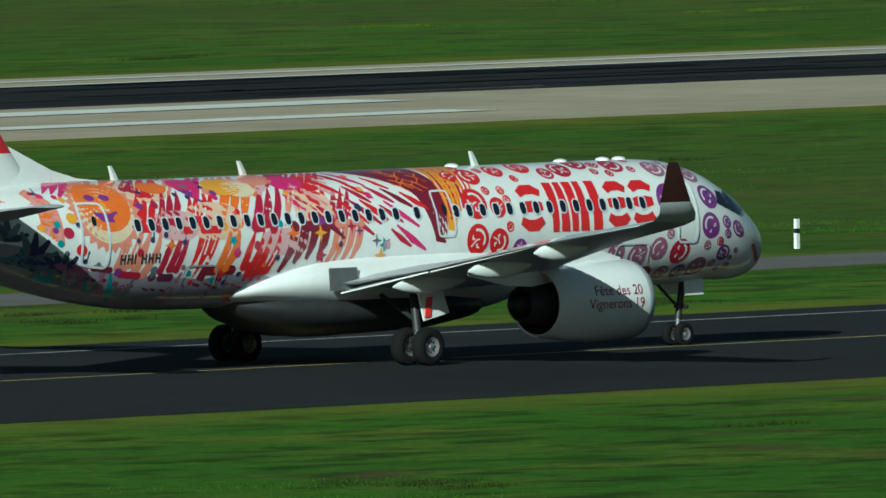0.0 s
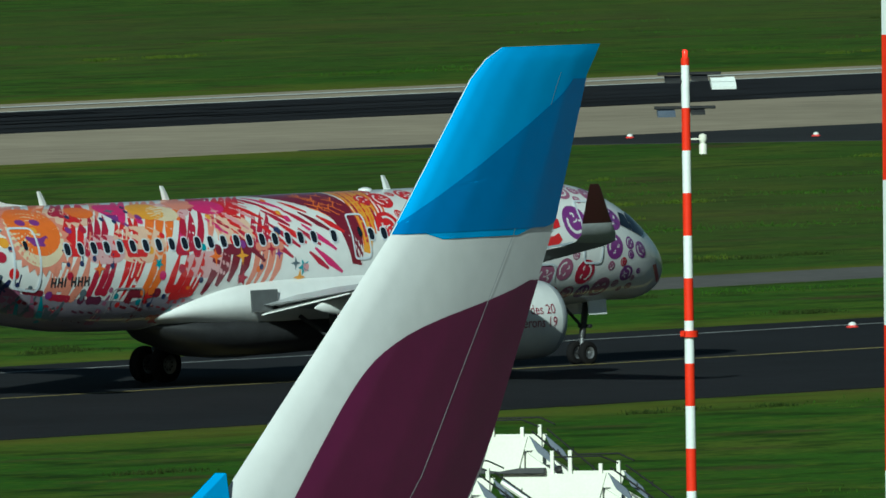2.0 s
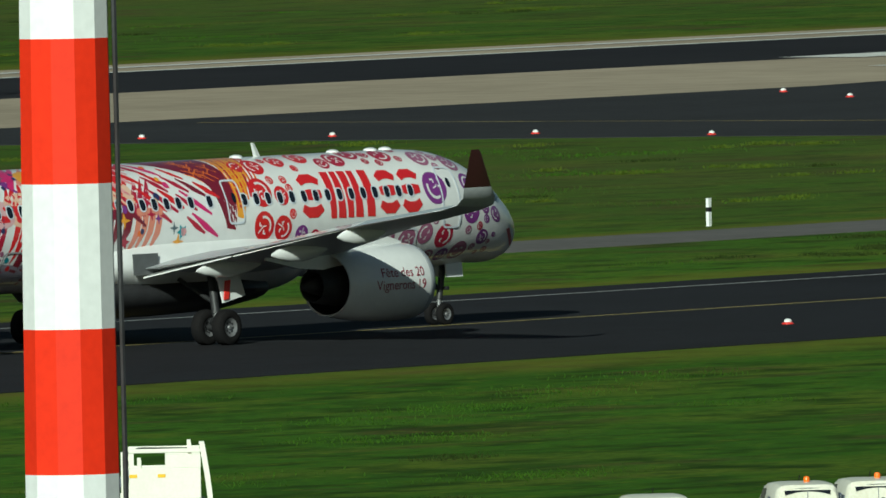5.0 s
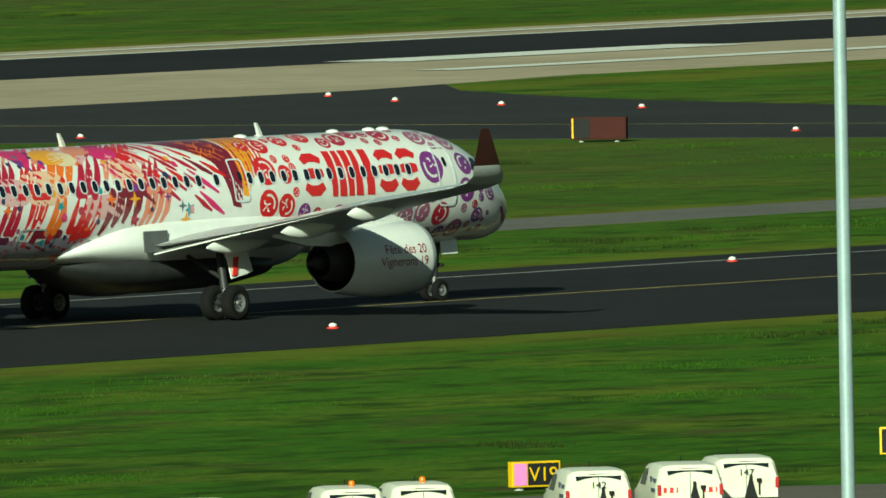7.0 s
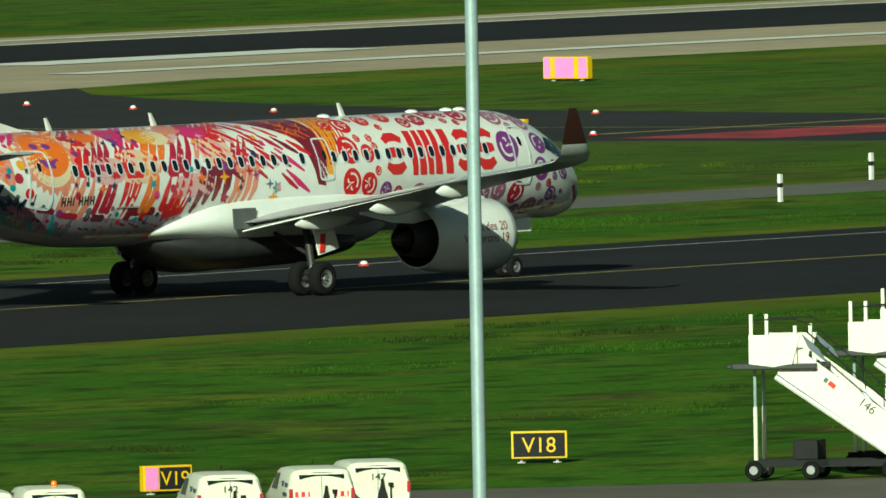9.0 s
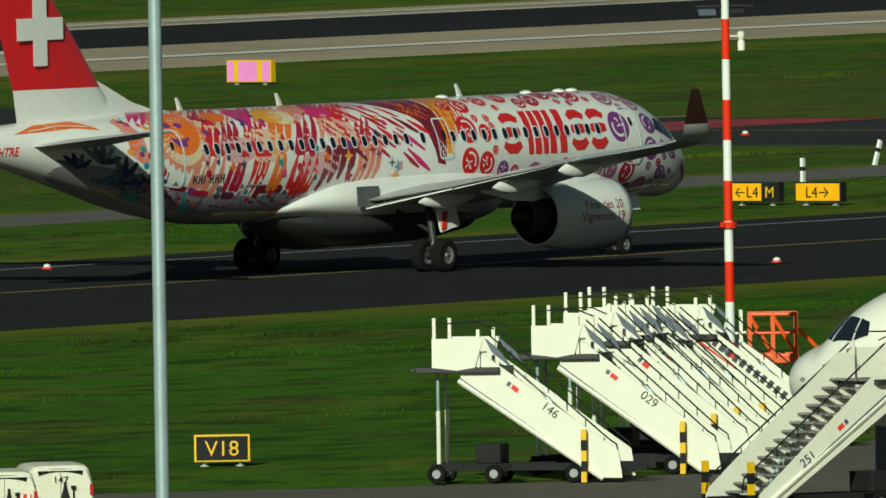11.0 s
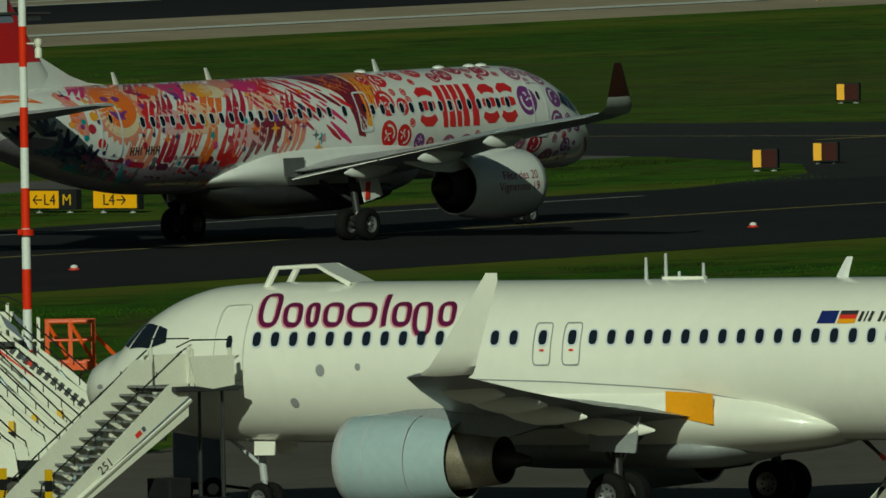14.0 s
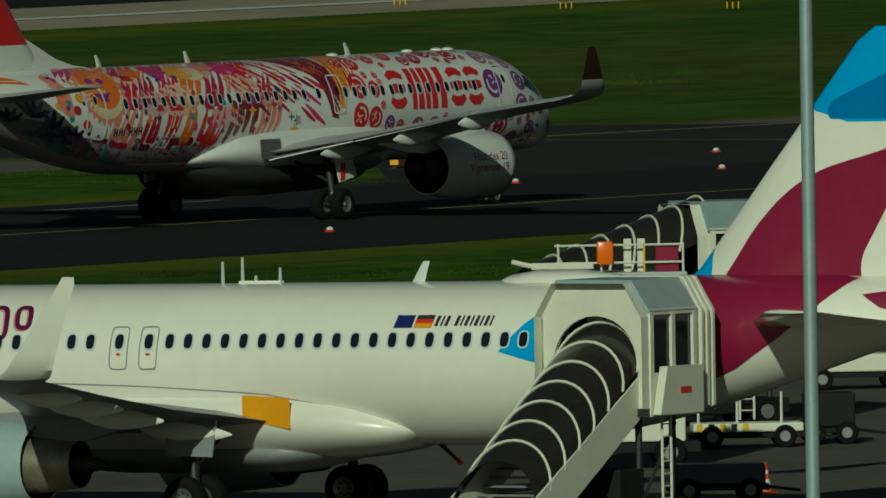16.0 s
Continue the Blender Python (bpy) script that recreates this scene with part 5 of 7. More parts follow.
    patch(bm, A320, [(-28.3, -48), (-28.3, 0), (-28.4, 40), (-28.8, 70), (-29.6, 90), (-31.5, 90), (-33.4, 90), (-34.6, 66), (-34.2, 38), (-33.6, 10), (-32.8, -12), (-31.6, -34), (-30.2, -46)], 0.021, 0, left, 8)
    patch(bm, A320, [(-34.9, 30), (-36.6, 40), (-37.4, 20), (-37.4, -30), (-36.4, -20), (-35.4, 5)], 0.021, 0, left, 4)
    part("burgundy_sweep", bm, BURGUNDY, parked, "burgundy rear fuselage", 60)
    bm = bmesh.new()
    y = 2.17 if left else -2.17
    bay_door(bm, (-18.1, y, 3.05), (-19.45, y, 2.98), (-19.45, y * 0.995, 2.22), (-18.1, y * 1.003, 2.45), 0.012 * (1 if left else -1))
    part("fairing_mark", bm, ORANGE, parked, "orange-yellow square mark", 0)
    for cx, cz, r in ((-8.0, 3.6, 0.13), (-9.1, 3.68, 0.08), (-7.1, 2.8, 0.12), (-1.0, 3.2, 0.12)):
        bm = bmesh.new()
        patch(bm, A320, rounded(cx, A320.phi(cx, cz), r, 4.0 * r / 0.12, 14, 2), 0.02, 0, left, 1)
        part("hatch_mark", bm, SEAM, parked, smooth=60)
# things on its back
for x, h in ((-16.30, 0.55), (-16.87, 0.65), (-17.25, 0.2), (-17.95, 0.4)):
    bm = bmesh.new()
    tube(bm, (x, 0, 5.70), (x, 0, 5.72 + h), 0.05, 0.035, n=8)
    part("rod_antenna", bm, GREY_PAINT, parked)
bm = bmesh.new()
box(bm, -18.0, -16.8, -0.1, 0.1, 5.70, 5.80, 0.02)
part("antenna_base", bm, WARM_WHITE, parked, smooth=0)
bm = bmesh.new()
tube(bm, (-21.7, -1.0, 1.85), (-22.3, -1.0, 1.35), 0.07, 0.04, n=8)
tube(bm, (-22.3, -1.0, 1.35), (-22.42, -1.0, 1.25), 0.06, n=8, mat=1)
part("drain_mast", bm, (DARK, RED), parked, "dark drain mast with red tip")
blade_antenna(parked, -21.9, A320, 0.5, 0.36, 0.25)
bm = bmesh.new()
skin(bm, [[Vector((x, w * math.cos(a), 5.70 + h * max(0.0, math.sin(a)))) for a in [math.pi * k / 12 for k in range(13)]] for x, w, h in ((-24.2, 0.05, 0.03), (-24.6, 0.35, 0.2), (-25.4, 0.55, 0.32), (-26.6, 0.55, 0.32), (-27.6, 0.35, 0.2), (-28.2, 0.05, 0.03))], close=False)
part("antenna_radome", bm, WARM_WHITE, parked, "low white antenna hump")
# the second aircraft, of which the tall fin is seen: a wide-body
A330 = Body(((0, 5.0, 0.05, 0.05), (-0.3, 5.0, 0.9, 0.9), (-1.2, 5.1, 1.7, 1.75), (-3, 5.35, 2.4, 2.5), (-6, 5.6, 2.8, 2.8), (-9, 5.65, 2.82, 2.82), (-42, 5.65, 2.82, 2.82), (-47, 5.95, 2.6, 2.5), (-52, 6.7, 1.85, 1.75), (-56, 7.3, 1.0, 1.0), (-58.4, 7.6, 0.4, 0.45)))
FIN_TE = (253.21, 226.91)
WIDE_GO = Vector((-0.988, -0.142)).normalized()
turn = math.degrees(math.atan2(WIDE_GO.y, WIDE_GO.x))
# the fin tip's trailing edge lies 57.0 m behind the nose
wide = thing("airliner", Matrix.Translation((FIN_TE[0], FIN_TE[1], level(FIN_TE[0]) + 0.02)) @ pose(0, 0, 0, 0, 0, turn) @ pose(57.0, 0, 0), "white wide-body airliner with blue and burgundy fin, slowly taxiing past", "airplane")
part("fuselage", A330.mesh(70, 40), WHITE, wide, smooth=60)
W = 57.0
WFIN = [(8.2, 12.80 - W, 9.60, 0, 0.6), (9.0, 12.00 - W, 8.40, 0, 0.68), (10.7, 10.65 - W, 6.70, 0, 0.75), (11.65, 9.40 - W, 6.25, 0, 0.8), (15.0, 5.36 - W, 4.11, 0, 0.8), (17.15, 3.29 - W, 2.94, 0, 0.8), (17.42, 2.90 - W, 2.78, 0, 0.7), (17.58, 2.48 - W, 2.48, 0, 0.45)]
bm = bmesh.new()
foil(bm, WFIN, upright=True)
fin = part("tail_fin", bm, WHITE, wide, "tall tail fin with blue tip and burgundy sweep", 50)
g0 = 2.40
fin_paint("blue_field", WFIN, fin, SKY_BLUE, 14.93, 17.58, curve((14.93, 3.3 - W), (14.97, 4.7 - W), (15.05, 5.7 - W), (18, 9.5 - W)), curve((14.93, 3.0 - W), (15.0, 2.0 - W), (15.25, 1.0 - W), (15.4, -2 - W)), label="sky-blue fin tip")
fin_paint("deep_blue_facet", WFIN, fin, DEEP_BLUE, 15.02, 17.1, curve((15.02, 5.6 - W), (15.25, 5.05 - W), (17.1, 0.6 - W)), curve((15.02, 2.0 - W), (15.25, 1.0 - W), (15.4, -2 - W)), 0.018, "deeper blue facet")
fin_paint("burgundy_field", WFIN, fin, DEEP_BURGUNDY, 9.4, 14.28, curve((9.4, 10.3 - W), (10.7, 9.0 - W), (11.9, 7.8 - W), (12.8, 6.85 - W), (13.3, 6.2 - W), (13.6, 5.55 - W), (13.85, 4.55 - W), (14.0, 3.5 - W), (14.15, 2.3 - W), (14.28, 1.3 - W)), curve((9.4, 5.0 - W), (10.8, 3.9 - W), (12.1, 2.9 - W), (13.2, 2.05 - W), (14.28, 1.2 - W)), label="burgundy sweep")
fin_paint("rudder_gap", WFIN, fin, GREY_PAINT, 9.6, 17.2, lambda z: ends(WFIN, z)[0] - 0.705 * ends(WFIN, z)[2], lambda z: ends(WFIN, z)[0] - 0.709 * ends(WFIN, z)[2], 0.016, "thin rudder gap", 30, 1)
bm = bmesh.new()
skin(bm, [[Vector((x - W, w * c, z0 + h * (1 - c * c))) for c in (-1, -0.6, -0.2, 0.2, 0.6, 1)] for x, w, z0, h in ((18.1, 0.1, 8.0, 0.3), (15.1, 0.25, 7.9, 0.9), (13.1, 0.4, 7.8, 2.0), (11.9, 0.4, 7.8, 2.8), (11.0, 0.42, 7.8, 3.4), (9.6, 0.46, 7.8, 4.2))], close=False)
part("dorsal_fillet", bm, SKY_BLUE, fin, "sky-blue fin root")
for s in (-1, 1):
    bm = bmesh.new()
    foil(bm, [(s * y, xl, ch, z, th) for y, xl, ch, z, th in ((2.0, -20.5, 11.0, 4.3, 1.0), (9.5, -26.5, 7.0, 5.2, 0.9), (28, -38.5, 2.6, 7.2, 0.8), (29.5, -40.0, 1.2, 8.6, 0.7))])
    part("wing", bm, UNDER, wide, "grey swept wing", 50)
    bm = bmesh.new()
    foil(bm, [(s * y, xl, ch, z, th) for y, xl, ch, z, th in ((0.8, -49.5, 6.0, 7.2, 0.9), (9.7, -55.8, 2.2, 8.0, 0.8))])
    part("tailplane", bm, WARM_WHITE, wide, "white tailplane", 50)
    engine(wide, -19.0, s * 9.3, 2.7, 5.2, 1.5, (0.82, 0.5, 1.6), WARM_WHITE)
    bm = bmesh.new()
    tube(bm, (-30.0, s * 4.4, 4.0), (-30.3, s * 5.2, 0.8), 0.22, n=12)
    tube(bm, (-31.3, s * 5.2, 0.8), (-29.3, s * 5.2, 0.8), 0.18, n=10)
    part("main_gear", bm, GREY_PAINT, wide)
    for dx in (-1.0, 1.0):
        for d in (-0.7, 0.7):
            wheel(wide, -30.3 + dx, s * 5.2 + d, 0.68, 0.68, 0.5)
for d in (-0.36, 0.36):
    wheel(wide, -6.7, d, 0.52, 0.52, 0.36)
bm = bmesh.new()
tube(bm, (-6.7, 0, 3.0), (-6.7, 0, 0.52), 0.15, n=12)
tube(bm, (-6.7, -0.36, 0.52), (-6.7, 0.36, 0.52), 0.08, n=10)
part("nose_gear", bm, GREY_PAINT, wide)


# ---- on the apron ----
CREAM = material("cream_steel_paint", (0.76, 0.75, 0.65), 0.45, scale=1.6, second=(0.69, 0.675, 0.575))
VAN_WHITE = material("weathered_van_paint", (0.78, 0.77, 0.68), 0.35, coat=0.2, scale=1.4, second=(0.66, 0.63, 0.50))
BLACK = material("black_paint", (0.010, 0.010, 0.011), 0.7, scale=2, second=(0.016, 0.016, 0.016), spec=0.2)
YELLOW = material("safety_yellow_paint", (0.80, 0.48, 0.01), 0.45, scale=2, second=(0.68, 0.40, 0.01))
BLUE_GREY = material("blue_grey_paint", (0.10, 0.12, 0.16), 0.5, scale=2, second=(0.07, 0.085, 0.12))
SIGN_ORANGE = material("sign_amber_panel", (0.88, 0.42, 0.01), 0.4)
SIGN_RED = material("sign_red_panel", (0.42, 0.012, 0.018), 0.4, scale=2, second=(0.34, 0.01, 0.016))
# back of a sign, its unlit tone put into the dark brown-red
SIGN_UNLIT = material("sign_unlit_back", (0.055, 0.012, 0.010), 0.8, scale=2, second=(0.04, 0.010, 0.008), spec=0.2)
SIGN_PINK = material("sign_glare_panel", (0.80, 0.26, 0.66), 0.4, scale=3, second=(0.74, 0.22, 0.58))
LIFT_ORANGE = material("lift_orange_paint", (0.78, 0.10, 0.01), 0.45, scale=2, second=(0.66, 0.08, 0.01))
TREAD = material("stair_tread", (0.25, 0.25, 0.25), 0.6, scale=3, second=(0.14, 0.14, 0.14))
CANOPY = material("smoked_canopy", (0.030, 0.026, 0.022), 0.15, scale=1.5, second=(0.018, 0.016, 0.014))
DARK_GLASS = material("dark_vehicle_glass", (0.012, 0.014, 0.018), 0.08)
LAMP_RED = material("red_lamp_glass", (0.80, 0.02, 0.01), 0.2, emit=1.5)
LAMP_AMBER = material("amber_beacon", (0.85, 0.16, 0.01), 0.25)


def ground_pose(x, y, ux, uy):
    """Stands a thing on the field at (x, y) with its x axis along (ux, uy)."""
    return pose(x, y, level(x) + 0.024, 0, 0, math.degrees(math.atan2(uy, ux)))


def small_wheel(root, x, y, r, w=0.2):
    bm = bmesh.new()
    lathe(bm, [(-w / 2, 0.001), (-w / 2, r * 0.45), (-w / 2 * 0.8, r * 0.5), (-w / 2, r * 0.6), (-w / 2, r * 0.9), (-w / 3, r), (w / 3, r), (w / 2, r * 0.9), (w / 2, r * 0.6), (w / 2 * 0.8, r * 0.5), (w / 2, r * 0.45), (w / 2, 0.001)], 24, 0, "y", Matrix.Translation((x, y, r)), mats=[1, 1, 0, 0, 0, 0, 0, 0, 0, 1, 1])
    part("wheel", bm, (TYRE, RIM), root)


def passenger_stairs(m, rise=2.8, run=3.55, plat=2.2, label="", number="", group="parked passenger stairs", cabin=False, posts=(1.2, 1.25, 0.95, 0.95), mark=True, low=False, bars=False):
    """Mobile boarding stairs: x from the foot towards the platform."""
    m_stair = 0.0 if low else 0.55
    root = thing("passenger_stairs", m, label or "cream-white mobile passenger stairs parked in a row on the apron", "boarding stairs", group)
    k = rise / run
    for s in (-1, 1):
        y = s * 0.78
        bm = bmesh.new()
        out = [(-0.15, 0.12), (0.45, 0.12), (run + 0.5, rise - 0.38), (run + 0.5, rise), (run + 0.05, rise + 0.42), (-0.05, 0.82)]
        if low:
            out = [(-0.15, 0.1), (0.7, 0.1), (run + 0.5, rise - 0.75), (run + 0.5, rise + 0.05), (run, rise + 0.08), (-0.05, 0.12)]
            out = [(x, z + (0.55 if s > 0 and i in (3, 4, 5) else 0)) for i, (x, z) in enumerate(out)]
        skin(bm, [[Vector((x + m_stair, yy, z)) for x, z in out] for yy in (y - 0.025, y + 0.025)])
        part("side_panel", bm, CREAM, root, smooth=0)
        bm = bmesh.new()
        tube(bm, (0.35 + m_stair, y + s * 0.03, 0.10), (run + 0.55 + m_stair, y + s * 0.03, rise - 0.36), 0.07, n=6)
        part("stringer", bm, CREAM, root, smooth=0)
        bm = bmesh.new()
        tube(bm, (0.42 + m_stair, y + s * 0.05, 0.16), (run + 0.52 + m_stair, y + s * 0.05, rise - 0.30), 0.03, n=5)
        part("kick_strip", bm, BLUE_GREY, root)
        bm = bmesh.new()
        tube(bm, (0.2 + m_stair, y, 1.12), (run + 0.35, y, rise + 0.85), 0.022, n=6)
        tube(bm, (0.2 + m_stair, y, 1.12), (0.0 + m_stair, y, 0.98), 0.022, n=6)
        tube(bm, (0.0 + m_stair, y, 0.98), (-0.08 + m_stair, y, 0.6), 0.022, n=6)
        for q in [0.04 + 0.16 * j for j in range(6)]:
            tube(bm, (run * q + m_stair * (1 - q) + 0.2, y, 0.75 + rise * q), (run * q + m_stair * (1 - q) + 0.2, y, 1.05 + (rise - 0.2) * q), 0.016, n=5)
        part("handrail", bm, BLACK, root)
        if not low:
            # a dark plate set along the top of the side panel
            bm = bmesh.new()
            o = [(run - 0.35, rise - 0.02), (run + 0.12, rise + 0.36), (run + 0.30, rise + 0.72), (run - 0.15, rise + 0.34)]
            skin(bm, [[Vector((x + 0.1, yy, z)) for x, z in o] for yy in (y - 0.04, y + 0.04)])
            part("corner_plate", bm, BLUE_GREY, root, "dark blue-grey corner plate", 0)
        # upright panels round the platform
        bm = bmesh.new()
        out = [(run + 0.62, rise - 0.02), (run + 1.1, rise - 0.1), (run + 1.75, rise - 0.02), (run + 1.75, rise + 0.72), (run + 0.4, rise + 0.72)]
        skin(bm, [[Vector((x, yy, z)) for x, z in out] for yy in (s * 0.98 - 0.03, s * 0.98 + 0.03)])
        part("platform_panel", bm, CREAM, root, smooth=0)
        for x, h in ((run + 1.70, posts[0] if s < 0 else posts[1]), (run + 0.55, posts[2] if s < 0 else posts[3])):
            bm = bmesh.new()
            box(bm, x - 0.045, x + 0.045, s * 0.9 - 0.045, s * 0.9 + 0.045, rise - 0.05, rise + h, 0.01)
            part("post", bm, CREAM, root, smooth=0)
        bm = bmesh.new()
        tube(bm, (run + 1.7, s * 0.9, rise + 1.1), (run + 0.55, s * 0.9, rise + 1.12), 0.02, n=6)
        tube(bm, (run + 0.55, s * 0.9, rise + 1.12), (run + 0.15, s * 0.82, rise + 0.95), 0.02, n=6)
        part("rail", bm, BLACK, root)
    steps, jack = int(rise / 0.2), 0.05 if low else 1.35
    for j in range(steps):
        bm = bmesh.new()
        x, z = run * (j + 0.5) / steps + m_stair, rise * (j + 1) / steps
        box(bm, x - 0.16, x + 0.14, -0.74, 0.74, z - 0.05, z, 0)
        part("step", bm, TREAD, root, smooth=0)
    bm = bmesh.new()
    box(bm, run, run + plat, -1.0, 1.0, rise - 0.16, rise - 0.02, 0.02)
    box(bm, run + plat, run + plat + 0.14, -1.0, 1.0, rise - 0.13, rise - 0.05, 0.02)
    part("platform", bm, DARK, root, "dark platform floor", 0)
    bm = bmesh.new()
    box(bm, -0.2, run + 1.9, -0.6, -0.45, 0.32, 0.5)
    box(bm, -0.2, run + 1.9, 0.45, 0.6, 0.32, 0.5)
    box(bm, run - 0.2, run + 0.3, -0.6, 0.6, 0.34, 0.48)
    box(bm, 0.6, 1.4, -0.55, 0.55, 0.3, 0.46)
    box(bm, run + 0.1, run + 0.75, -0.5, 0.5, 0.5, 1.0, 0.03)
    part("chassis", bm, BLACK, root, "black chassis frame", 0)
    for s in (-1, 1):
        bm = bmesh.new()
        tube(bm, (run + 1.72, s * 0.5, 0.45), (run + 1.72, s * 0.5, rise * 0.62), 0.055, n=8)
        tube(bm, (run + 1.72, s * 0.5, rise * 0.6), (run + 1.72, s * 0.5, rise - 0.15), 0.04, n=8, mat=1)
        part("support_leg", bm, (DARK, DARK) if low else (CREAM, GALV), root)
        bm = bmesh.new()
        tube(bm, (run * 0.35, s * 0.5, 0.45), (run * 0.75, s * 0.6, rise * 0.72), 0.05, n=8)
        part("lift_ram", bm, GALV, root)
        for x in (1.7, run + 0.25, run + 1.75):
            small_wheel(root, x, s * 0.6, 0.24)
        for j in range(5):
            bm = bmesh.new()
            box(bm, jack - 0.07, jack + 0.07, s * 1.0 - 0.07, s * 1.0 + 0.07, 0.02 + 0.27 * j, 0.02 + 0.27 * (j + 1) - 0.003)
            part("jack_section", bm, BLACK if j % 2 else YELLOW, root, smooth=0)
        bm = bmesh.new()
        box(bm, jack - 0.09, jack + 0.09, min(s * 0.72, s * 0.92), max(s * 0.72, s * 0.92), 0.3, 0.42)
        part("jack_arm", bm, YELLOW, root, smooth=0)
    if number:
        for s in (-1, 1):
            ang = math.degrees(math.atan2(rise - 0.3, run))
            px, pz = run * 0.5 + m_stair, rise * 0.5 + (-0.35 if low else 0.28)
            # the text runs downhill away from the platform
            mm = Matrix.Translation((px, s * 0.812, pz)) @ (pose(0, 0, 0, 90, 0, 180) if s > 0 else pose(0, 0, 0, 90, 0, 0)) @ pose(0, 0, 0, 0, 0, ang if s < 0 else -ang)
            word(number, 0.33, root, LETTER, mm)
    if mark:
        for s in (-1, 1):
            bm = bmesh.new()
            a = math.atan2(rise - 0.3, run)
            for j, (u, w, mt) in enumerate(((0.0, 0.2, 0), (0.2, 0.1, 1))):
                q = Matrix.Translation((run * 0.74 + m_stair + u * math.cos(a), s * 0.812, rise * 0.74 + (-0.3 if low else 0.2) + u * math.sin(a))) @ Matrix.Rotation(-a, 4, "Y")
                box(bm, -w / 2, w / 2, -0.006, 0.006, -0.06, 0.06, 0, mt, q)
            part("maker_mark", bm, (RED, BLUE_GREY), root, smooth=0)
    if bars:
        # a worn line of lettering, shown as plain bars, under a red stripe
        ang = math.atan2(rise - 0.3, run)
        for j in range(11):
            bm = bmesh.new()
            q = Matrix.Translation((run * 0.86 + m_stair - 0.23 * j * math.cos(ang), 0.812, rise * 0.86 + 0.18 - 0.23 * j * math.sin(ang))) @ Matrix.Rotation(-ang, 4, "Y")
            box(bm, -0.07, 0.07, -0.006, 0.006, -0.11, 0.11, 0, 0, q)
            part("lettering_bar", bm, LETTER, root, smooth=0)
        bm = bmesh.new()
        q = Matrix.Translation((run * 0.95 + m_stair, 0.812, rise * 0.9)) @ Matrix.Rotation(-ang, 4, "Y")
        box(bm, -1.1, 0.3, -0.006, 0.006, -0.03, 0.03, 0, 0, q)
        part("red_stripe", bm, RED, root, smooth=0)
    if cabin:
        bm = bmesh.new()
        x0, x1 = run + 0.3, run + plat - 0.1
        box(bm, x0, x1, -1.02, -0.92, rise, rise + 0.72, 0.02)
        box(bm, x0, x1, 0.92, 1.02, rise, rise + 0.72, 0.02)
        box(bm, x1 - 0.1, x1, -0.9, 0.9, rise, rise + 0.72, 0.02)
        for y in (-0.97, 0.97):
            # a window opening over the front half, closed panel behind it
            box(bm, x0, x0 + 0.12, y - 0.05, y + 0.05, rise + 0.72, rise + 1.06)
            box(bm, x0 + 0.85, x1, y - 0.05, y + 0.05, rise + 0.72, rise + 1.02)
            box(bm, x0, x1, y - 0.06, y + 0.06, rise + 1.06, rise + 1.16, 0.02)
            skin(bm, [[Vector((x + off, y + dy, z)) for x, dy in ((-0.06, -0.06), (0.06, -0.06), (0.06, 0.06), (-0.06, 0.06))] for z, off in ((rise - 0.1, x1 + 0.22), (rise + 0.6, x1 + 0.14), (rise + 1.25, x1 + 0.04))])
        part("control_cabin", bm, CREAM, root, "white control cabin with open windows", 0)
        for x in (x0 + 0.1, x0 + 0.75):
            bm = bmesh.new()
            box(bm, x - 0.09, x + 0.09, -1.032, -1.022, rise + 0.5, rise + 0.58)
            part("warning_label", bm, YELLOW, root, "small yellow warning label", 0)
        for x in (x0 - 0.45, x0 - 0.15):
            bm = bmesh.new()
            tube(bm, (x, -0.95, rise - 0.1), (x, -0.95, rise + 1.1), 0.03, n=6)
            part("gate_post", bm, CREAM, root)
    return root


ROW = ((487.37, 368.51, 3.0, "146"), (492.09, 368.9, 3.15, "029"), (496.57, 371.26, 3.3, ""), (500.13, 373.19, 3.3, ""), (502.93, 374.45, 3.0, ""), (506.7, 376.07, 3.05, ""))
EARLY = ((421.46, 376.28, 2.9), (413.03, 366.21, 2.5), (408.79, 366.46, 2.5))
LIFT, WORK, TRUCK, CARTF = (410.65, 362.86), (512.6, 383.2), (504.7, 346.2), (482.5, 356.8)
for k, (x, y, rise, number) in enumerate(ROW):
    passenger_stairs(ground_pose(x, y, -0.42, 0.9075), rise, 3.55, 2.2, number=number, mark=True, bars=k == 5)
for x, y, rise in EARLY:
    passenger_stairs(ground_pose(x, y, -0.48, 0.877), rise, 3.55, 2.2, number="")
passenger_stairs(ground_pose(LIFT[0], LIFT[1], 0.66, -0.75), 2.75, 3.5, 2.05, "white boarding stairs with a boxy control cabin", "", "", True, (1.3, 1.3, 0.9, 0.9), False)
# stairs at the forward door of the parked airliner
passenger_stairs(ground_pose(470.2, 353.0, 0.947, -0.326), 3.3, 3.9, 1.9, "cream passenger stairs set against the parked airliner's forward door", "251", "", posts=(0.9, 0.9, 0.9, 0.9), low=True)


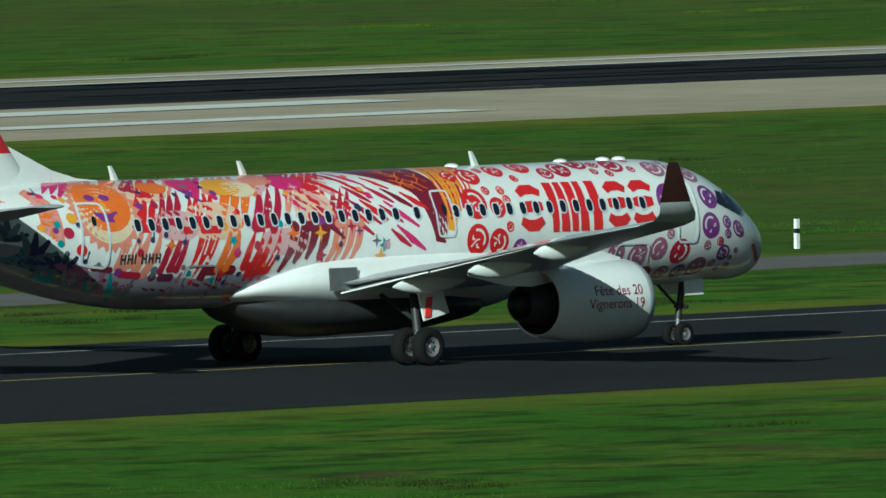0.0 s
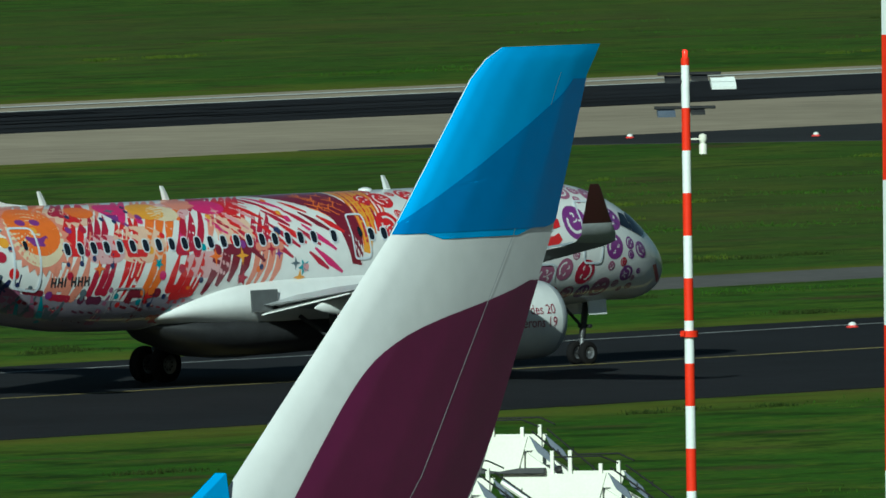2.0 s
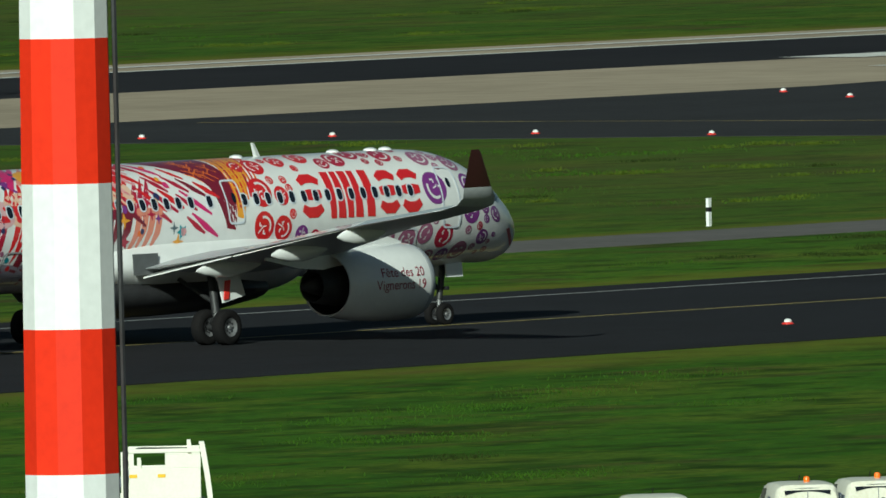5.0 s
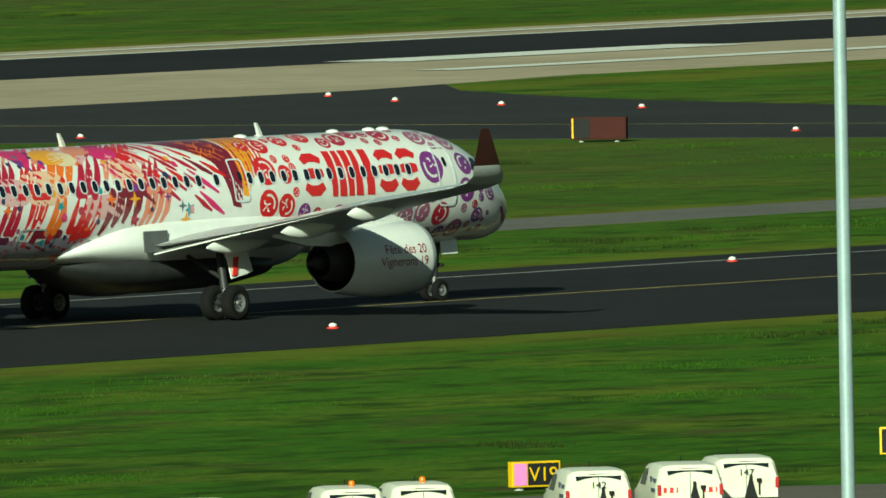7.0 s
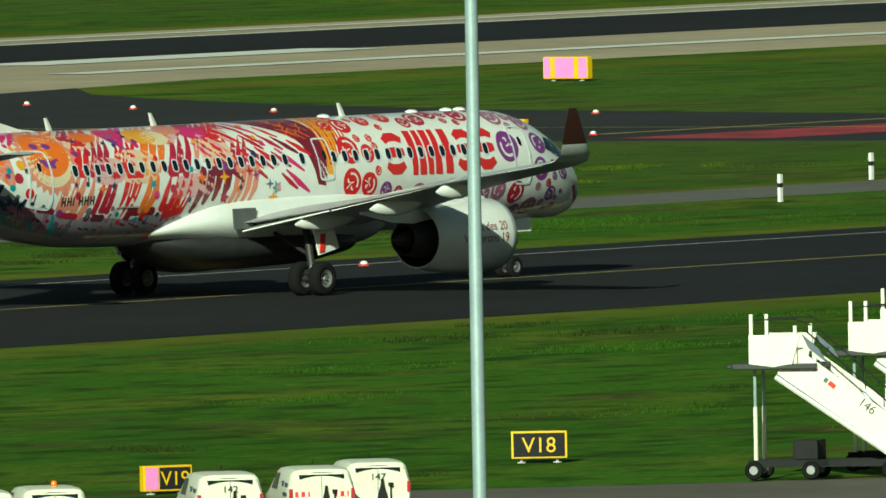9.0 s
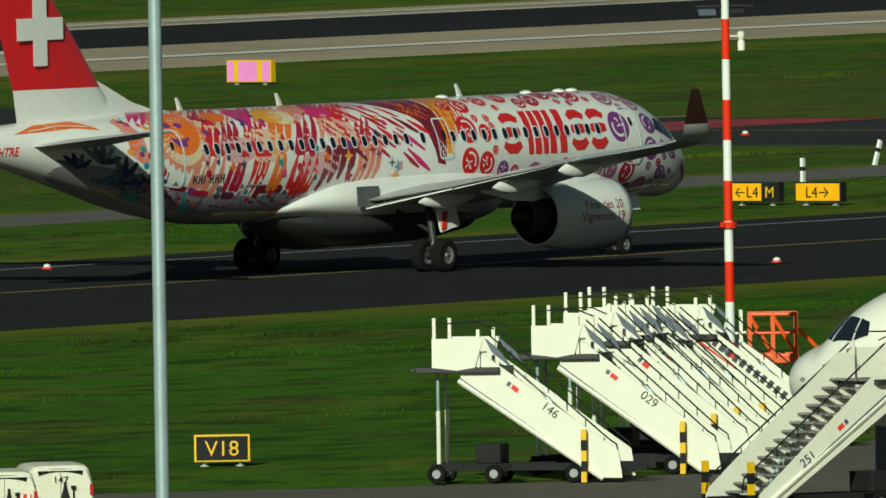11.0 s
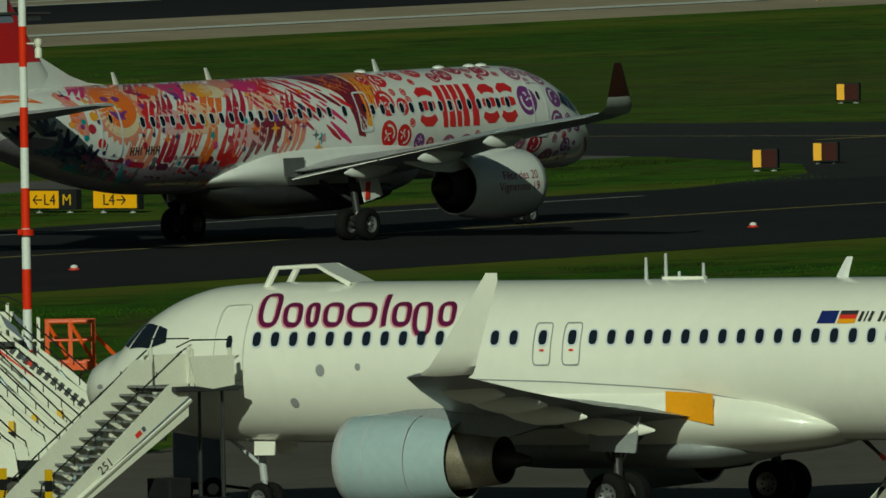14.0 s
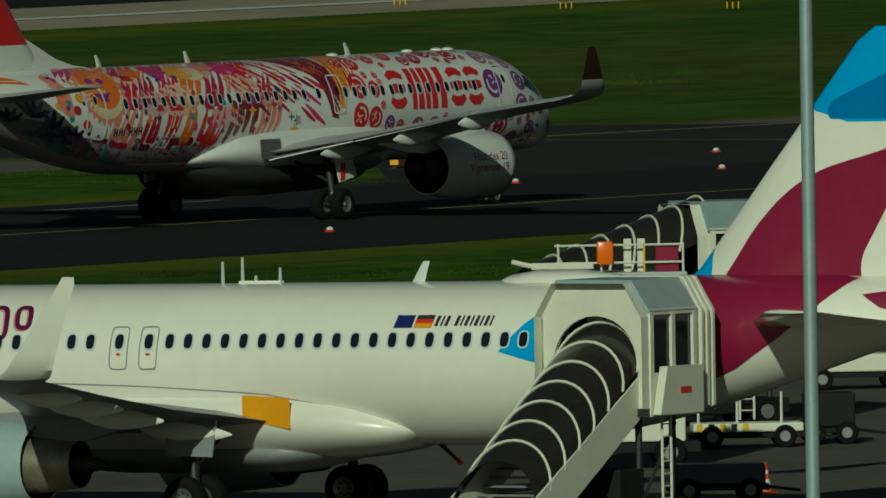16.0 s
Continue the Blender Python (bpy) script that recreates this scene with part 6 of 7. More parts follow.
def covered_stairs(m, label, group="covered stairs", raised=0.0):
    """Boarding stairs under a smoked barrel canopy, with a cabin at the head. x from the foot to the aircraft."""
    root = thing("covered_stairs", m, label, "boarding stairs", group)
    run, rise, r = 4.9, 3.25, 1.18
    a = math.atan2(rise, run)
    for s in (-1, 1):
        bm = bmesh.new()
        out = [(-0.3, 0.1), (0.6, 0.1), (run + 0.3, rise - 0.45), (run + 0.3, rise + 0.55), (-0.3, 0.75)]
        skin(bm, [[Vector((x, yy, z)) for x, z in out] for yy in (s * r - 0.03, s * r + 0.03)])
        part("side_panel", bm, CREAM, root, smooth=0)
    for j in range(16):
        bm = bmesh.new()
        x, z = run * (j + 0.5) / 16, rise * (j + 1) / 16
        box(bm, x - 0.16, x + 0.14, -r + 0.05, r - 0.05, z - 0.05, z)
        part("step", bm, TREAD, root, smooth=0)
    bays = 7
    arc = [math.pi * k / 16 for k in range(17)]
    up = lambda x: 0.65 + raised + (rise - 0.1 - raised * 0.55) * x / run
    for j in range(bays):
        x0, x1 = 0.05 + run * j / bays, 0.05 + run * (j + 1) / bays
        bm = bmesh.new()
        for o, flip in ((0.0, False), (0.02, True)):
            skin(bm, [[Vector((x + 0.35 * math.sin(t), (r - o) * math.cos(t), up(x) + (r - o) * 1.0 * math.sin(t))) for t in arc] for x in (x0, x1)], close=False)
        part("canopy_panel", bm, CANOPY, root)
        bm = bmesh.new()
        pts = [Vector((x1 + 0.35 * math.sin(t), (r + 0.015) * math.cos(t), up(x1) + (r + 0.015) * math.sin(t))) for t in arc]
        sweep(bm, pts, 0.035)
        part("hoop", bm, CREAM, root, "white canopy hoop")
    # cabin at the head, with an arched front and windows
    x0, x1, h = run + 0.1, run + 2.3, 2.75
    bm = bmesh.new()
    arch = [(r * 1.0 * math.cos(t), rise + 0.75 + r * 1.0 * math.sin(t)) for t in arc]
    outer = [(1.5, rise - 0.3), (1.5, rise + 1.9), (1.0, rise + 2.72), (-1.0, rise + 2.72), (-1.5, rise + 1.9), (-1.5, rise - 0.3)]
    inner = [(r, rise - 0.3)] + [(r, rise + 0.75)] + arch + [(-r, rise + 0.75)] + [(-r, rise - 0.3)]
    rim = [(np.interp(k, range(6), [p[0] for p in outer]), np.interp(k, range(6), [p[1] for p in outer])) for k in np.linspace(0, 5, len(inner))]
    for xx in (x0, x0 + 0.1):
        vo = [bm.verts.new((xx, float(p[0]), float(p[1]))) for p in rim]
        vi = [bm.verts.new((xx, p[0], p[1])) for p in inner]
        for k in range(len(inner) - 1):
            bm.faces.new((vo[k], vo[k + 1], vi[k + 1], vi[k]))
    part("arched_front", bm, CREAM, root, smooth=0)
    bm = bmesh.new()
    skin(bm, [[Vector((x0 - 0.35, y, z)) for y, z in rim], [Vector((x0, y, z)) for y, z in rim]], close=False)
    part("front_collar", bm, CREAM, root, smooth=0)
    for s in (-1, 1):
        bm = bmesh.new()
        box(bm, x0, x1, s * 1.5 - 0.04, s * 1.5 + 0.04, rise - 0.5, rise + 0.55)
        for x in (x0 + 0.08, (x0 + x1) / 2, x1 - 0.08):
            box(bm, x - 0.08, x + 0.08, s * 1.5 - 0.05, s * 1.5 + 0.05, rise + 0.55, rise + 2.05)
        box(bm, x0, x1, s * 1.5 - 0.04, s * 1.5 + 0.04, rise + 1.95, rise + 2.1)
        part("cabin_wall", bm, CREAM, root, smooth=0)
        bm = bmesh.new()
        box(bm, x0 + 0.1, x1 - 0.1, s * 1.46 - 0.01, s * 1.46 + 0.01, rise + 0.55, rise + 1.96)
        part("cabin_window", bm, DARK_GLASS, root, smooth=0)
    bm = bmesh.new()
    skin(bm, [[Vector((x, y, z)) for y, z in ((-1.56, rise + 2.04), (-1.05, rise + 2.80), (1.05, rise + 2.80), (1.56, rise + 2.04), (1.5, rise + 1.98), (1.0, rise + 2.72), (-1.0, rise + 2.72), (-1.5, rise + 1.98))] for x in (x0 - 0.05, x1 + 0.05)])
    part("cabin_roof", bm, GALV, root, "pale blue-grey cabin roof", 0)
    bm = bmesh.new()
    box(bm, run, x1 + 0.2, -1.5, 1.5, rise - 0.5, rise - 0.3)
    part("cabin_floor", bm, DARK, root, smooth=0)
    for k in range(6):
        bm = bmesh.new()
        x = x1 + 0.08 + 0.13 * k
        w = 1.6 if k % 2 else 1.5
        pts = [(-w, rise - 0.3), (-w, rise + 2.0), (-1.1, rise + 2.76 + 0.06 * (k % 2)), (1.1, rise + 2.76 + 0.06 * (k % 2)), (w, rise + 2.0), (w, rise - 0.3)]
        skin(bm, [[Vector((xx, y, z)) for y, z in pts + [(y * 0.94, z - 0.06) for y, z in pts[::-1]]] for xx in (x - 0.05, x + 0.06)])
        part("bellows_fold", bm, CREAM, root, smooth=0)
    for x in (x0 + 0.3, x1 - 0.3):
        for s in (-1, 1):
            bm = bmesh.new()
            tube(bm, (x, s * 1.0, 0.5), (x, s * 1.0, rise - 0.5), 0.09, n=8)
            part("lift_leg", bm, DARK, root)
    for s in (-1, 1):
        bm = bmesh.new()
        tube(bm, (x0 + 0.3, s * 1.08, 0.7), (x1 - 0.3, s * 1.08, rise - 0.7), 0.05, n=6)
        part("cross_brace", bm, DARK, root)
    bm = bmesh.new()
    box(bm, 1.5, x1 + 0.3, -1.0, 1.0, 0.35, 0.75, 0.04)
    box(bm, x0 - 0.8, x0 + 0.4, -1.1, 1.1, 0.7, 1.5, 0.05)
    part("chassis", bm, BLACK, root, "black chassis frame", 0)
    for s in (-1, 1):
        # access ladder and a bracketed control box on the flank
        for dx in (0.0, 0.42):
            bm = bmesh.new()
            tube(bm, (x0 + 0.9 + dx, s * 1.3, 0.2), (x0 + 0.9 + dx, s * 1.3, rise - 0.45), 0.035, n=6)
            part("ladder_rail", bm, CREAM, root)
        for j in range(8):
            bm = bmesh.new()
            tube(bm, (x0 + 0.9, s * 1.3, 0.45 + 0.3 * j), (x0 + 1.32, s * 1.3, 0.45 + 0.3 * j), 0.02, n=5)
            part("ladder_rung", bm, CREAM, root)
        bm = bmesh.new()
        skin(bm, [[Vector((x, s * y, z)) for x, z in ((x0 + 0.05, rise - 0.45), (x1 - 0.1, rise - 0.45), (x1 - 0.1, rise + 0.7), (x0 + 0.4, rise + 0.7))] for y in (1.56, 1.78)])
        part("control_box", bm, CREAM, root, smooth=0)
        bm = bmesh.new()
        box(bm, x0 + 1.0, x0 + 1.5, min(s * 1.785, s * 1.795), max(s * 1.785, s * 1.795), rise + 0.05, rise + 0.2)
        part("maker_mark", bm, RED, root, smooth=0)
    for x in (2.2, x1 - 0.4):
        for s in (-1, 1):
            small_wheel(root, x, s * 1.0, 0.4, 0.3)
    return root


TURN = radians(EW_TURN)
n_dir = Vector((-math.sin(TURN), math.cos(TURN)))
l_dir = Vector((-n_dir.y, n_dir.x))
door_at = Vector(EW_NOSE) - n_dir * 30.0 + l_dir * (2.15 + 0.95 + 7.2)
covered_stairs(ground_pose(door_at.x, door_at.y, -l_dir.x, -l_dir.y), "covered boarding stairs with smoked canopy at the rear door")
back_dir = Vector((0.85, -0.527))
back_at = Vector((529.3, 359.5)) - back_dir * 6.2
covered_stairs(ground_pose(back_at.x, back_at.y, back_dir.x, back_dir.y), "covered boarding stairs with white hoops parked behind the airliner", raised=2.6)


def van(x, y, turn, label, number="", beacon=True, warn=False):
    """A small white van; x forward, seen from behind."""
    root = thing("van", pose(x + 0.02, y - 0.02, level(x) + 0.024, 0, 0, turn) @ Matrix.Diagonal((1.06, 1.06, 0.89, 1)), label, "van", "parked service vans")
    bm = bmesh.new()
    # sections from the rear bumper to the bonnet: (x, half width low, half width high, belt z, roof z)
    rings = []
    for xx, wl, wh, zb, zr in ((0.0, 0.74, 0.64, 1.0, 1.50), (0.09, 0.79, 0.68, 1.0, 1.61), (0.32, 0.80, 0.69, 1.0, 1.65), (1.5, 0.80, 0.69, 1.0, 1.67), (2.4, 0.80, 0.68, 1.0, 1.62), (3.1, 0.79, 0.62, 0.95, 1.15), (3.8, 0.76, 0.54, 0.82, 0.88), (4.0, 0.68, 0.42, 0.65, 0.73)):
        rings.append([Vector((xx, yy, zz)) for yy, zz in ((-wl * 0.95, 0.28), (-wl, 0.47), (-wl, zb), (-wh, zr - 0.12), (-wh + 0.08, zr - 0.03), (-wh + 0.24, zr), (wh - 0.24, zr), (wh - 0.08, zr - 0.03), (wh, zr - 0.12), (wl, zb), (wl, 0.47), (wl * 0.95, 0.28))])
    skin(bm, rings)
    part("body", bm, VAN_WHITE, root, "white van body", 35)
    bm = bmesh.new()
    arc = [-0.52 + 1.04 * k / 8 for k in range(9)]
    low, high = [(yy, 1.435 - 0.10 * (yy / 0.55) ** 2) for yy in arc], [(yy * 1.03, 1.535 - 0.07 * (yy / 0.55) ** 2) for yy in arc[::-1]]
    skin(bm, [[Vector((xx + (zz - 1.35) * 0.25, yy, zz)) for yy, zz in low + high] for xx in (-0.03, 0.10)])
    part("rear_window", bm, DARK_GLASS, root, "arched black rear window strip", 0)
    bm = bmesh.new()
    tube(bm, (-0.01, 0.0, 0.55), (-0.01, 0.0, 1.46), 0.008, n=5)
    part("door_seam", bm, BLUE_GREY, root)
    for s in (-1, 1):
        side = ((1.75, 1.03, 0.80), (2.6, 1.03, 0.79), (2.35, 1.46, 0.705), (1.75, 1.48, 0.71))
        bm = bmesh.new()
        skin(bm, [[Vector((xx, s * yy, zz)) for xx, zz, yy in side], [Vector((xx, s * (yy + 0.012), zz)) for xx, zz, yy in side]])
        part("side_window", bm, DARK_GLASS, root, smooth=0)
        bm = bmesh.new()
        box(bm, -0.03, 0.05, s * 0.725 - 0.04, s * 0.725 + 0.04, 0.78, 1.08, 0.01)
        part("tail_light", bm, SIGN_RED, root, smooth=0)
        for xx, z0, z1, w in ((0.45, 1.12, 1.24, 0.22), (0.5, 0.88, 0.98, 0.3), (1.0, 1.1, 1.28, 0.16)):
            bm = bmesh.new()
            yy = 0.80 - max(0, (z0 + z1) / 2 - 1.0) * 0.2
            box(bm, xx - w, xx + w, s * yy - 0.012, s * yy + 0.012, z0, z1)
            part("side_decal", bm, BLUE_GREY, root, smooth=0)
        for xx in (0.65, 3.1):
            small_wheel(root, xx, s * 0.70, 0.28, 0.18)
        if warn:
            bm = bmesh.new()
            box(bm, -0.022, -0.012, s * 0.46 - 0.17, s * 0.46 + 0.17, 0.86, 1.0)
            for k in (-0.1, 0.06):
                box(bm, -0.027, -0.016, s * 0.46 + k - 0.035, s * 0.46 + k + 0.035, 0.865, 0.995, 0, 1)
            part("warning_panel", bm, (RED, SIGNAL_WHITE), root, "red and white striped warning panel", 0)
    bm = bmesh.new()
    box(bm, -0.06, 0.1, -0.76, 0.76, 0.3, 0.52, 0.03)
    part("bumper", bm, BLACK, root, smooth=0)
    bm = bmesh.new()
    skin(bm, [[Vector((xx, yy - 0.1, zz)) for yy, zz in ((-0.15, 0.52), (0.15, 0.52), (0.035, 1.02), (0.03, 1.16), (-0.03, 1.16), (-0.035, 1.02))] for xx in (-0.06, -0.03)])
    tube(bm, (-0.04, -0.3, 0.95), (-0.04, -0.3, 1.05), 0.06, n=8)
    tube(bm, (-0.04, -0.3, 0.6), (-0.04, -0.3, 0.95), 0.02, n=6)
    part("wiper_mark", bm, BLACK, root, "black rear wiper and dark patch", 0)
    if beacon:
        bm = bmesh.new()
        lathe(bm, [(1.65, 0.07), (1.76, 0.075), (1.81, 0.05), (1.815, 0.001)], 14, 0, "z", Matrix.Translation((0.9, -0.1, 0)))
        part("beacon", bm, LAMP_AMBER, root, "orange roof beacon")
    bm = bmesh.new()
    tube(bm, (1.5, 0, 1.65), (1.38, 0, 1.83), 0.012, n=5)
    part("aerial", bm, BLACK, root)
    if number:
        word(number, 0.25, root, LETTER, Matrix.Translation((-0.03, 0.0, 1.14)) @ pose(0, 0, 0, 90, 0, -90))


for (x, y), beacon, number, warn in (((440.4, 366.86), False, "", False), ((447.01, 367.73), True, "", False), ((449.21, 367.31), True, "", False), ((456.79, 367.95), False, "142", False), ((459.97, 367.61), False, "", True), ((463.58, 368.71), False, "147", False)):
    van(x, y, 47, "white service van with orange beacon parked at the grass edge" if beacon else "white service van parked at the grass edge", number, beacon, warn)


# ---- masts and poles ----
def banded_mast(x, y, ring_z, top_z, r, band, name="light_mast", red_from=0.0):
    root = thing(name, pose(x, y, 0), "red and white banded floodlight mast with red top light", "light mast", "banded masts")
    z, k = ring_z + red_from, 0
    zs = [z]
    while zs[-1] < top_z:
        zs.append(zs[-1] + band)
    lo = [z]
    while lo[-1] > level(x):
        lo.append(lo[-1] - band)
    edges = sorted(set(lo + zs))
    i0 = edges.index(z)
    for i, (a, b) in enumerate(zip(edges, edges[1:])):
        a, b = max(a, level(x) - 0.05), min(b, top_z)
        if b - a < 0.02:
            continue
        bm = bmesh.new()
        tube(bm, (0, 0, a), (0, 0, b), r * (1.15 - 0.02 * (a - level(x))), r * (1.15 - 0.02 * (b - level(x))), n=16, caps=False)
        part("mast_section", bm, SIGNAL_RED if (i - i0) % 2 == 0 else SIGNAL_WHITE, root)
    bm = bmesh.new()
    lathe(bm, [(ring_z - 0.08, r * 1.0), (ring_z - 0.08, r * 1.9), (ring_z + 0.08, r * 1.9), (ring_z + 0.08, r * 1.0)], 16, 0, "z")
    box(bm, -r * 2.4, r * 2.4, -0.06, 0.06, ring_z - 0.05, ring_z + 0.05)
    part("ring", bm, SIGNAL_RED, root, "red collar ring", 30)
    bm = bmesh.new()
    lathe(bm, [(top_z, 0.06), (top_z + 0.16, 0.07), (top_z + 0.2, 0.05), (top_z + 0.21, 0.001)], 14, 0, "z")
    part("top_light", bm, LAMP_RED, root, "red obstacle light")
    return root


def flood_head(root, dx, dy, z, sx, sy, sz, tilt, mat, turn=-42):
    bm = bmesh.new()
    q = pose(0, 0, 0, 0, 0, turn) @ Matrix.Translation((dx, dy, z)) @ pose(0, 0, 0, tilt, 0, 0)
    rings = []
    for k, w in ((0, 1.0), (0.6, 0.95), (1.0, 0.35)):
        rings.append([q @ Vector((u * sx / 2, v * sy / 2 * w, k * sz * w if v > 0 else k * sz * 0.5)) for u, v in ((-1, -1), (1, -1), (1, 1), (-1, 1))])
    skin(bm, rings)
    return part("floodlight", bm, mat, root, smooth=0)


for mx, my, ring, top in ((447.42, 399.76, 3.81, 10.75), (505.52, 379.31, 5.26, 12.3)):
    mast = banded_mast(mx, my, ring, top, 0.115, 1.07, red_from=0.33 if top < 11 else 0.1)
    turn_m = pose(0, 0, 0, 0, 0, -42)
    for z, a, b in ((top - 0.4, -0.7, 0.9), (top - 1.25, -0.8, 0.75)):
        bm = bmesh.new()
        tube(bm, turn_m @ Vector((a, 0, z)), turn_m @ Vector((b, 0, z)), 0.04, n=6)
        part("cross_arm", bm, DARK, mast)
    flood_head(mast, 0.95, 0.0, top - 0.72, 0.62, 0.5, 0.26, 20, SIGNAL_WHITE)
    flood_head(mast, 0.36, 0.1, top - 0.55, 0.42, 0.3, 0.2, 15, DARK)
    flood_head(mast, -0.3, 0.1, top - 0.6, 0.42, 0.3, 0.2, 15, DARK)
    flood_head(mast, -0.5, 0.0, top - 1.45, 0.45, 0.3, 0.24, 15, BLUE_GREY)
    flood_head(mast, 0.3, 0.0, top - 1.4, 0.35, 0.3, 0.2, 15, DARK)
    bm = bmesh.new()
    q = turn_m @ Vector((0.42, 0, 0))
    lathe(bm, [(top - 2.45, 0.001), (top - 2.43, 0.1), (top - 2.2, 0.1), (top - 2.15, 0.06), (top - 2.05, 0.11), (top - 1.95, 0.1), (top - 1.9, 0.001)], 12, 0, "z", Matrix.Translation((q.x, q.y, 0)))
    tube(bm, (0, 0, top - 2.05), (q.x, q.y, top - 2.05), 0.025, n=6)
    part("camera_housing", bm, CREAM, mast, "small round cream housing")
# the broad twelve-sided mast with a ladder
bx, by = 142.95, 125.15
big = thing("flood_mast", pose(bx, by, 0), "broad faceted red and white mast with a ladder", "light mast")
edge = [16.40 + 1.155 * k for k in range(-17, 9)]
for i, (a, b) in enumerate(zip(edge, edge[1:])):
    a = max(a, level(bx) - 0.05)
    if b <= a:
        continue
    bm = bmesh.new()
    rad = lambda z: 0.372 + (16.0 - z) * 0.0066
    vs = []
    for z in (a, b):
        vs.append([Vector((rad(z) * math.cos(radians(30 * k + 24)), rad(z) * math.sin(radians(30 * k + 24)), z)) for k in range(12)])
    skin(bm, vs, caps=False)
    part("mast_section", bm, SIGNAL_RED if i % 2 == 1 else SIGNAL_WHITE, big, smooth=0)
rdir = Vector((0.661, -0.750, 0))
bdir = Vector((0.750, 0.661, 0))
for s in (0.0, 0.35):
    bm = bmesh.new()
    o = rdir * 0.40 + bdir * (s - 0.1)
    tube(bm, (o.x + rdir.x * 0.12, o.y + rdir.y * 0.12, level(bx)), (o.x - rdir.x * 0.04, o.y - rdir.y * 0.04, 25), 0.022, n=6)
    part("ladder_rail", bm, DARK, big)
for k in range(96):
    z = level(bx) + 0.3 + 0.29 * k
    q = rdir * (0.40 + 0.12 - 0.16 * (z - level(bx)) / 28)
    bm = bmesh.new()
    tube(bm, (q.x - bdir.x * 0.1, q.y - bdir.y * 0.1, z), (q.x + bdir.x * 0.25, q.y + bdir.y * 0.25, z), 0.014, n=5)
    part("ladder_rung", bm, DARK, big)
for px, py, r in ((180.62, 142.39, 0.066), (207.29, 139.76, 0.072)):
    pole = thing("lamp_post", pose(px, py, level(px)), "slim galvanised blue-grey lamp post", "lamp post", "lamp posts")
    bm = bmesh.new()
    tube(bm, (0, 0, -0.05), (0, 0, 27), r * 1.25, r * 0.85, n=20)
    part("shaft", bm, GALV, pole)
    bm = bmesh.new()
    lathe(bm, [(0, 0.2), (0.04, 0.2), (0.05, 0.1), (0.4, 0.095)], 16, 0, "z")
    part("base_plate", bm, GALV, pole)
    bm = bmesh.new()
    tube(bm, (0, 0, 26.8), (0.5, -0.5, 27.3), 0.04, n=8)
    box(bm, 0.35, 0.95, -0.9, -0.4, 27.25, 27.42, 0.03)
    part("lamp_head", bm, GREY_PAINT, pole)


# ---- airfield signs, lights and posts ----
def sign(x, y, face, w, h, panels, label, lift=0.22, border=None, thick=0.35):
    """A cabinet on legs. face: bearing of its front in degrees (0 = +x); panels: (width share, panel, text, ink)."""
    root = thing("taxiway_sign", pose(x, y, level(x), 0, 0, face), label, "sign", "airfield signs")
    bm = bmesh.new()
    box(bm, -thick, 0, -w / 2, w / 2, lift, lift + h, 0.02)
    part("cabinet", bm, border or BLACK, root, smooth=0)
    at = 0.04 - w / 2
    for share, mat, text, ink in panels:
        pw = (w - 0.08) * share
        bm = bmesh.new()
        box(bm, 0.002, 0.014, at + 0.02, at + pw - 0.02, lift + 0.05, lift + h - 0.05)
        part("panel", bm, mat, root, smooth=0)
        if text:
            word(text, h * (0.78 if len(text) < 5 else 0.6), root, ink, Matrix.Translation((0.022, at + pw / 2, lift + h * 0.23)) @ pose(0, 0, 0, 90, 0, 90))
        at += pw
    for s in (-1, 1):
        bm = bmesh.new()
        tube(bm, (-thick / 2, s * w * 0.32, -0.02), (-thick / 2, s * w * 0.32, lift + 0.02), 0.04, n=8)
        lathe(bm, [(0, 0.12), (0.03, 0.12), (0.035, 0.05)], 10, 0, "z", Matrix.Translation((-thick / 2, s * w * 0.32, 0)))
        part("leg", bm, GREY_PAINT, root)
    return root


sign(493.2, 386.8, 218, 1.47, 0.72, ((1.0, BLACK, "V18", YELLOW),), "black stand sign with yellow frame and yellow letters", 0.12, YELLOW)
# the pink share is glare on the sign, painted as a panel
sign(475.6, 385.1, 246, 1.4, 0.66, ((0.3, SIGN_PINK, "", None), (0.7, BLACK, "V19", YELLOW)), "black stand sign beside the vans, one half painted pink as glare", 0.08, YELLOW, 0.24)
sign(684.0, 512.05, 180, 2.15, 0.72, ((0.66, SIGN_ORANGE, "\u2190L4", BLACK), (0.34, BLACK, "M", YELLOW)), "amber and black taxiway direction sign on the grass", 0.12)
sign(684.1, 509.3, 180, 2.05, 0.72, ((1.0, SIGN_ORANGE, "L4\u2192", BLACK),), "amber taxiway direction sign on the grass", 0.12)
sign(831.8, 650.5, 180, 2.5, 0.98, ((0.16, SIGN_PINK, "", None), (0.09, YELLOW, "", None), (0.45, SIGN_PINK, "", None), (0.10, YELLOW, "", None), (0.20, SIGN_PINK, "", None)), "glaring pink and yellow sign beside the runway", 0.1, YELLOW)
sign(810.2, 594.9, 180, 2.9, 0.95, ((0.76, SIGN_RED, "05R-23L", CREAM), (0.24, BLACK, "L4", YELLOW)), "dark red holding position sign with white letters and black end panel", 0.1)
sign(735.2, 528.2, 200, 2.6, 0.9, ((0.08, SIGN_ORANGE, "", None), (0.92, SIGN_UNLIT, "", None)), "dull brown-red sign with an amber edge", 0.1, SIGN_UNLIT)
sign(745.6, 600.2, 205, 2.3, 0.9, ((0.05, SIGN_ORANGE, "", None), (0.3, BLACK, "", None), (0.65, SIGN_UNLIT, "", None)), "dull red and black sign with an amber edge", 0.1, SIGN_UNLIT)
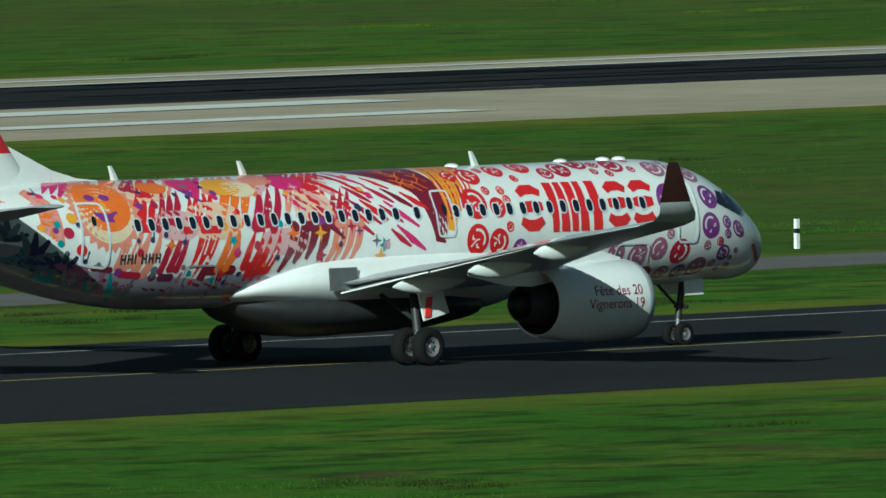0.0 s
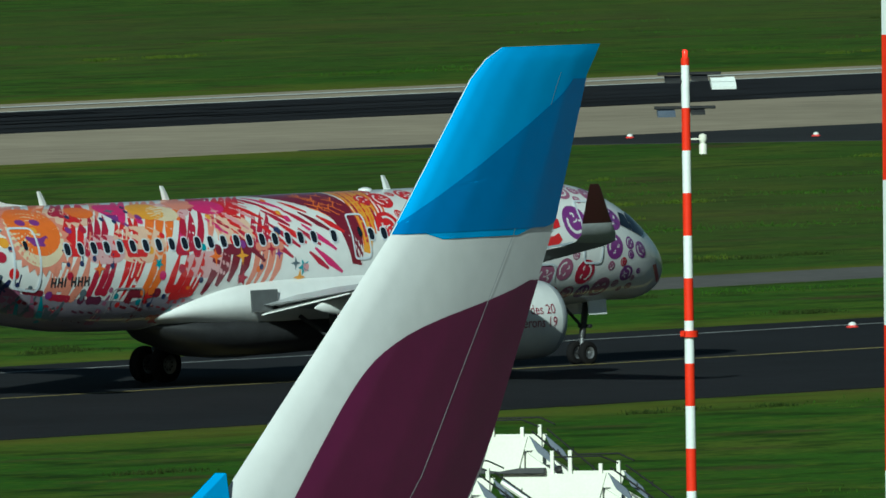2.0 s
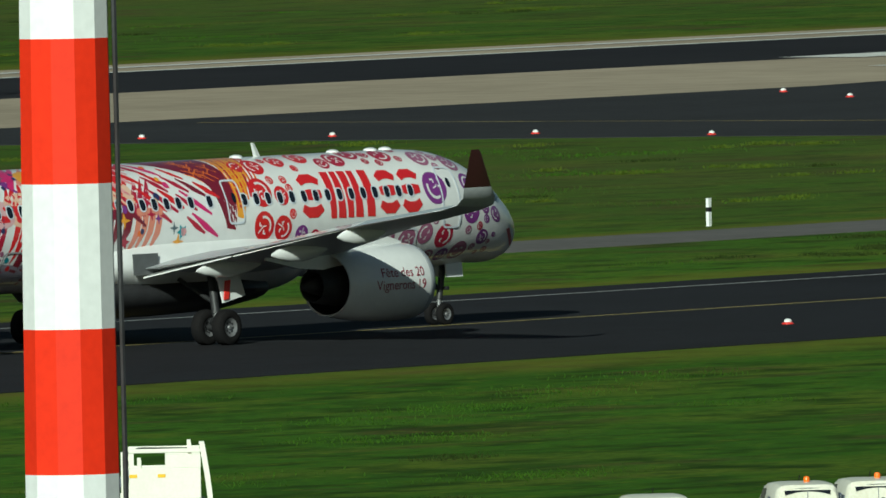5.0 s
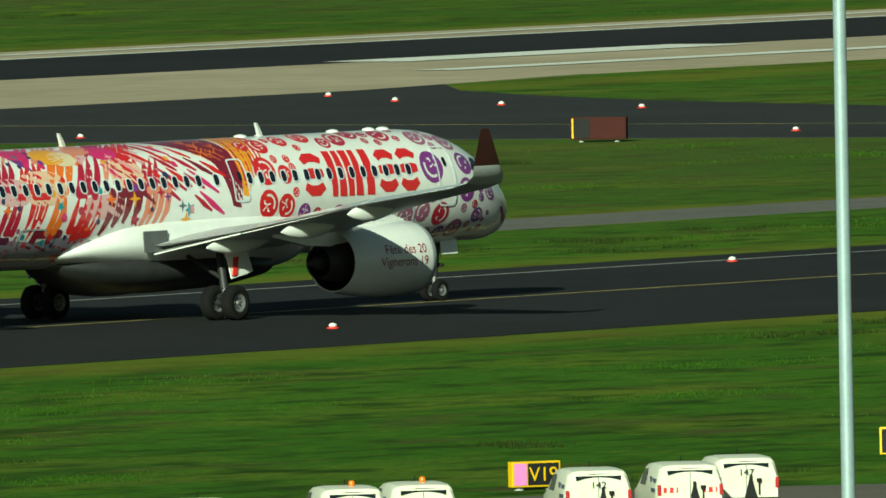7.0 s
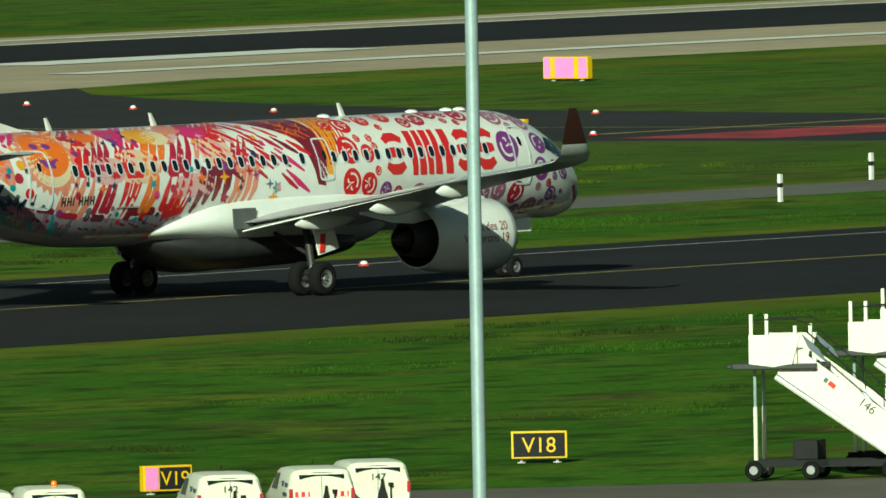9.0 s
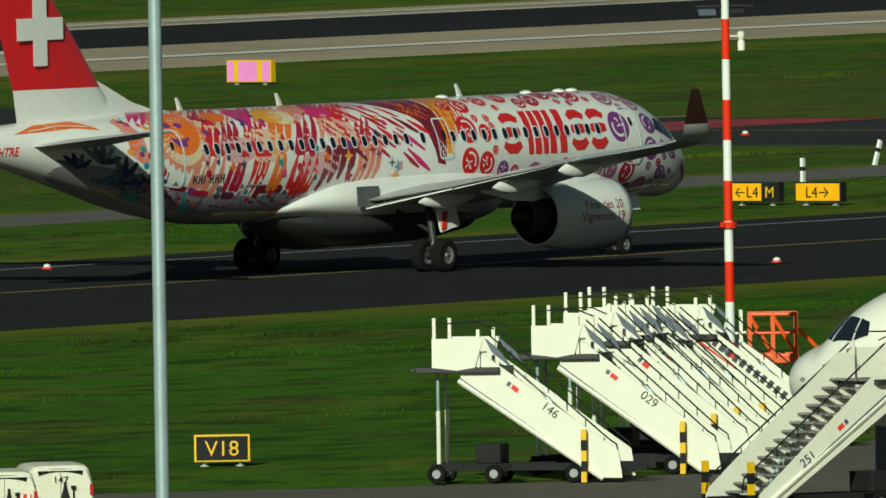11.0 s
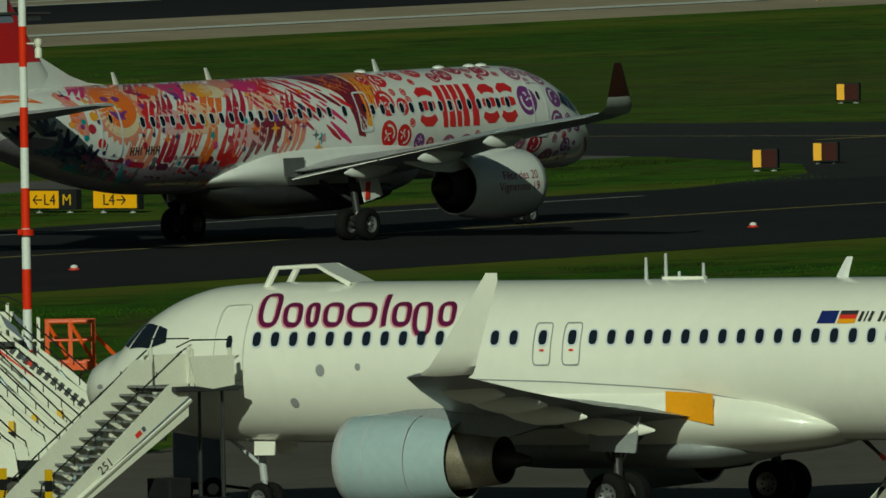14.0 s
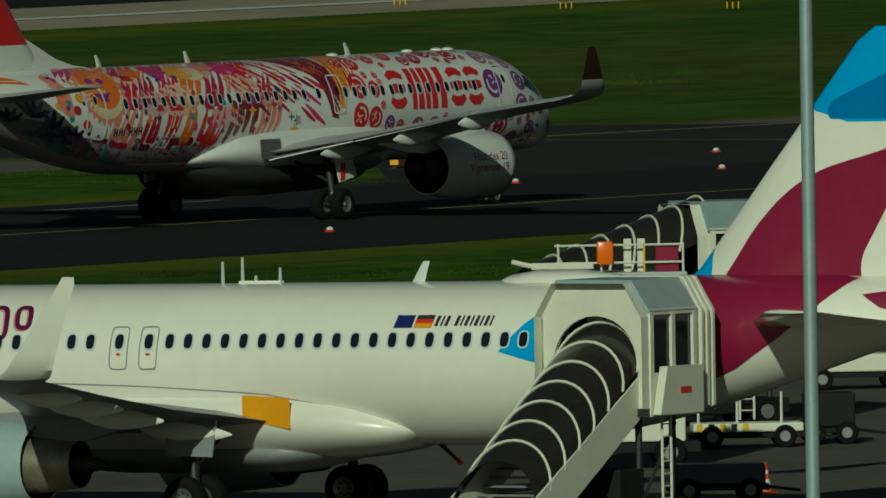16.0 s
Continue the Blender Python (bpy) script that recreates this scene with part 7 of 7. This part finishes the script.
# lit amber end and unlit brown side, both coloured in as front panels
for x, y in ((809.7, 565.0), (727.0, 511.1), (734.5, 513.6)):
    sign(x, y, 205, 1.0, 0.75, ((0.38, SIGN_ORANGE, "", None), (0.62, SIGN_UNLIT, "", None)), "amber-ended sign cabinet with a dull brown panel", 0.1, BLACK, 0.4)


def edge_light(x, y):
    root = thing("edge_light", pose(x, y, level(x) + 0.03), "small airfield edge light with white dome and red base", "airfield light", "edge lights")
    bm = bmesh.new()
    lathe(bm, [(0, 0.19), (0.04, 0.19), (0.06, 0.13), (0.07, 0.13)], 14, 0, "z")
    part("base", bm, RED, root)
    bm = bmesh.new()
    lathe(bm, [(0.07, 0.125), (0.12, 0.125), (0.16, 0.08), (0.18, 0.001)], 14, 0, "z")
    part("dome", bm, SIGNAL_WHITE, root)
    return root


first = edge_light(741.42, 665.59)
for x, y in ((744.31, 657.78), (746.40, 649.28), (748.49, 640.68), (751.28, 632.08), (806.1, 664.0), (798.6, 654.1), (792.7, 643.4), (788.2, 632.1), (757.6, 599.6), (757.2, 590.8), (784.7, 612.1), (761, 570.1), (787.5, 571.4), (761.0, 527.0), (790.5, 546.9), (752.4, 511.5), (733.2, 498.2),
             (570.58, 470.00), (631.0, 471.5), (669.5, 471.2), (562.61, 495.81), (623.4, 496.2), (682.0, 496.7), (718.0, 497.0), (769, 497), (712, 471), (749.5, 621.2)):
    copy_thing(first, pose(x, y, level(x) + 0.03))


def marker_post(x, y, lean=0.0):
    root = thing("marker_post", pose(x, y, level(x), 0, lean, 0), "white plastic marker post with a black band", "post", "marker posts")
    for z0, z1, m in ((-0.02, 0.52, SIGNAL_WHITE), (0.52, 0.68, BLACK), (0.68, 1.0, SIGNAL_WHITE)):
        bm = bmesh.new()
        skin(bm, [[Vector((dx, dy, z)) for dx, dy in ((-0.08, -0.1), (0.08, -0.1), (0.1, 0.0), (0.0, 0.09), (-0.1, 0.0))] for z in (z0, z1)])
        part("post_section", bm, m, root, smooth=0)
    return root


for x, y, lean in ((582.67, 542.68, 0), (625.36, 537.43, 0), (651.47, 540.20, 0), (688.6, 539.5, -4), (704.9, 525.5, 0), (726.5, 538.2, 22), (719.6, 522, 0), (683.6, 524.9, 0), (706.5, 538.2, 0)):
    marker_post(x, y, lean)
for x, y, h, mt in ((751.8, 590.1, 0.85, SIGN_ORANGE), (661.70, 570.19, 1.1, ORANGE)):
    root = thing("marker_stake", pose(x, y, level(x)), "orange marker stake in the grass", "post")
    bm = bmesh.new()
    box(bm, -0.06, 0.06, -0.06, 0.06, -0.02, h * 0.8, 0.01)
    part("stake", bm, mt, root, smooth=0)
    bm = bmesh.new()
    box(bm, -0.14, 0.14, -0.14, 0.14, h * 0.8, h, 0.02)
    part("stake_head", bm, mt, root, smooth=0)
stripes("link_centre_line", [(767, 512, 767, 664, 0.35)], 0.036, LINE_YELLOW, "yellow centre line of the link taxiway")
stripes("holding_line", [(753, 582.5, 782, 582.5, 8.0)], 0.034, material("red_surface_paint", (0.42, 0.05, 0.07), 0.8, scale=0.4, second=(0.10, 0.035, 0.04), spec=0.1), "worn red painted holding field")
stripes("hold_bar", [(758, 591.2, 786, 591.2, 0.6), (762, 533.2, 790, 531.5, 0.5)], 0.042, LINE_YELLOW, "yellow holding bars")

for x, y in ((978.1, 683.9), (970.8, 668.8), (969.1, 657.7)):
    root = thing("runway_light_unit", pose(x, y, level(x), 0, 0, 205), "dark runway approach light unit with yellow legs", "airfield light", "approach light units")
    for dy in (-0.28, 0.0, 0.28):
        bm = bmesh.new()
        tube(bm, (0, dy, -0.02), (0, dy, 0.4), 0.035, n=6)
        part("leg", bm, YELLOW, root)
        bm = bmesh.new()
        box(bm, -0.2, 0.2, dy - 0.11, dy + 0.11, 0.4, 0.75, 0.02)
        part("lamp_box", bm, BLACK, root, smooth=0)

# ---- loose equipment ----
lift = thing("work_platform", ground_pose(*WORK, -0.61, 0.792), "orange-railed work platform on pale posts", "work platform")
for dx in (-0.62, 0.0, 0.62):
    for dy in (-0.55, 0.55):
        bm = bmesh.new()
        box(bm, dx - 0.05, dx + 0.05, dy - 0.05, dy + 0.05, 0.3, 3.3)
        part("post", bm, LIFT_ORANGE, lift, smooth=0)
for z, r in ((2.15, 0.05), (2.75, 0.04), (3.25, 0.055)):
    for dy in (-0.55, 0.55):
        bm = bmesh.new()
        tube(bm, (-0.66, dy, z), (0.66, dy, z), r, n=6)
        part("rail", bm, LIFT_ORANGE, lift)
for a, b in (((0.0, -0.57, 2.15), (0.62, -0.57, 3.2)), ((-0.62, -0.57, 2.9), (-1.2, -0.57, 2.3)), ((-0.62, 0.57, 2.15), (0.0, 0.57, 3.2))):
    bm = bmesh.new()
    tube(bm, a, b, 0.055, n=6)
    part("brace", bm, LIFT_ORANGE, lift)
bm = bmesh.new()
box(bm, -0.7, 0.7, -0.62, 0.62, 1.95, 2.12)
part("deck", bm, LIFT_ORANGE, lift, smooth=0)
# the pale scaffold stair beside the cage
for dx in (0.85, 1.25, 1.6):
    for dy in (-0.5, 0.5):
        bm = bmesh.new()
        box(bm, dx - 0.04, dx + 0.04, dy - 0.04, dy + 0.04, 0.3, 3.35 if dx < 1 else 3.0)
        part("scaffold_post", bm, CREAM, lift, smooth=0)
for z in (1.6, 2.2, 2.75):
    bm = bmesh.new()
    tube(bm, (0.7, -0.5, z), (1.9, -0.5, z - 0.1), 0.035, n=6)
    part("scaffold_rail", bm, CREAM, lift)
for a, b in (((-0.6, -0.6, 0.4), (0.4, -0.6, 1.95)), ((0.6, -0.6, 0.4), (-0.4, -0.6, 1.95))):
    bm = bmesh.new()
    tube(bm, a, b, 0.05, n=6)
    part("scissor_arm", bm, CREAM, lift)
bm = bmesh.new()
box(bm, -1.2, 1.2, -0.7, 0.7, 0.1, 0.35, 0.03)
part("base_frame", bm, BLACK, lift, smooth=0)


def cart(x, y, ux, uy, lx, ly, z0, z1, mat, label, category, stripes_on=False, rails=False):
    root = thing("ground_cart", ground_pose(x, y, ux, uy), label, category, "ground equipment")
    bm = bmesh.new()
    box(bm, -lx / 2, lx / 2, -ly / 2, ly / 2, z0, z1, 0.05)
    part("body", bm, mat, root, smooth=0)
    bm = bmesh.new()
    box(bm, -lx / 2 - 0.1, lx / 2 + 0.1, -ly / 2 + 0.1, ly / 2 - 0.1, z0 - 0.16, z0 - 0.01, 0.02)
    tube(bm, (lx / 2, 0, z0 - 0.08), (lx / 2 + 0.9, 0, 0.25), 0.04, n=6)
    part("frame", bm, BLACK, root, smooth=0)
    for dx in (-lx * 0.33, lx * 0.33):
        for s in (-1, 1):
            small_wheel(root, dx, s * (ly / 2 - 0.05), 0.3, 0.2)
    if stripes_on:
        for k in range(5):
            bm = bmesh.new()
            box(bm, -lx / 2 + 0.1 + 0.3 * k, -lx / 2 + 0.25 + 0.3 * k, -ly / 2 - 0.012, -ly / 2 - 0.002, z0 + 0.02, z1 - 0.02, m=None)
            part("warning_stripe", bm, BLACK if k % 2 else YELLOW, root, smooth=0)
    if rails:
        for dx in (-lx * 0.45, -lx * 0.1, lx * 0.3):
            bm = bmesh.new()
            tube(bm, (dx, -ly / 2 + 0.1, z1), (dx, -ly / 2 + 0.1, z1 + 0.8), 0.035, n=6)
            part("stanchion", bm, CREAM, root)
    return root


cart(516.5, 350.3, 0.62, -0.78, 2.9, 1.3, 0.42, 0.66, CREAM, "long low pale equipment trailer with stanchions", "trailer", True, True)
cart(519.0, 349.4, 0.62, -0.78, 1.3, 1.4, 0.45, 1.35, BLACK, "dark tow tractor on the apron", "tractor")
cart(488.2, 332.0, 0.62, -0.78, 2.3, 1.3, 0.45, 0.95, BLUE_GREY, "dark blue-grey baggage tug beside the covered stairs", "tractor")
cart(551.0, 370.0, 0.62, -0.78, 3.0, 1.4, 0.5, 1.0, CREAM, "pale equipment cart far across the apron", "cart", False, True)
cart(CARTF[0], CARTF[1], 0.6, -0.8, 1.2, 1.1, 0.45, 1.75, BLUE_GREY, "dark blue ground power cart under the nose", "cart")
cone = thing("traffic_cone", pose(492.28, 333.34, level(492.28) + 0.024), "orange traffic cone with white bands", "cone")
for z0, z1, r0, r1, mt in ((0.04, 0.22, 0.17, 0.14, LIFT_ORANGE), (0.22, 0.36, 0.14, 0.115, SIGNAL_WHITE), (0.36, 0.5, 0.115, 0.09, LIFT_ORANGE), (0.5, 0.6, 0.09, 0.07, SIGNAL_WHITE), (0.6, 0.78, 0.07, 0.035, LIFT_ORANGE)):
    bm = bmesh.new()
    tube(bm, (0, 0, z0), (0, 0, z1), r0, r1, n=18, caps=z1 > 0.7)
    part("cone_band", bm, mt, cone)
bm = bmesh.new()
box(bm, -0.24, 0.24, -0.24, 0.24, 0, 0.045, 0.015)
part("foot", bm, LIFT_ORANGE, cone, smooth=0)
truck = thing("service_truck", ground_pose(*TRUCK, 0.62, -0.78), "white high-lift service truck with orange beacon behind the airliner", "truck")
for nm, b0, mt in (("body", (-1.6, 1.6, -1.0, 1.0, 0.7, 4.9), CREAM), ("chassis", (-2.6, 2.0, -0.9, 0.9, 0.4, 0.7), BLACK), ("cab", (-2.9, -1.65, -1.0, 1.0, 0.6, 2.2), CREAM), ("deck", (-1.7, 1.7, -1.1, 1.1, 4.9, 5.05), GREY_PAINT)):
    bm = bmesh.new()
    box(bm, *b0, 0.04)
    part(nm, bm, mt, truck, smooth=0)
for dx in (-1.6, -0.5, 0.6, 1.6):
    bm = bmesh.new()
    tube(bm, (dx, -1.0, 5.0), (dx, -1.0, 5.8), 0.03, n=6)
    part("stanchion", bm, CREAM if dx != 0.6 else YELLOW, truck)
for z in (5.3, 5.75):
    bm = bmesh.new()
    tube(bm, (-1.7, -1.0, z), (1.6, -1.0, z), 0.03, n=6)
    part("rail", bm, CREAM, truck)
bm = bmesh.new()
box(bm, -2.3, -0.7, -1.05, -0.85, 5.15, 5.32, 0.02)
tube(bm, (-2.3, -0.95, 5.24), (-2.8, -0.95, 5.36), 0.07, n=8)
part("boom", bm, CREAM, truck, "pale telescopic boom", 0)
bm = bmesh.new()
box(bm, -1.9, -0.9, -1.12, -1.08, 4.98, 5.14)
part("maker_mark", bm, RED, truck, smooth=0)
for dx in (0.2, 0.55):
    bm = bmesh.new()
    box(bm, dx - 0.1, dx + 0.1, -0.7, -0.5, 5.05, 5.9, 0.02)
    part("mast_tube", bm, CREAM, truck, smooth=0)
bm = bmesh.new()
box(bm, -0.62, -0.2, -1.2, -0.9, 5.25, 5.85, 0.05)
part("beacon", bm, LAMP_AMBER, truck, "orange beacon box")
bm = bmesh.new()
box(bm, 0.9, 1.5, -0.9, -0.3, 5.05, 5.7, 0.03)
part("control_box", bm, BURGUNDY, truck, smooth=0)
for dx in (-2.2, 1.2):
    for s in (-1, 1):
        small_wheel(truck, dx, s * 0.9, 0.42, 0.3)
# the raised hatch frame on the parked airliner's roof is a bracket in front of its first antenna
bm = bmesh.new()
for s in (-0.5, 0.5):
    for a, b, r in (((-5.55, s, 5.6), (-5.85, s, 6.1), 0.09), ((-5.85, s, 6.1), (-7.05, s, 6.14), 0.05), ((-7.05, s, 6.14), (-8.0, s, 5.66), 0.05)):
        tube(bm, a, b, r, n=8)
bay_door(bm, (-7.0, -0.55, 6.14), (-7.0, 0.55, 6.14), (-8.05, 0.55, 5.68), (-8.05, -0.55, 5.68), 0.05)
part("roof_bracket", bm, WARM_WHITE, parked, "white raised roof bracket", 0)

# ---- weeds and rough tufts in the grass ----
WEED = material("yellowing_weeds", (0.085, 0.105, 0.012), 0.9, scale=1.0, second=(0.045, 0.085, 0.010), spec=0.05)
TUFT = material("dark_grass_tufts", (0.022, 0.042, 0.008), 0.9, scale=1.0, second=(0.032, 0.042, 0.010), spec=0.05)
TUFT_GREEN = material("green_grass_tufts", (0.045, 0.105, 0.009), 0.9, scale=1.0, second=(0.035, 0.08, 0.008), spec=0.05)


def tufts(name, mat, spots, label, seed, h=0.35, blades=26, spread=0.9):
    rnd = random.Random(seed)
    verts, faces = [], []
    for x, y, size in spots:
        for k in range(int(blades * size)):
            px, py = x + rnd.gauss(0, spread * size), y + rnd.gauss(0, spread * size * 0.6)
            hh, a, w = h * rnd.uniform(0.4, 1.1), rnd.uniform(0, math.tau), rnd.uniform(0.012, 0.03)
            lx, ly = rnd.uniform(-0.09, 0.09), rnd.uniform(-0.09, 0.09)
            z = level(px)
            i = len(verts)
            verts += [(px - w * math.cos(a), py - w * math.sin(a), z - 0.02), (px + w * math.cos(a), py + w * math.sin(a), z - 0.02), (px + lx, py + ly, z + hh), (px + lx * 0.5 - w * math.sin(a), py + ly * 0.5 + w * math.cos(a), z + hh * 0.55)]
            faces += [(i, i + 1, i + 2), (i, i + 3, i + 2)]
    me = bpy.data.meshes.new(name)
    me.from_pydata(verts, [], faces)
    me.materials.append(mat)
    return tagged(new(name, me), label, "grass", kind="stuff")


wr = random.Random(3)
zones = ((430, 700, 385, 455), (520, 760, 504, 527), (560, 860, 540, 640), (640, 1000, 752, 860))


def scatter(count, lo, hi, where=(0, 0, 1, 2, 2, 2, 3, 3)):
    out = []
    for k in range(count):
        x0, x1, y0, y1 = zones[wr.choice(where)]
        x, y = wr.uniform(x0, x1), wr.uniform(y0, y1)
        if 742 < x < 830 and 500 < y < 675:
            continue
        for j in range(wr.randint(1, 5)):
            out.append((x + wr.gauss(0, 2.2), y + wr.gauss(0, 1.0), wr.uniform(lo, hi)))
    return out


tufts("weeds", WEED, scatter(60, 0.4, 0.9, (2, 2, 3)), "yellow-green flowering weeds in the airfield grass", 1, 0.17, 190, 0.75)
tufts("rough_tufts", TUFT, scatter(70, 0.5, 1.1, (0, 0, 0, 1, 2, 2, 3)), "dark rough grass tufts", 2, 0.14, 170, 0.7)
tufts("grass_tufts", TUFT_GREEN, scatter(200, 0.6, 1.6), "bright green taller grass tufts", 4, 0.10, 110, 1.8)


# ---- what moves ----
def motions():
    rows = [(t, pose(x, TAXI_Y, level(x) + 0.03, 0, -math.degrees(math.atan(SLOPE)), 0)) for t, x in TAXI]
    walk(airliner, rows)
    go = WIDE_GO * 2.56
    rows = []
    for t in (0.0, 4.0, 8.0, 12.0, 16.0):
        x, y = FIN_TE[0] + go.x * (t - 1.5), FIN_TE[1] + go.y * (t - 1.5)
        rows.append((t, Matrix.Translation((x, y, level(FIN_TE[0]) + 0.02)) @ pose(0, 0, 0, 0, 0, turn) @ pose(57.0, 0, 0)))
    walk(wide, rows)
    ts, xs = [t for t, x in TAXI], [x for t, x in TAXI]
    for ob, r, (x, y, z) in WHEELS:
        steps = [k / 30 for k in range(481)]
        walk(ob, [(t, pose(x, y, z, 0, math.degrees((float(np.interp(t, ts, xs)) - xs[0]) / r), 0)) for t in steps])


motions()
